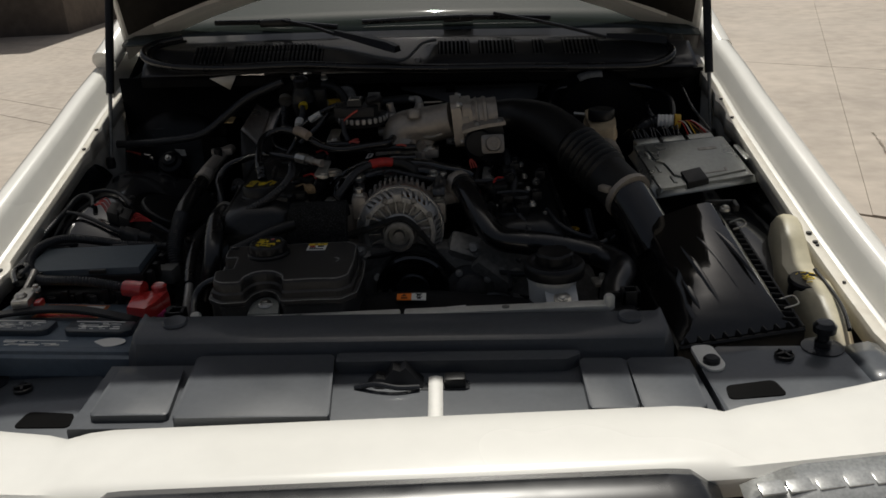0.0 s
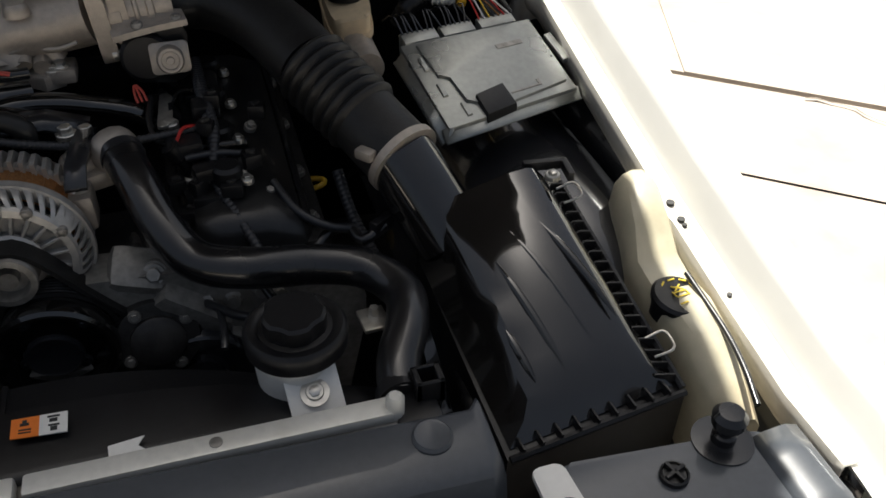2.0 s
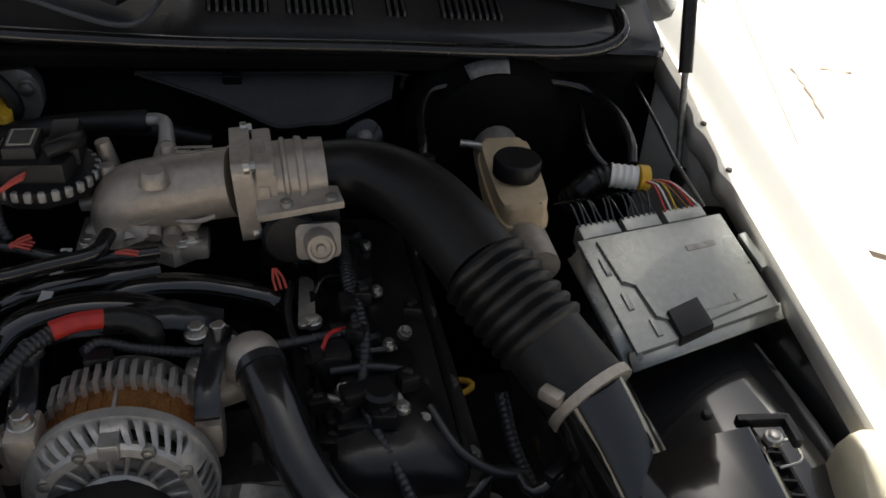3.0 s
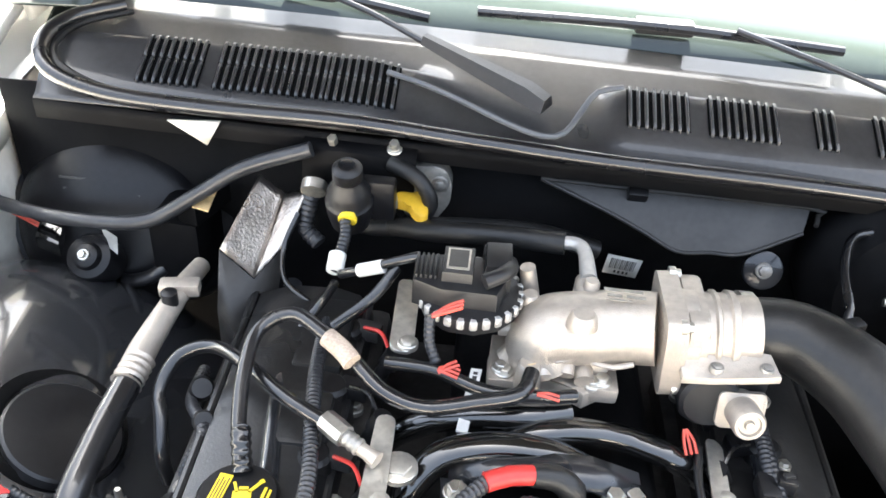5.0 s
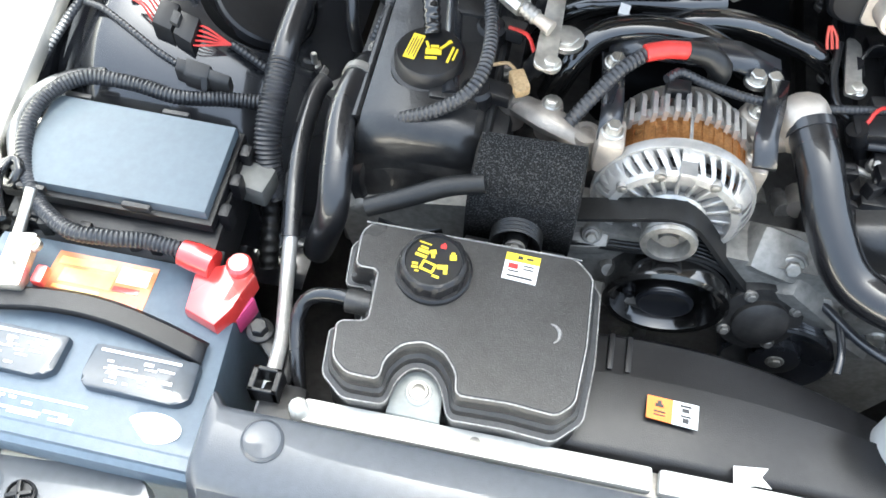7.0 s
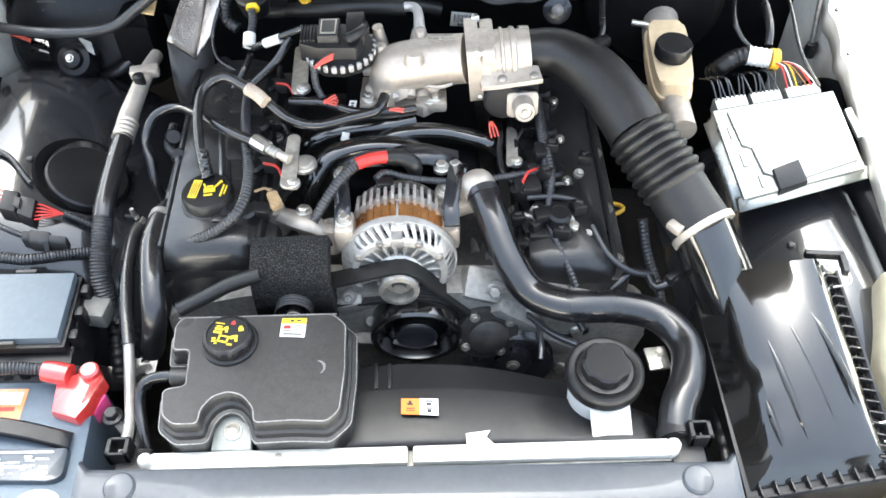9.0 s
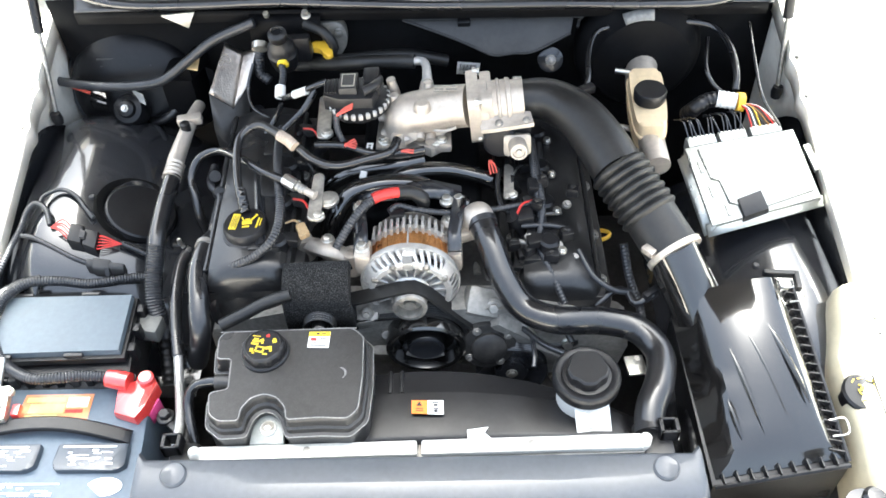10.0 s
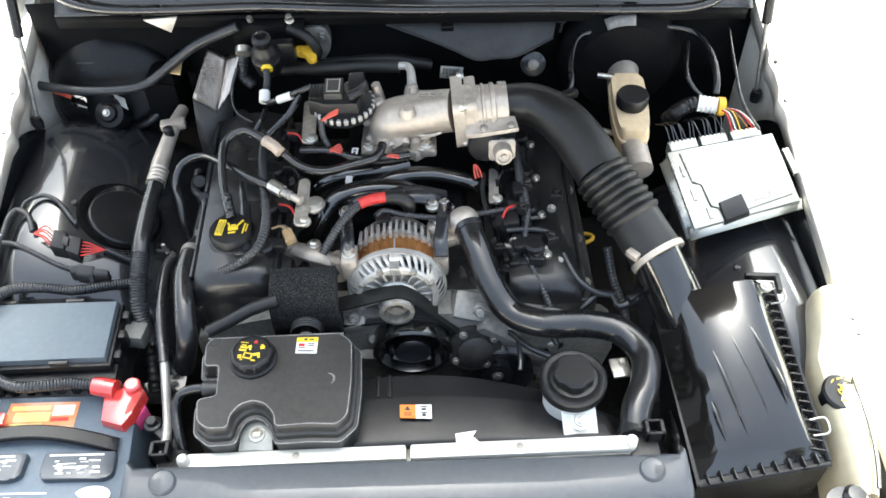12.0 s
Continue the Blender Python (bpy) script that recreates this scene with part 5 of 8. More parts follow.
# air filter housing
TL, TR, FR, FL = Vector((0.428, 1.440, 0.800)), Vector((0.543, 1.438, 0.836)), Vector((0.590, 1.222, 0.728)), Vector((0.458, 1.207, 0.731))
bTL, bTR, bFR, bFL = Vector((0.409, 1.446, 0.735)), Vector((0.586, 1.465, 0.787)), Vector((0.614, 1.198, 0.708)), Vector((0.429, 1.176, 0.696))
air = thing("air_filter_box", "glossy black air filter housing with three ribs", "air filter housing", at=(0.509, 1.308, 0.676))
bm = B()
bm_rows = []
N = 9
for i in range(N):
    t = i / (N - 1)
    a, b, c2, d2 = TL.lerp(FL, t), TR.lerp(FR, t), bTL.lerp(bFL, t), bTR.lerp(bFR, t)
    bow = 0.006 + 0.020 * math.sin(t * math.pi)
    bm_rows.append([c2, c2.lerp(a, 0.5) + Vector((0.004, 0, 0)), a.lerp(c2, 0.10), a.lerp(b, 0.06) + Vector((0, 0, bow * 0.5)), a.lerp(b, 0.35) + Vector((0, 0, bow * 0.9)), a.lerp(b, 0.7) + Vector((0, 0, bow)), a.lerp(b, 0.94) + Vector((0, 0, bow * 0.4)), b.lerp(d2, 0.12) + Vector((0, 0, bow * 0.3)), b.lerp(d2, 0.55), d2])
loft(bm, bm_rows, caps=True)
part("lid", bm, LID, air)
for u0, v0, u1, v1 in ((0.2, 0.45, 0.35, 0.97), (0.45, 0.32, 0.68, 0.97), (0.72, 0.32, 0.93, 0.82), (0.02, 0.75, 0.08, 0.97)):
    bm = B()
    p0, p1 = TL.lerp(FL, v0).lerp(TR.lerp(FR, v0), u0), TL.lerp(FL, v1).lerp(TR.lerp(FR, v1), u1)
    tube(bm, [p0.lerp(p1, q) + Vector((0, 0, 0.004 + 0.020 * math.sin((v0 + (v1 - v0) * q) * math.pi) * 0.95)) for q in (0, 0.25, 0.5, 0.75, 1)], [0.001, 0.004, 0.0045, 0.004, 0.001], 8, 0.02)
    part("rib", bm, LID, air)
bm = B()
slab(bm, [bTL, bTR + Vector((0.012, 0.004, -0.006)), bFR + Vector((0.012, -0.008, -0.006)), bFL + Vector((-0.006, -0.01, -0.004))], 0.12, 0.004)
part("base", bm, PLASTIC, air)
for i in range(19):
    t = (i + 0.5) / 19
    p = bTR.lerp(bFR, t) + Vector((-0.006, 0, 0.004))
    bm = B()
    obox(bm, p, (0.022, 0.0025, 0.012), rz=-14, bevel=0.0006)
    part("rim_tooth", bm, PLASTIC, air)
for i in range(9):
    t = (i + 0.5) / 9
    p = bFL.lerp(bFR, t) + Vector((0, -0.004, 0.0))
    bm = B()
    obox(bm, p, (0.0025, 0.016, 0.016), rz=6, bevel=0.0006)
    part("rim_tooth", bm, PLASTIC, air)
for a, c2 in ((bTR + Vector((0.009, 0.004, 0)), bFR + Vector((0.009, -0.006, 0))), (bFL + Vector((-0.004, -0.012, 0)), bFR + Vector((0.009, -0.012, 0)))):
    bm = B()
    tube(bm, [a, (a + c2) / 2, c2], 0.004, 6, 0.1)
    part("rim_rail", bm, PLASTIC, air)
for t in (0.1, 0.86):
    p = bTR.lerp(bFR, t) + Vector((0.006, 0, 0.01))
    bm = B()
    tube(bm, [p + Vector(q) for q in ((-0.012, 0.012, 0.002), (0.008, 0.012, 0.008), (0.012, 0.0, 0.006), (0.008, -0.012, 0.004), (-0.012, -0.012, -0.002))], 0.0016, 8, 0.004)
    part("wire_clip", bm, STEEL, air)
bm = B()
p = TR + Vector((0.012, 0.0, -0.003))
obox(bm, p + Vector((0.008, 0.012, -0.004)), (0.05, 0.008, 0.012), rz=-6, bevel=0.002)
obox(bm, p + Vector((0.03, -0.004, -0.004)), (0.008, 0.034, 0.012), rz=-6, bevel=0.002)
part("latch_frame", bm, PLASTIC, air)
bolt(air, p + Vector((0.012, -0.006, -0.008)), 0.006, 0.006)
bm = B()
neck0 = Vector(e_pts[-1]) + Vector((-0.004, 0.008, 0.003))
end = Vector((0.452, 1.432, 0.755))
nd = (end - neck0).normalized()
ns = nd.cross(Vector((0, 0, 1))).normalized()
nu = ns.cross(nd).normalized()
rings = []
for k in range(13):
    t = k / 12
    q = min(1.0, t)
    w, h = 0.0405 + 0.002 * q, 0.0405 - 0.008 * q * q
    p = neck0 + (end - neck0) * t
    rings.append([p + ns * (w * math.copysign(abs(math.cos(a)) ** (1 - 0.3 * q), math.cos(a))) + nu * (h * math.copysign(abs(math.sin(a)) ** (1 - 0.3 * q), math.sin(a))) for a in (2 * math.pi * j / 32 for j in range(32))])
loft(bm, rings, closed=True, caps=True)
part("neck", bm, LID, air)
bm = B()
p = Vector((0.374, 1.465, 0.770))
obox(bm, p, (0.03, 0.012, 0.02), rz=35, bevel=0.003)
part("sensor", bm, PLASTIC, air)
hose("breather_hose", [(0.378, 1.465, 0.770), (0.350, 1.455, 0.760), (0.340, 1.478, 0.762), (0.318, 1.485, 0.758), (0.293, 1.468, 0.743), (0.272, 1.463, 0.712)], 0.0075, RUBBER, "thin black breather hose under the duct")

# upper radiator hose
rh = thing("radiator_hose", "bent black upper radiator hose", "radiator hose", at=(0.246, 1.403, 0.737))
r_pts = [(0.107, 1.562, 0.849), (0.119, 1.522, 0.840), (0.137, 1.472, 0.815), (0.166, 1.432, 0.790), (0.217, 1.407, 0.787), (0.288, 1.416, 0.769), (0.342, 1.406, 0.759), (0.372, 1.363, 0.754), (0.362, 1.306, 0.762), (0.343, 1.267, 0.754), (0.336, 1.233, 0.742)]
bm = B()
tube(bm, r_pts, 0.0225, 20, 0.008)
part("tube", bm, RUBBER, rh)
ring(rh, r_pts[-1], (0, -1, 0), 0.0225, 0.014, PLASTIC, label="black spring clamp")
ring(rh, r_pts[0], Vector(r_pts[1]) - Vector(r_pts[0]), 0.0225, 0.01, BLACK_METAL)
bm = B()
p = Vector(r_pts[0])
lathe(bm, [(0.022, -0.03), (0.026, -0.012), (0.0275, 0.0), (0.0255, 0.01), (0.021, 0.0175), (0.013, 0.0225), (0.006, 0.0245), (0, 0.025)], Matrix.Translation(p + Vector((-0.008, 0.014, 0.0))) @ frame_along((-0.4, 0.5, 0.6)), 24)
part("outlet_neck", bm, ALU, rh, "cast alloy coolant outlet")
bm = B()
lathe(bm, [(0.024, -0.03), (0.021, -0.008), (0.019, -0.002), (0.016, 0.0), (0.0, 0.0)], Matrix.Translation(p + Vector((-0.048, 0.012, 0.0))), 24)
obox(bm, p + Vector((-0.035, 0.004, -0.022)), (0.05, 0.04, 0.022), rz=20, bevel=0.009)
part("outlet_flange", bm, ALU, rh)
bolt(rh, p + Vector((-0.05, 0.012, 0.0)), 0.008, 0.008)

# power steering reservoir
pc = Vector((0.250, 1.303, 0.790))
ps = thing("steering_reservoir", "white fluid bottle with a wide black cap", "fluid reservoir", at=pc - Vector((0, 0, 0.09)))
bm = B()
lathe(bm, [(0.05, -0.018), (0.051, -0.006), (0.05, 0.0), (0.046, 0.004), (0.04, 0.004), (0.036, 0.001), (0.03, 0.002), (0.03, 0.004)], Matrix.Translation(pc), 40)
lathe(bm, [(0.031, 0.002), (0.031, 0.018), (0.028, 0.021), (0.0, 0.021)], Matrix.Translation(pc), 40, wobble=lambda a, r: 1 - 0.10 * max(0, math.sin(a * 5)))
part("cap", bm, PLASTIC, ps)
bm = B()
lathe(bm, [(0.032, -0.12), (0.036, -0.1), (0.04, -0.03), (0.045, -0.018), (0.04, -0.012)], Matrix.Translation(pc + Vector((-0.004, -0.002, 0))), 30)
part("bottle", bm, LABEL, ps)
bm = B()
f = patch((0.229, 1.272, 0.763), (0.281, 1.274, 0.762), (0.285, 1.237, 0.727), (0.233, 1.232, 0.729))
slab(bm, [f(0, 0), f(1, 0), f(1, 1), f(0, 1)], 0.004, 0.001)
part("bracket", bm, LABEL, ps, "white metal bracket")
ring(ps, f(0.5, 0.5, 0.002), (0, -0.5, 1), 0.012, 0.002, STEEL, "bracket_ring")
bolt(ps, f(0.5, 0.5, 0.003), 0.006, 0.005, (0, -0.5, 1))


# ---- wheel housings ----
def housing_z(x, y, cx, cy, peak, k, ry):
    """Height of a liner: domed over the wheel, steeper outside its crest."""
    fall = 0.30 * ((cy - y) / ry) ** 4 if y < cy else 0.12 * ((y - cy) / 0.22) ** 4
    out = abs(x) - abs(cx)
    return max(0.6, peak - fall - (k if out < 0 else 5.5) * out * out)


def wheel_housing(cx, cy, peak, k, ry, x0, x1, label):
    t = thing("wheel_housing", label, "wheel housing", "wheel housings", at=(cx, cy, 0.55))
    bm = B()
    rows = []
    for i in range(41):
        y = cy - ry * 0.98 + (ry * 0.98 + 0.2) * i / 40
        rows.append([(x, y, housing_z(x, y, cx, cy, peak, k, ry)) for x in [x0 + (x1 - x0) * j / 44 for j in range(45)]])
    loft(bm, rows)
    part("liner", bm, LINER, t)
    for x, y in ((cx * 0.86, cy + 0.2), (cx * 0.9, cy - 0.1), (cx * 0.72, cy + 0.08)):
        bm = B()
        lathe(bm, [(0.006, -0.002), (0.006, 0.002), (0.004, 0.004), (0, 0.004)], Matrix.Translation((x, y, housing_z(x, y, cx, cy, peak, k, ry))), 12)
        part("push_pin", bm, PLASTIC, t)
    return t


left_housing = wheel_housing(-0.645, 1.79, 0.828, 2.0, 0.39, -0.712, -0.40, "shiny black inner wheel housing with a dark-ringed disc")
wheel_housing(0.62, 1.62, 0.775, 2.0, 0.42, 0.40, 0.699, "shiny black inner wheel housing under the control unit")
# near-black ring with a flat dark disc on the liner's inner slope
c = Vector((-0.507, 1.688, housing_z(-0.507, 1.688, -0.645, 1.79, 0.828, 2.0, 0.39) + 0.002))
n = Vector((0.46, 0.0, 0.87))
bm = B()
lathe(bm, [(0.056, -0.004), (0.058, -0.002), (0.070, 0.0), (0.074, -0.012)], Matrix.Translation(c) @ frame_along(n), 44)
part("dark_ring", bm, VOID, left_housing, "near-black ring round the flat disc")
bm = B()
lathe(bm, [(0.0, 0.005), (0.058, 0.004), (0.061, 0.001), (0.062, -0.01)], Matrix.Translation(c + Vector((0.009, -0.011, 0))) @ frame_along(n), 44)
part("flat_disc", bm, PLASTIC, left_housing, "round flat dark disc")

# ---- battery corner ----
VENT = material("vent_cover_plastic", (0.035, 0.045, 0.058), 0.4, coat=0.4, vary=0.2)
bat = thing("battery", "dark grey car battery with white labels and a carry strap", "battery", at=(-0.532, 1.273, 0.525))
f = patch((-0.679, 1.338, 0.749), (-0.425, 1.348, 0.727), (-0.403, 1.135, 0.747), (-0.695, 1.135, 0.765))
bm = B()
slab(bm, [f(0, 0), f(1, 0), f(1, 1), f(0, 1)], 0.19, 0.006)
part("case", bm, BATTERY, bat)
bm = B()
slab(bm, [f(0, 0.93, 0.002), f(1.0, 0.93, 0.002), f(1.01, 1.03, -0.01), f(0, 1.03, -0.01)], 0.03, 0.004)
part("front_lip", bm, BATTERY, bat)
for u0, u1 in ((0.10, 0.48), (0.57, 0.94)):
    bm = B()
    slab(bm, [f(u, v, 0.011) for u, v in rounded([(u0, 0.52), (u1, 0.52), (u1, 0.70), (u1 - 0.04, 0.74), (u0 + 0.02, 0.74), (u0, 0.70)], 0.02, 2)], 0.013, 0.003)
    vc = part("vent_cover", bm, VENT, bat, "black vent cover with faded white print")
    rn = random.Random(int(u0 * 100))
    rects = [(u0 + 0.03, 0.545, u1 - 0.06, 0.558)]
    for k in range(26):
        u = rn.uniform(u0 + 0.03, u1 - 0.1)
        v = rn.uniform(0.57, 0.70)
        rects.append((u, v, u + rn.uniform(0.015, 0.06), v + rn.choice((0.006, 0.01, 0.016))))
    bars_on(vc, f, rects, 0.0118, LABEL)
rn = random.Random(8)
# yellow print, paled the same way for fading and sky sheen
FADED_SHEEN = material("faded_sheen_yellow", (0.72, 0.52, 0.16), 0.4, vary=0.2, coat=0.3)
lab = label_on(bat, f, 0.26, 0.06, 0.66, 0.36, 0.0012, BATTERY_LABEL, text="red and yellow battery label, paled by fading and painted sky sheen")
bars_on(lab, f, [(0.28, 0.09, 0.5, 0.13), (0.31, 0.15, 0.51, 0.23), (0.3, 0.25, 0.48, 0.27)], 0.0018, FADED_SHEEN, "print_bar")
bars_on(lab, f, [(0.52, 0.09, 0.64, 0.18)], 0.0018, LABEL, "print_bar")
bars_on(lab, f, [(0.28, 0.29, 0.64, 0.34), (0.52, 0.2, 0.62, 0.23)], 0.0018, RED, "print_bar")
bars_on(bat, f, [(0.28, 0.815, 0.62, 0.825)] + [(u, v, u + rn.uniform(0.02, 0.07), v + 0.012) for u, v in [(rn.uniform(0.26, 0.58), rn.choice((0.835, 0.85, 0.87, 0.885, 0.9))) for _ in range(24)]], 0.0012, LABEL, "white_print")
bm = B()
o = f(0.845, 0.845, 0.001)
lathe(bm, [(0.026, 0.0), (0.026, 0.0008), (0, 0.001)], Matrix.Translation(o) @ Matrix.Diagonal((1, 0.55, 1, 1)), 28)
part("oval_label", bm, LABEL, bat, "white oval sticker")
bm = B()
rows = []
for k in range(17):
    t = k / 16
    p = f(-0.02 + 0.96 * t, 0.47 - 0.1 * math.sin(t * math.pi), 0.008 + 0.012 * math.sin(t * math.pi))
    rows.append([p + Vector((0, 0.013, -0.002)), p + Vector((0, 0.009, 0.0015)), p + Vector((0, -0.009, 0.0015)), p + Vector((0, -0.013, -0.002))])
loft(bm, rows)
thicken(part("carry_strap", bm, PLASTIC, bat, "black plastic carry strap"), 0.003)
# terminals
bm = B()
p = Vector((-0.632, 1.281, 0.763))
lathe(bm, [(0.011, -0.005), (0.010, 0.022), (0.006, 0.026), (0, 0.026)], Matrix.Translation(p), 16)
obox(bm, p + Vector((0.0, 0.012, 0.012)), (0.028, 0.06, 0.014), rz=8, bevel=0.004)
tube(bm, [p + Vector((-0.01, 0.035, 0.014)), p + Vector((-0.012, 0.06, 0.02)), p + Vector((-0.012, 0.085, 0.03))], 0.006, 10, 0.01)
part("negative_clamp", bm, STEEL, bat, "bare metal battery clamp")
bolt(bat, p + Vector((0.012, 0.03, 0.019)), 0.005, 0.008, name="clamp_bolt")
bm = B()
obox(bm, p + Vector((0.025, 0.005, 0.004)), (0.012, 0.02, 0.012), bevel=0.003)
part("terminal_ring", bm, RED, bat)
rt = thing("terminal_cover", "bright red plastic battery terminal cover", "terminal cover", at=(-0.438, 1.315, 0.732))
bm = B()
g = [(-0.468, 1.331, 0.757), (-0.423, 1.348, 0.760), (-0.408, 1.337, 0.758), (-0.418, 1.297, 0.755), (-0.430, 1.275, 0.754), (-0.465, 1.287, 0.753)]
slab(bm, g, 0.03, 0.006)
part("body", bm, RED, rt)
bm = B()
tube(bm, [(-0.484, 1.342, 0.763), (-0.470, 1.340, 0.762), (-0.449, 1.336, 0.761)], [0.014, 0.0155, 0.015], 16, 0.006)
part("sleeve", bm, RED, rt)
bm = B()
p = Vector((-0.424, 1.340, 0.764))
lathe(bm, [(0.013, -0.02), (0.013, 0.002), (0.01, 0.005), (0, 0.005)], Matrix.Translation(p), 18)
part("boss", bm, RED, rt)
bm = B()
p = Vector((-0.416, 1.310, 0.716))
obox(bm, p, (0.006, 0.03, 0.03), rz=-20, bevel=0.002)
whole("pink_tab", bm, material("pink_plastic", (0.7, 0.08, 0.25), 0.45), "small pink plastic tab beside the battery", "plastic tab")

# fuse box
fz = 0.788
f = patch((-0.678, 1.492, fz), (-0.472, 1.489, fz), (-0.468, 1.378, fz), (-0.676, 1.378, fz))
fuse = thing("fuse_box", "dark grey flat-topped underbonnet fuse box", "fuse box", at=(-0.557, 1.433, 0.701))
bm = B()
slab(bm, [f(0, 0), f(1, 0), f(1, 1), f(0, 1)], 0.014, 0.003)
part("lid", bm, material("fuse_lid", (0.10, 0.125, 0.145), 0.6, coat=0.0, vary=0.1, bump=0.1, bump_scale=800, dust=((0.16, 0.16, 0.16), 8.0, 0.2)), fuse)
bm = B()
slab(bm, [f(-0.05, -0.03, -0.013), f(1.03, -0.03, -0.013), f(1.03, 1.06, -0.013), f(-0.05, 1.06, -0.013)], 0.012, 0.003)
part("lid_rim", bm, PLASTIC, fuse)
bm = B()
slab(bm, [f(-0.04, -0.02, -0.025), f(1.04, -0.02, -0.025), f(1.05, 1.18, -0.035), f(-0.04, 1.18, -0.035)], 0.07, 0.004)
part("body", bm, PLASTIC, fuse)
for u in (0.12, 0.66):
    for v in (-0.04, 1.05):
        bm = B()
        p = f(u, v, -0.004)
        obox(bm, p, (0.03, 0.006, 0.008), bevel=0.002)
        part("lid_catch", bm, PLASTIC_GREY, fuse)
for k in range(6):
    bm = B()
    p = f(0.08 + 0.17 * k, 1.16, -0.05)
    obox(bm, p, (0.014, 0.012, 0.02), rz=10 * (k % 2), bevel=0.003)
    part("side_clip", bm, PLASTIC, fuse)
for k in range(9):
    bm = B()
    obox(bm, f(0.04 + 0.115 * k, 1.2, -0.045 - 0.006 * (k % 3)), (0.012, 0.010, 0.03), rz=6 * (k % 3), bevel=0.002)
    part("side_rib", bm, PLASTIC_GREY if k % 4 == 1 else PLASTIC, fuse)
for v in (0.15, 0.5, 0.85):
    bm = B()
    obox(bm, f(1.06, v, -0.03), (0.012, 0.016, 0.03), bevel=0.003)
    part("side_latch", bm, PLASTIC, fuse)
bm = B()
slab(bm, [f(-0.06, 1.1, -0.05), f(1.07, 1.1, -0.05), f(1.08, 1.3, -0.062), f(-0.06, 1.3, -0.062)], 0.03, 0.004)
part("base_tray", bm, PLASTIC, fuse)
bm = B()
for k in range(4):
    obox(bm, f(-0.08, 0.25 + 0.15 * k, -0.02), (0.012, 0.008, 0.006), rz=15, bevel=0.001)
part("side_teeth", bm, STEEL_DULL, fuse)
bm = B()
obox(bm, (-0.449, 1.454, 0.741), (0.042, 0.035, 0.03), rz=-10, bevel=0.005)
whole("relay", bm, material("relay_grey", (0.13, 0.13, 0.12), 0.5, vary=0.2), "small grey plastic relay beside the fuse box", "relay")

# ribbed conduits round the fuse box
G = "wiring conduits"
hose("wiring_conduit", [(-0.485, 1.345, 0.763), (-0.519, 1.342, 0.773), (-0.552, 1.332, 0.784), (-0.589, 1.330, 0.788), (-0.630, 1.352, 0.782), (-0.657, 1.379, 0.783), (-0.677, 1.414, 0.789), (-0.684, 1.453, 0.795), (-0.674, 1.487, 0.799), (-0.647, 1.514, 0.797), (-0.602, 1.523, 0.788), (-0.554, 1.524, 0.777), (-0.504, 1.543, 0.764), (-0.471, 1.552, 0.757)], 0.0105, CONDUIT, "black ribbed wiring conduit looping round the fuse box", "conduit", ribs=0.0045, group=G)
hose("wiring_conduit", [(-0.661, 1.376, 0.767), (-0.691, 1.410, 0.772), (-0.712, 1.456, 0.776), (-0.705, 1.493, 0.781), (-0.678, 1.526, 0.779), (-0.645, 1.541, 0.775)], 0.0085, CONDUIT, "black smooth wiring loom beside the fuse box", "conduit", group=G)
hose("battery_cable", [(-0.662, 1.330, 0.786), (-0.678, 1.357, 0.789), (-0.686, 1.381, 0.791), (-0.678, 1.397, 0.793), (-0.665, 1.385, 0.793), (-0.674, 1.374, 0.781), (-0.693, 1.383, 0.775), (-0.708, 1.408, 0.766)], 0.006, RUBBER, "thin black battery ground cable in a loop", "cable")

# wires across the wheel housing
hose("wiring_conduit", [(-0.764, 1.482, 0.702), (-0.739, 1.513, 0.746), (-0.711, 1.543, 0.791), (-0.695, 1.579, 0.811), (-0.682, 1.612, 0.825), (-0.677, 1.645, 0.834), (-0.665, 1.660, 0.837), (-0.644, 1.647, 0.834), (-0.631, 1.617, 0.826)], 0.0065, CONDUIT, "thin black ribbed conduit over the wheel housing", "conduit", ribs=0.005, group=G)
hose("wiring_conduit", [(-0.658, 1.661, 0.837), (-0.655, 1.680, 0.837), (-0.632, 1.696, 0.834), (-0.604, 1.683, 0.831), (-0.578, 1.653, 0.825), (-0.564, 1.638, 0.819)], 0.0048, CONDUIT, "thin black ribbed conduit over the wheel housing", "conduit", ribs=0.005, group=G)
hose("wiring_conduit", [(-0.679, 1.600, 0.821), (-0.657, 1.596, 0.819), (-0.623, 1.581, 0.811), (-0.591, 1.567, 0.800), (-0.565, 1.560, 0.790)], 0.005, CONDUIT, "thin black ribbed conduit over the wheel housing", "conduit", ribs=0.005, group=G)
hose("wiring_conduit", [(-0.516, 1.601, 0.792), (-0.494, 1.597, 0.780), (-0.468, 1.592, 0.764)], 0.006, CONDUIT, "thin black ribbed conduit over the wheel housing", "conduit", ribs=0.005, group=G)
plug = thing("wiring_connector", "black multi-pin connector with red wires on both ends", "connector", "wiring connectors", at=(-0.577, 1.609, 0.804))
f = patch((-0.590, 1.613, 0.838), (-0.547, 1.606, 0.823), (-0.550, 1.574, 0.810), (-0.594, 1.581, 0.825))
bm = B()
slab(bm, [f(0, 0.05), f(0.48, 0.0), f(0.48, 0.9), f(0, 0.95)], 0.024, 0.003)
slab(bm, [f(0.52, 0.1, -0.002), f(1, 0.05, -0.002), f(1, 0.95, -0.002), f(0.52, 0.9, -0.002)], 0.022, 0.003)
part("shell", bm, PLASTIC, plug)
bm = B()
slab(bm, [f(0.42, 0.3, 0.004), f(0.62, 0.3, 0.004), f(0.62, 0.7, 0.004), f(0.42, 0.7, 0.004)], 0.006, 0.001)
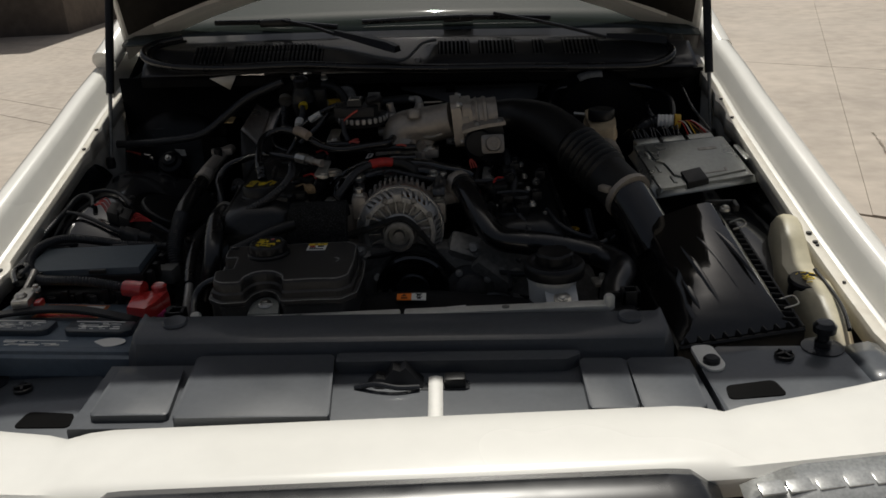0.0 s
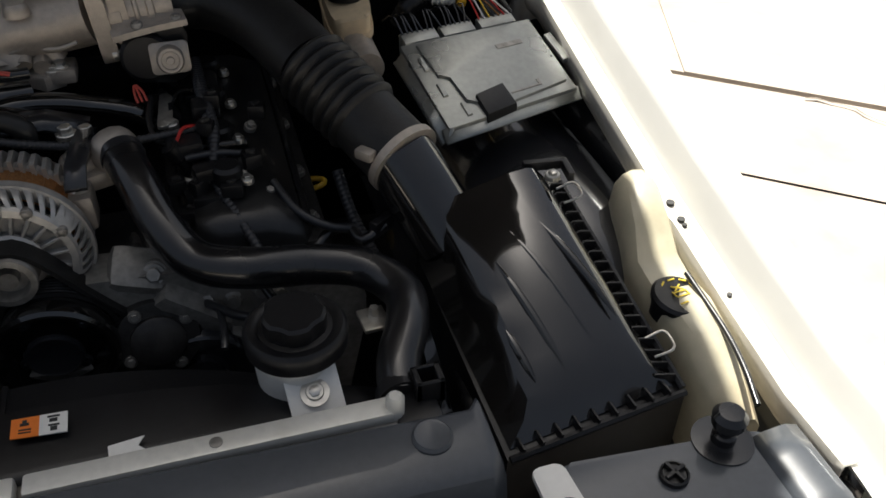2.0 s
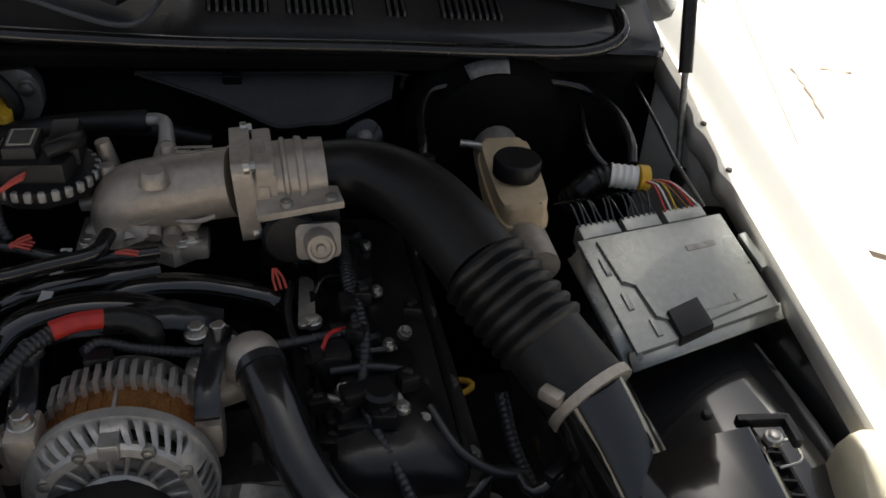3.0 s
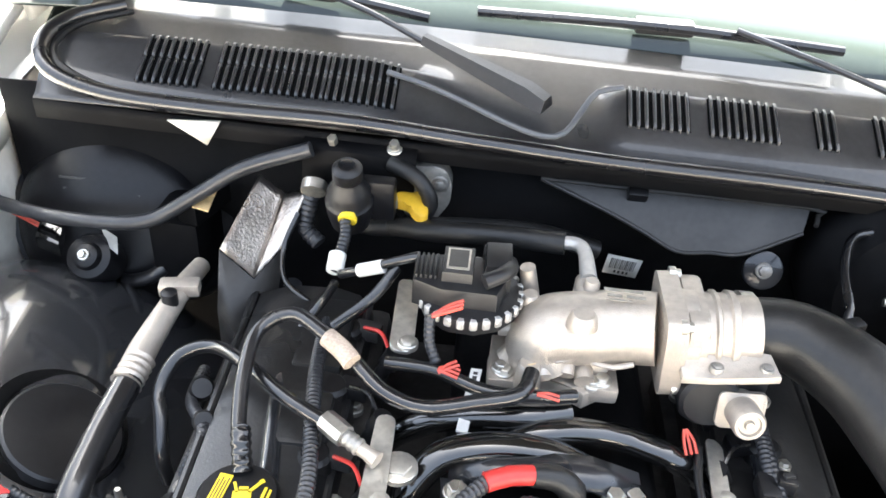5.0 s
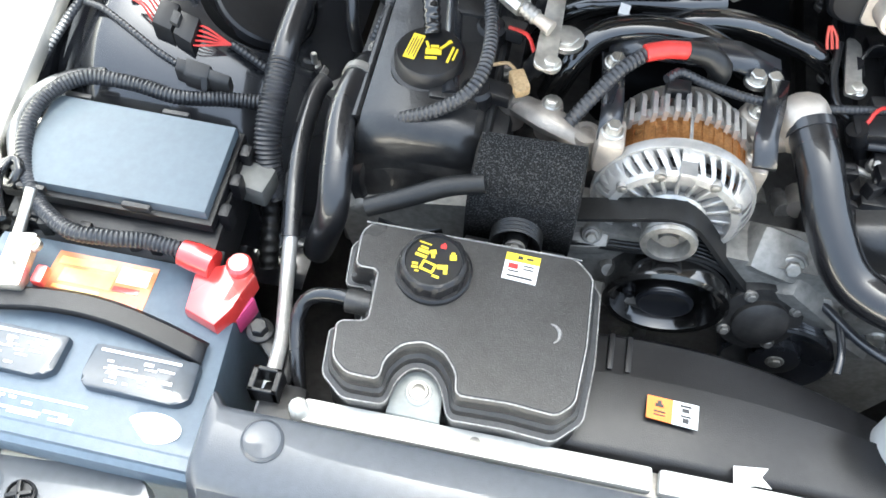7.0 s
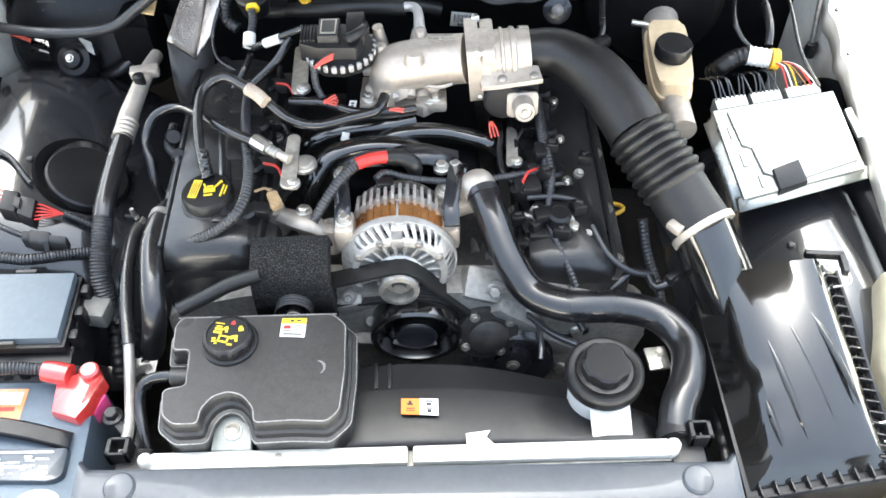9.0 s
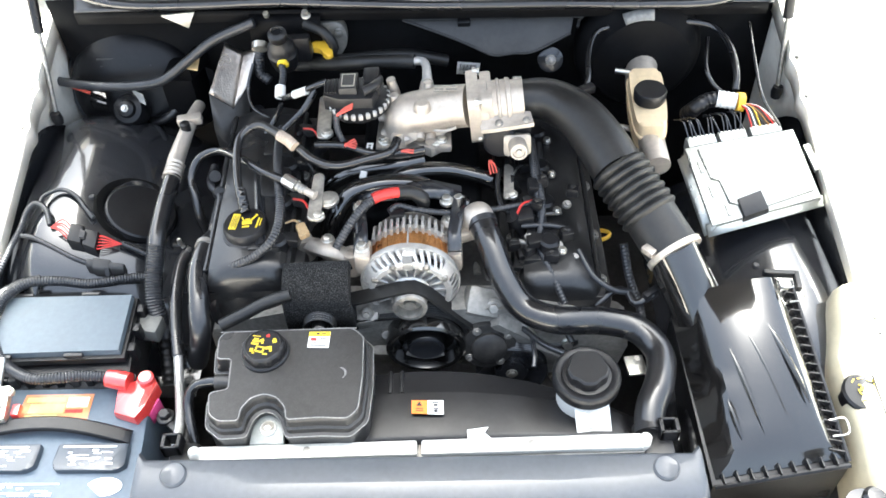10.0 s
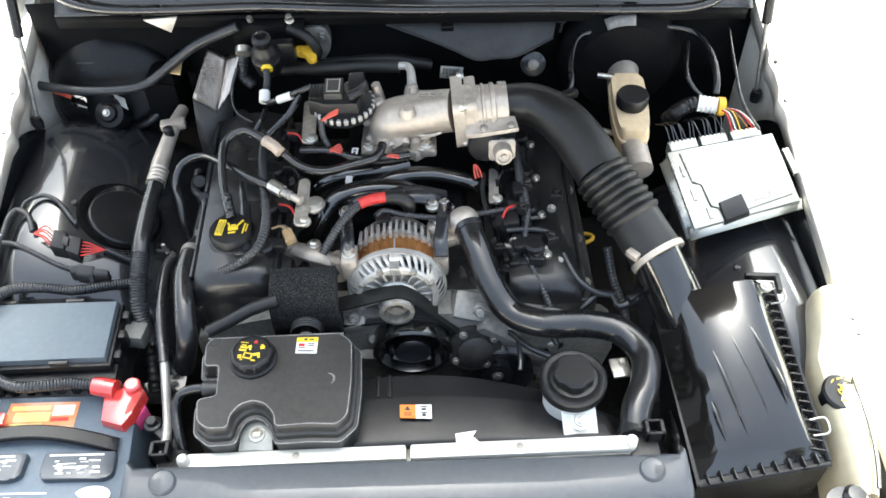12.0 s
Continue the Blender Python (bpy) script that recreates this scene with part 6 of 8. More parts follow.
part("latch", bm, PLASTIC_GREY, plug)
for k in range(5):
    bm = B()
    tube(bm, [f(0.0, 0.15 + 0.17 * k, -0.008), f(-0.25, 0.1 + 0.15 * k + 0.05 * (k % 2), 0.004), (-0.624, 1.606, 0.832)], 0.0012, 6, 0.006)
    part("wire", bm, RED_TAPE, plug)
    bm = B()
    tube(bm, [f(1.0, 0.15 + 0.17 * k, -0.01), f(1.25, 0.2 + 0.15 * k, -0.004), (-0.512, 1.594, 0.797)], 0.0012, 6, 0.006)
    part("wire", bm, RED_TAPE, plug)
plug = thing("wiring_connector", "dark grey plug with clip on the wheel housing", "connector", "wiring connectors", at=(-0.540, 1.566, 0.775))
f = patch((-0.561, 1.561, 0.806), (-0.504, 1.565, 0.786), (-0.505, 1.549, 0.776), (-0.561, 1.544, 0.797))
for u0, u1, w in ((0, 0.2, 0.15), (0.16, 0.62, 0.0), (0.6, 1.0, 0.2)):
    bm = B()
    slab(bm, [f(u0, w), f(u1, w), f(u1, 1 - w), f(u0, 1 - w)], 0.02, 0.004)
    part("shell", bm, PLASTIC_GREY, plug)
bm = B()
slab(bm, [f(0.5, 0.9, 0.002), f(0.62, 0.9, 0.002), f(0.64, 1.7, -0.01), f(0.52, 1.7, -0.01)], 0.006, 0.001)
part("clip", bm, PLASTIC, plug)

# air-conditioning lines
acl = thing("aircon_line", "alloy air-conditioning pipe with a black hose and fittings", "aircon pipe", at=(-0.449, 1.741, 0.750))
bm = B()
tube(bm, [(-0.411, 1.883, 0.863), (-0.417, 1.844, 0.865), (-0.423, 1.800, 0.861), (-0.432, 1.749, 0.850), (-0.434, 1.725, 0.845)], [0.011, 0.012, 0.013, 0.015, 0.015], 16, 0.008)
part("pipe", bm, ALU, acl)
bm = B()
p = Vector((-0.418, 1.830, 0.871))
obox(bm, p, (0.045, 0.02, 0.016), rz=10, bevel=0.004)
part("fitting_block", bm, ALU, acl)
bm = B()
tube(bm, [(-0.431, 1.735, 0.848), (-0.435, 1.704, 0.842)], 0.017, 18, ribs=0.008, depth=0.1)
part("crimp_collar", bm, ALU, acl)
bm = B()
tube(bm, [(-0.433, 1.712, 0.844), (-0.439, 1.651, 0.833), (-0.441, 1.593, 0.823), (-0.442, 1.569, 0.813)], 0.0145, 18, 0.008)
part("hose", bm, RUBBER, acl)
bm = B()
tube(bm, [(-0.443, 1.585, 0.818), (-0.442, 1.541, 0.802), (-0.443, 1.501, 0.775), (-0.439, 1.477, 0.745), (-0.437, 1.469, 0.705)], 0.0155, 18, ribs=0.0045, depth=0.14)
part("conduit", bm, CONDUIT, acl)
bm = B()
lathe(bm, [(0.009, -0.012), (0.009, 0.01), (0.006, 0.012), (0, 0.012)], Matrix.Translation((-0.420, 1.804, 0.874)), 14)
part("valve_cap", bm, PLASTIC, acl)

lp = thing("coolant_pipe", "silver metal pipe with black sleeve beside the tank", "coolant pipe", at=(-0.367, 1.371, 0.670))
bm = B()
tube(bm, [(-0.399, 1.579, 0.782), (-0.406, 1.558, 0.780), (-0.406, 1.502, 0.771), (-0.399, 1.442, 0.756), (-0.391, 1.395, 0.741)], 0.0105, 16, 0.008)
part("sleeve", bm, RUBBER, lp)
bm = B()
tube(bm, [(-0.391, 1.397, 0.741), (-0.382, 1.347, 0.730), (-0.368, 1.284, 0.732), (-0.365, 1.226, 0.731), (-0.366, 1.202, 0.722)], 0.0075, 14, 0.008)
part("pipe", bm, ALU_BRIGHT, lp)
bm = B()
p = Vector((-0.390, 1.287, 0.736))
obox(bm, p + Vector((0.012, -0.012, -0.008)), (0.036, 0.014, 0.014), rz=-45, bevel=0.004)
part("bracket", bm, PLASTIC, lp)
bolt(lp, p, 0.009, 0.012, mat=PLASTIC)
bm = B()
tube(bm, [(-0.361, 1.297, 0.717), (-0.354, 1.240, 0.722), (-0.358, 1.203, 0.712)], 0.007, 12, 0.01)
part("second_pipe", bm, PLASTIC, lp)
hh = thing("heater_hose", "thick shiny black heater hose along the engine", "hose", at=(-0.360, 1.468, 0.781))
hp_pts = [(-0.346, 1.583, 0.814), (-0.352, 1.556, 0.823), (-0.356, 1.505, 0.823), (-0.349, 1.445, 0.808), (-0.347, 1.410, 0.779), (-0.367, 1.404, 0.710)]
bm = B()
tube(bm, hp_pts, 0.0165, 18, 0.008)
part("tube", bm, RUBBER, hh)
ring(hh, hp_pts[1], Vector(hp_pts[2]) - Vector(hp_pts[0]), 0.0165, 0.01, STEEL_DULL, label="dull spring clamp")
hose("wiring_conduit", [(-0.375, 1.763, 0.814), (-0.372, 1.711, 0.820), (-0.342, 1.659, 0.838), (-0.349, 1.631, 0.820), (-0.366, 1.624, 0.778)], 0.008, CONDUIT, "short black ribbed conduit beside the valve cover", "conduit", ribs=0.005, group=G)
for q, r in (((-0.365, 1.724, 0.825), 0.013), ((-0.345, 1.670, 0.837), 0.011)):
    bm = B()
    lathe(bm, [(r, -0.02), (r, 0.006), (r * 0.8, 0.01), (0, 0.01)], Matrix.Translation(q) @ frame_along((0.3, -0.6, 0.7)), 16)
    whole("engine_connector", bm, PLASTIC, "black plastic connector on the engine", "connector", "wiring connectors")
bm = B()
p = Vector((-0.44, 1.69, 0.68))
mount = thing("engine_mount_bracket", "grimy cast engine mount bracket with two studs", "bracket", at=p)
slab(bm, [Vector(q) for q in ((-0.475, 1.735, 0.668), (-0.415, 1.75, 0.668), (-0.385, 1.69, 0.70), (-0.39, 1.62, 0.722), (-0.455, 1.615, 0.722), (-0.478, 1.67, 0.70))], 0.03, 0.006)
part("casting", bm, CASTING, mount)
for q in ((-0.444, 1.728, 0.672), (-0.436, 1.645, 0.722)):
    bm = B()
    lathe(bm, [(0.016, -0.012), (0.016, 0.0), (0.013, 0.003), (0.0, 0.003)], Matrix.Translation(q), 20)
    part("washer", bm, STEEL_DULL, mount)
    bolt(mount, Vector(q) + Vector((0, 0, 0.003)), 0.008, 0.008, mat=STEEL_DULL)
    bm = B()
    lathe(bm, [(0.004, 0.0), (0.004, 0.026), (0.003, 0.028), (0.0, 0.028)], Matrix.Translation(q), 12)
    part("stud", bm, STEEL, mount)

# oil filler and engine hoses
oc = Vector((-0.278, 1.561, 0.865))
oil = thing("oil_cap", "black oil filler cap with yellow oil can symbol", "oil cap", at=oc)
bm = B()
lathe(bm, [(0.04, -0.03), (0.04, -0.012), (0.036, -0.01), (0.036, 0.004), (0.033, 0.008), (0.0, 0.008)], Matrix.Translation(oc), 36)
part("cap", bm, PLASTIC, oil)
for u, v, w, h, rz in ((-0.0165, 0.002, 0.012, 0.034, -8), (0.004, -0.001, 0.016, 0.008, 8), (0.013, 0.008, 0.003, 0.014, -35), (-0.003, 0.006, 0.0025, 0.012, 25), (0.004, 0.006, 0.008, 0.003, 8), (0.003, -0.010, 0.012, 0.003, 8), (0.018, 0.015, 0.004, 0.004, 40), (0.0215, -0.002, 0.0025, 0.022, -8), (0.0262, -0.001, 0.002, 0.016, -8)):
    bm = B()
    obox(bm, oc + Vector((u, v, 0.0086)), (w, h, 0.001), rz=rz, bevel=0)
    part("symbol_bar", bm, YELLOW, oil)
for k in range(4):
    bm = B()
    obox(bm, oc + Vector((-0.0203 + 0.0026 * k, 0.002 - 0.0004 * k, 0.0092)), (0.0009, 0.028 if k % 2 else 0.022, 0.0006), rz=-8, bevel=0)
    part("print_bar", bm, PRINT, oil)
H2 = "engine hoses"
hose("vent_hose", [(-0.282, 1.587, 0.882), (-0.293, 1.627, 0.896), (-0.298, 1.671, 0.914), (-0.294, 1.713, 0.927), (-0.265, 1.727, 0.937), (-0.234, 1.707, 0.938), (-0.199, 1.682, 0.928), (-0.166, 1.657, 0.915), (-0.128, 1.648, 0.909), (-0.081, 1.659, 0.911), (-0.041, 1.674, 0.912), (-0.030, 1.702, 0.915)], [0.008, 0.0085, 0.0085, 0.0085, 0.0085, 0.0085, 0.0085, 0.0085, 0.0085, 0.009, 0.009, 0.009], RUBBER, "black crankcase vent hose curving over the engine", group=H2)
hose("vent_hose_end", [(-0.280, 1.585, 0.873), (-0.285, 1.603, 0.890), (-0.288, 1.615, 0.893)], 0.0115, RUBBER, "ribbed black hose end above the oil cap", ribs=0.008)
hose("vacuum_hose", [(-0.383, 1.653, 0.762), (-0.386, 1.653, 0.800), (-0.391, 1.675, 0.825), (-0.400, 1.705, 0.841), (-0.385, 1.732, 0.863), (-0.349, 1.734, 0.877), (-0.299, 1.689, 0.897), (-0.253, 1.648, 0.903), (-0.207, 1.621, 0.902)], 0.0085, RUBBER, "black fuel hose looping to the fuel rail", group=H2)
bm = B()
fitting = thing("fuel_fitting", "silver and brass fuel line quick connector", "fuel fitting", at=(-0.188, 1.607, 0.89))
tube(bm, [(-0.214, 1.627, 0.903), (-0.203, 1.618, 0.9028), (-0.193, 1.610, 0.9025)], [0.0105, 0.011, 0.0105], 8, 0.004)
part("collar", bm, STEEL, fitting)
bm = B()
tube(bm, [(-0.195, 1.612, 0.9025), (-0.186, 1.605, 0.902), (-0.178, 1.600, 0.901)], 0.0085, 14, 0.004, ribs=0.006)
part("coupling", bm, STEEL_DULL, fitting)
bm = B()
tube(bm, [(-0.180, 1.601, 0.901), (-0.172, 1.596, 0.9005), (-0.162, 1.590, 0.899)], [0.006, 0.0065, 0.008], 14, 0.004)
part("nipple", bm, ALU, fitting, "dull brass-coloured nipple")
bm = B()
tube(bm, [(-0.224, 1.692, 0.943), (-0.209, 1.681, 0.940), (-0.197, 1.670, 0.935)], 0.0095, 14, 0.004)
whole("hose_label", bm, material("tan_tape", (0.36, 0.29, 0.23), 0.6, vary=0.35, scale=120), "tan tape label round the vent hose", "tape")
hose("wiring_conduit", [(-0.344, 1.502, 0.809), (-0.303, 1.493, 0.838), (-0.257, 1.497, 0.861), (-0.226, 1.515, 0.880), (-0.218, 1.563, 0.889), (-0.228, 1.631, 0.888), (-0.239, 1.706, 0.885), (-0.249, 1.810, 0.862)], 0.009, CONDUIT, "black ribbed loom running along the valve cover", "conduit", ribs=0.005, group=G)

# coil and rail brackets
for pts, label in ((((-0.173, 1.837, 0.909), (-0.149, 1.830, 0.913), (-0.146, 1.718, 0.908), (-0.170, 1.721, 0.907)), "bare metal bracket strip"), (((-0.171, 1.655, 0.894), (-0.153, 1.654, 0.894), (-0.151, 1.545, 0.883), (-0.174, 1.548, 0.882)), "bare metal bracket strip"), (((0.152, 1.710, 0.851), (0.167, 1.702, 0.850), (0.163, 1.628, 0.838), (0.145, 1.621, 0.836)), "bare metal bracket strip")):
    bk = thing("rail_bracket", label, "bracket", "rail brackets", at=pts[0])
    bm = B()
    c4 = [Vector(p) for p in pts]
    zt = sum(p.z for p in c4) / 4
    slab(bm, [Vector((x, y, zt)) for x, y in rounded([(p.x, p.y) for p in c4], 0.012, 4)], 0.004, 0.0015)
    part("strip", bm, STEEL, bk)
    q = sum((Vector(p) for p in pts), Vector()) / 4
    bolt(bk, Vector(pts[2]).lerp(Vector(pts[3]), 0.5) + Vector((0.006, 0.012, 0.002)), 0.007, 0.006)
bolt(engine, (-0.145, 1.603, 0.877), 0.012, 0.006, name="ground_bolt")
for p, q in (((-0.307, 1.897, 0.835), (-0.249, 1.523, 0.852)), ((0.214, 1.771, 0.827), (0.204, 1.535, 0.794))):
    bm = B()
    tube(bm, [p, ((Vector(p) + Vector(q)) / 2 + Vector((0, 0, 0.01)))[:], q], 0.011, 12, 0.02)
    whole("fuel_rail", bm, BLACK_METAL, "black fuel rail along the valve cover", "fuel rail", "fuel rails")

# egr valve and module
mod = thing("pressure_sensor_module", "black sensor module with square label on a finned valve", "sensor module", at=(-0.113, 1.801, 0.946))
c = Vector((-0.096, 1.778, 0.951))
bm = B()
lathe(bm, [(0.0, -0.02), (0.05, -0.02), (0.052, -0.012), (0.052, -0.002), (0.046, 0.0), (0.0, 0.002)], Matrix.Translation(c), 40, wobble=lambda a, r: 1 + (0.03 if math.sin(a * 12) > 0 else 0) * (r > 0.047))
part("valve_body", bm, PLASTIC, mod)
for k in range(26):
    bm = B()
    box(bm, (0.044, -0.0038, -0.012), (0.055, 0.0038, -0.001), 0.0015, 1, Matrix.Translation(c) @ Matrix.Rotation(2 * math.pi * k / 26, 4, "Z"))
    part("ring_tooth", bm, ALU_BRIGHT, mod)
f = patch((-0.153, 1.801, 0.973), (-0.057, 1.803, 0.972), (-0.060, 1.741, 0.972), (-0.152, 1.744, 0.972))
bm = B()
slab(bm, [f(0, 0.1), f(0.3, 0.0), f(0.95, 0.0), f(1, 0.5), f(0.9, 1.0), f(0.3, 1.0), f(0, 0.8)], 0.03, 0.005)
part("body", bm, PLASTIC, mod)
bm = B()
slab(bm, [f(0.3, 0.05, 0.012), f(0.62, 0.05, 0.012), f(0.62, 0.8, 0.012), f(0.3, 0.8, 0.012)], 0.014, 0.003)
part("sensor_top", bm, PLASTIC_GREY, mod)
label_on(mod, f, 0.34, 0.14, 0.58, 0.70, 0.0132, STEEL, "label_frame")
label_on(mod, f, 0.36, 0.19, 0.56, 0.65, 0.0138, PLASTIC_GREY, "label_plate")
bm = B()
slab(bm, [f(0.7, -0.2, 0.008), f(0.98, -0.25, 0.008), f(0.98, 0.1, 0.008), f(0.7, 0.1, 0.008)], 0.03, 0.004)
part("plug", bm, PLASTIC, mod)
bm = B()
slab(bm, [f(0.72, 0.0, 0.020), f(1.0, -0.02, 0.020), f(1.02, 0.6, 0.016), f(0.74, 0.62, 0.016)], 0.03, 0.005)
part("coil_block", bm, PLASTIC, mod)
for k in range(5):
    bm = B()
    slab(bm, [f(0.02 + 0.05 * k, 0.12, 0.004), f(0.045 + 0.05 * k, 0.12, 0.004), f(0.045 + 0.05 * k, 0.75, 0.004), f(0.02 + 0.05 * k, 0.75, 0.004)], 0.005, 0.001)
    part("body_rib", bm, PLASTIC, mod)
bm = B()
tube(bm, [f(0.75, 0.95, 0.012), f(0.9, 0.8, 0.014), f(1.0, 0.5, 0.01), f(0.98, 0.2, 0.004)], 0.008, 10, 0.006)
part("elbow_plug", bm, PLASTIC, mod)


def red_fan(a, b, n=3, spread=0.005, sag=0.0015):
    """A few red wires spreading from a conduit into a plug."""
    t = thing("red_wire_loom", "thin red wires between a conduit and its plug", "wire", "red wires", at=a)
    a, b = Vector(a), Vector(b)
    side = (b - a).cross(Vector((0, 0, 1))).normalized()
    for k in range(n):
        o = side * spread * (k - (n - 1) / 2)
        bm = B()
        tube(bm, [a + o * 0.25, a.lerp(b, 0.5) + o + Vector((0, 0, sag)), b + o * 1.1], 0.0016, 6, 0.004)
        part("wire", bm, RED_WIRE, t)


red_fan((-0.130, 1.728, 0.950), (-0.101, 1.727, 0.969))
hose("wiring_conduit", [(-0.132, 1.730, 0.950), (-0.130, 1.716, 0.928), (-0.122, 1.705, 0.912)], 0.0065, CONDUIT, "short black ribbed conduit", "conduit", ribs=0.005, group=G)
red_fan((-0.119, 1.697, 0.912), (-0.099, 1.693, 0.911))
red_fan((-0.119, 1.693, 0.911), (-0.101, 1.703, 0.916), 2)
red_fan((-0.024, 1.684, 0.904), (-0.003, 1.683, 0.902), 2)
red_fan((0.126, 1.698, 0.863), (0.132, 1.678, 0.850))
hose("injector_harness", [(-0.171, 1.706, 0.905), (-0.122, 1.701, 0.906), (-0.073, 1.687, 0.899), (-0.015, 1.688, 0.898), (0.014, 1.696, 0.895)], 0.008, RUBBER, "black injector harness under the elbow", "cable")
# alternator cable
hose("alternator_cable", [(-0.129, 1.515, 0.853), (-0.112, 1.535, 0.871), (-0.089, 1.561, 0.889), (-0.065, 1.586, 0.893)], 0.009, CONDUIT, "ribbed black alternator cable", "cable", ribs=0.005)
hose("red_cable_end", [(-0.068, 1.582, 0.895), (-0.047, 1.591, 0.896), (-0.024, 1.598, 0.892)], 0.0105, RED_TAPE, "red heat-shrink sleeve on the alternator cable", "cable sleeve")
hose("rubber_boot", [(-0.028, 1.597, 0.892), (-0.006, 1.602, 0.886), (0.010, 1.599, 0.874), (0.011, 1.599, 0.858)], [0.012, 0.014, 0.015, 0.012], RUBBER_DULL, "grey-black rubber boot on the alternator terminal", "rubber boot")
hose("wiring_conduit", [(-0.043, 1.566, 0.881), (-0.029, 1.578, 0.881), (0.003, 1.575, 0.873), (0.058, 1.579, 0.859), (0.126, 1.595, 0.847), (0.214, 1.616, 0.842)], 0.006, CONDUIT, "thin black loom from the alternator across the engine", "conduit", ribs=0.005, group=G)
bm = B()
obox(bm, (-0.030, 1.563, 0.874), (0.024, 0.016, 0.014), bevel=0.003)
whole("alternator_plug", bm, PLASTIC, "black plug on top of the alternator", "connector", "wiring connectors")
for p in ((-0.184, 1.548, 0.862),):
    bm = B()
    obox(bm, p, (0.016, 0.026, 0.014), rz=25, bevel=0.003)
    obox(bm, Vector(p) + Vector((0.002, -0.014, 0.004)), (0.012, 0.01, 0.01), rz=30, bevel=0.002)
    tube(bm, [Vector(p) + Vector((-0.004, 0.012, 0)), Vector(p) + Vector((-0.014, 0.02, 0.004)), Vector(p) + Vector((-0.03, 0.018, 0.0))], 0.002, 6, 0.005)
    whole("tan_connector", bm, material("tan_plastic", (0.3, 0.21, 0.11), 0.5, vary=0.4, scale=80), "small tan plastic connector", "connector", "wiring connectors")
p = Vector((-0.148, 1.535, 0.818))
tens = thing("mount_arm", "cast alloy alternator mount arm with bosses", "bracket", at=p)
bm = B()
tube(bm, [p + Vector((-0.04, 0.03, -0.004)), p + Vector((0.0, 0.006, 0.004)), p + Vector((0.045, -0.012, 0.0))], [0.014, 0.018, 0.013], 10, 0.01, flat=0.8)
part("arm", bm, ALU, tens)
for dx, dy, dz, r in ((-0.042, 0.03, 0.006, 0.015), (0.0, 0.018, 0.012, 0.013), (0.04, -0.008, 0.008, 0.016), (0.02, -0.03, -0.006, 0.012)):
    bm = B()
    lathe(bm, [(r * 1.1, -0.04), (r, -0.004), (r * 0.9, 0.004), (r * 0.5, 0.005), (r * 0.45, 0.0), (0, 0.0)], Matrix.Translation(p + Vector((dx, dy, dz))), 18)
    part("boss", bm, ALU, tens)
bolt(tens, p + Vector((0.0, 0.018, 0.017)), 0.007, 0.007)
# dipstick
hose("dipstick", [(0.300, 1.650, 0.716), (0.303, 1.638, 0.718), (0.322, 1.634, 0.718), (0.338, 1.643, 0.718), (0.337, 1.653, 0.718), (0.318, 1.658, 0.718), (0.301, 1.654, 0.716)], 0.0045, YELLOW_PLASTIC, "yellow looped dipstick handle", "dipstick")
hose("dipstick_tube", [(0.321, 1.655, 0.716), (0.322, 1.672, 0.715), (0.325, 1.70, 0.70), (0.33, 1.72, 0.60)], 0.004, BLACK_METAL, "thin dark dipstick tube", "tube")



# ---- right-hand side ----
A, Bc, C, D = Vector((0.457, 1.694, 0.877)), Vector((0.651, 1.733, 0.877)), Vector((0.677, 1.613, 0.829)), Vector((0.484, 1.559, 0.826))
f = patch(A, Bc, C, D)
ecu = thing("engine_control_unit", "silver metal engine control unit with a black clip", "control unit", at=f(0.5, 0.5, -0.04))
bm = B()
slab(bm, [f(0, 0), f(1, 0), f(1, 1), f(0, 1)], 0.012, 0.003)
part("case", bm, ECU_METAL, ecu)
bm = B()
slab(bm, [f(-0.02, 0.0, -0.013), f(1.0, 0.0, -0.013), f(1.0, 0.97, -0.013), f(-0.02, 0.98, -0.013)], 0.008, 0.003)
part("base_tray", bm, PLASTIC, ecu)
bm = B()
loft(bm, [[f(u, v, h) for u, h in ((0.03, -0.002), (-0.035, -0.016), (-0.06, -0.018))] for v in (0.04, 0.35, 0.7, 1.02)])
thicken(part("side_flange", bm, ECU_METAL, ecu, "sloping silver side flange"), 0.002)
bm = B()
loft(bm, [[f(u, v, h) for v, h in ((0.96, -0.004), (1.03, -0.012), (1.07, -0.012))] for u in (-0.04, 0.3, 0.7, 1.02)])
thicken(part("front_flange", bm, ECU_METAL, ecu), 0.002)
bm = B()
slab(bm, [f(0.1, 0.06, 0.004), f(0.96, 0.04, 0.004), f(0.95, 0.9, 0.004), f(0.3, 0.97, 0.004), f(0.28, 0.84, 0.004), f(0.2, 0.8, 0.004), f(0.2, 0.5, 0.004), f(0.12, 0.46, 0.004)], 0.006, 0.002)
part("raised_top", bm, ECU_METAL, ecu)
bars_on(ecu, f, [(0.62, 0.28, 0.82, 0.335)], 0.005, STEEL_DULL, "slot")
bars_on(ecu, f, [(0.52, 0.86, 0.76, 0.875), (0.74, 0.80, 0.76, 0.875)], 0.005, STEEL_DULL, "slot")
for u, v in ((0.06, 0.3), (0.08, 0.62), (0.16, 0.88), (0.94, 0.5), (0.93, 0.22)):
    bm = B()
    slab(bm, [f(u, v - 0.09, 0.003), f(u + 0.035, v - 0.09, 0.003), f(u + 0.035, v + 0.06, 0.003), f(u, v + 0.06, 0.003)], 0.006, 0.002)
    part("lug", bm, ECU_METAL, ecu)
bm = B()
slab(bm, [f(0.27, 0.8, 0.010), f(0.49, 0.76, 0.010), f(0.51, 1.0, 0.006), f(0.28, 1.02, 0.006)], 0.014, 0.003)
part("clip", bm, PLASTIC, ecu, "black plastic clip")
bm = B()
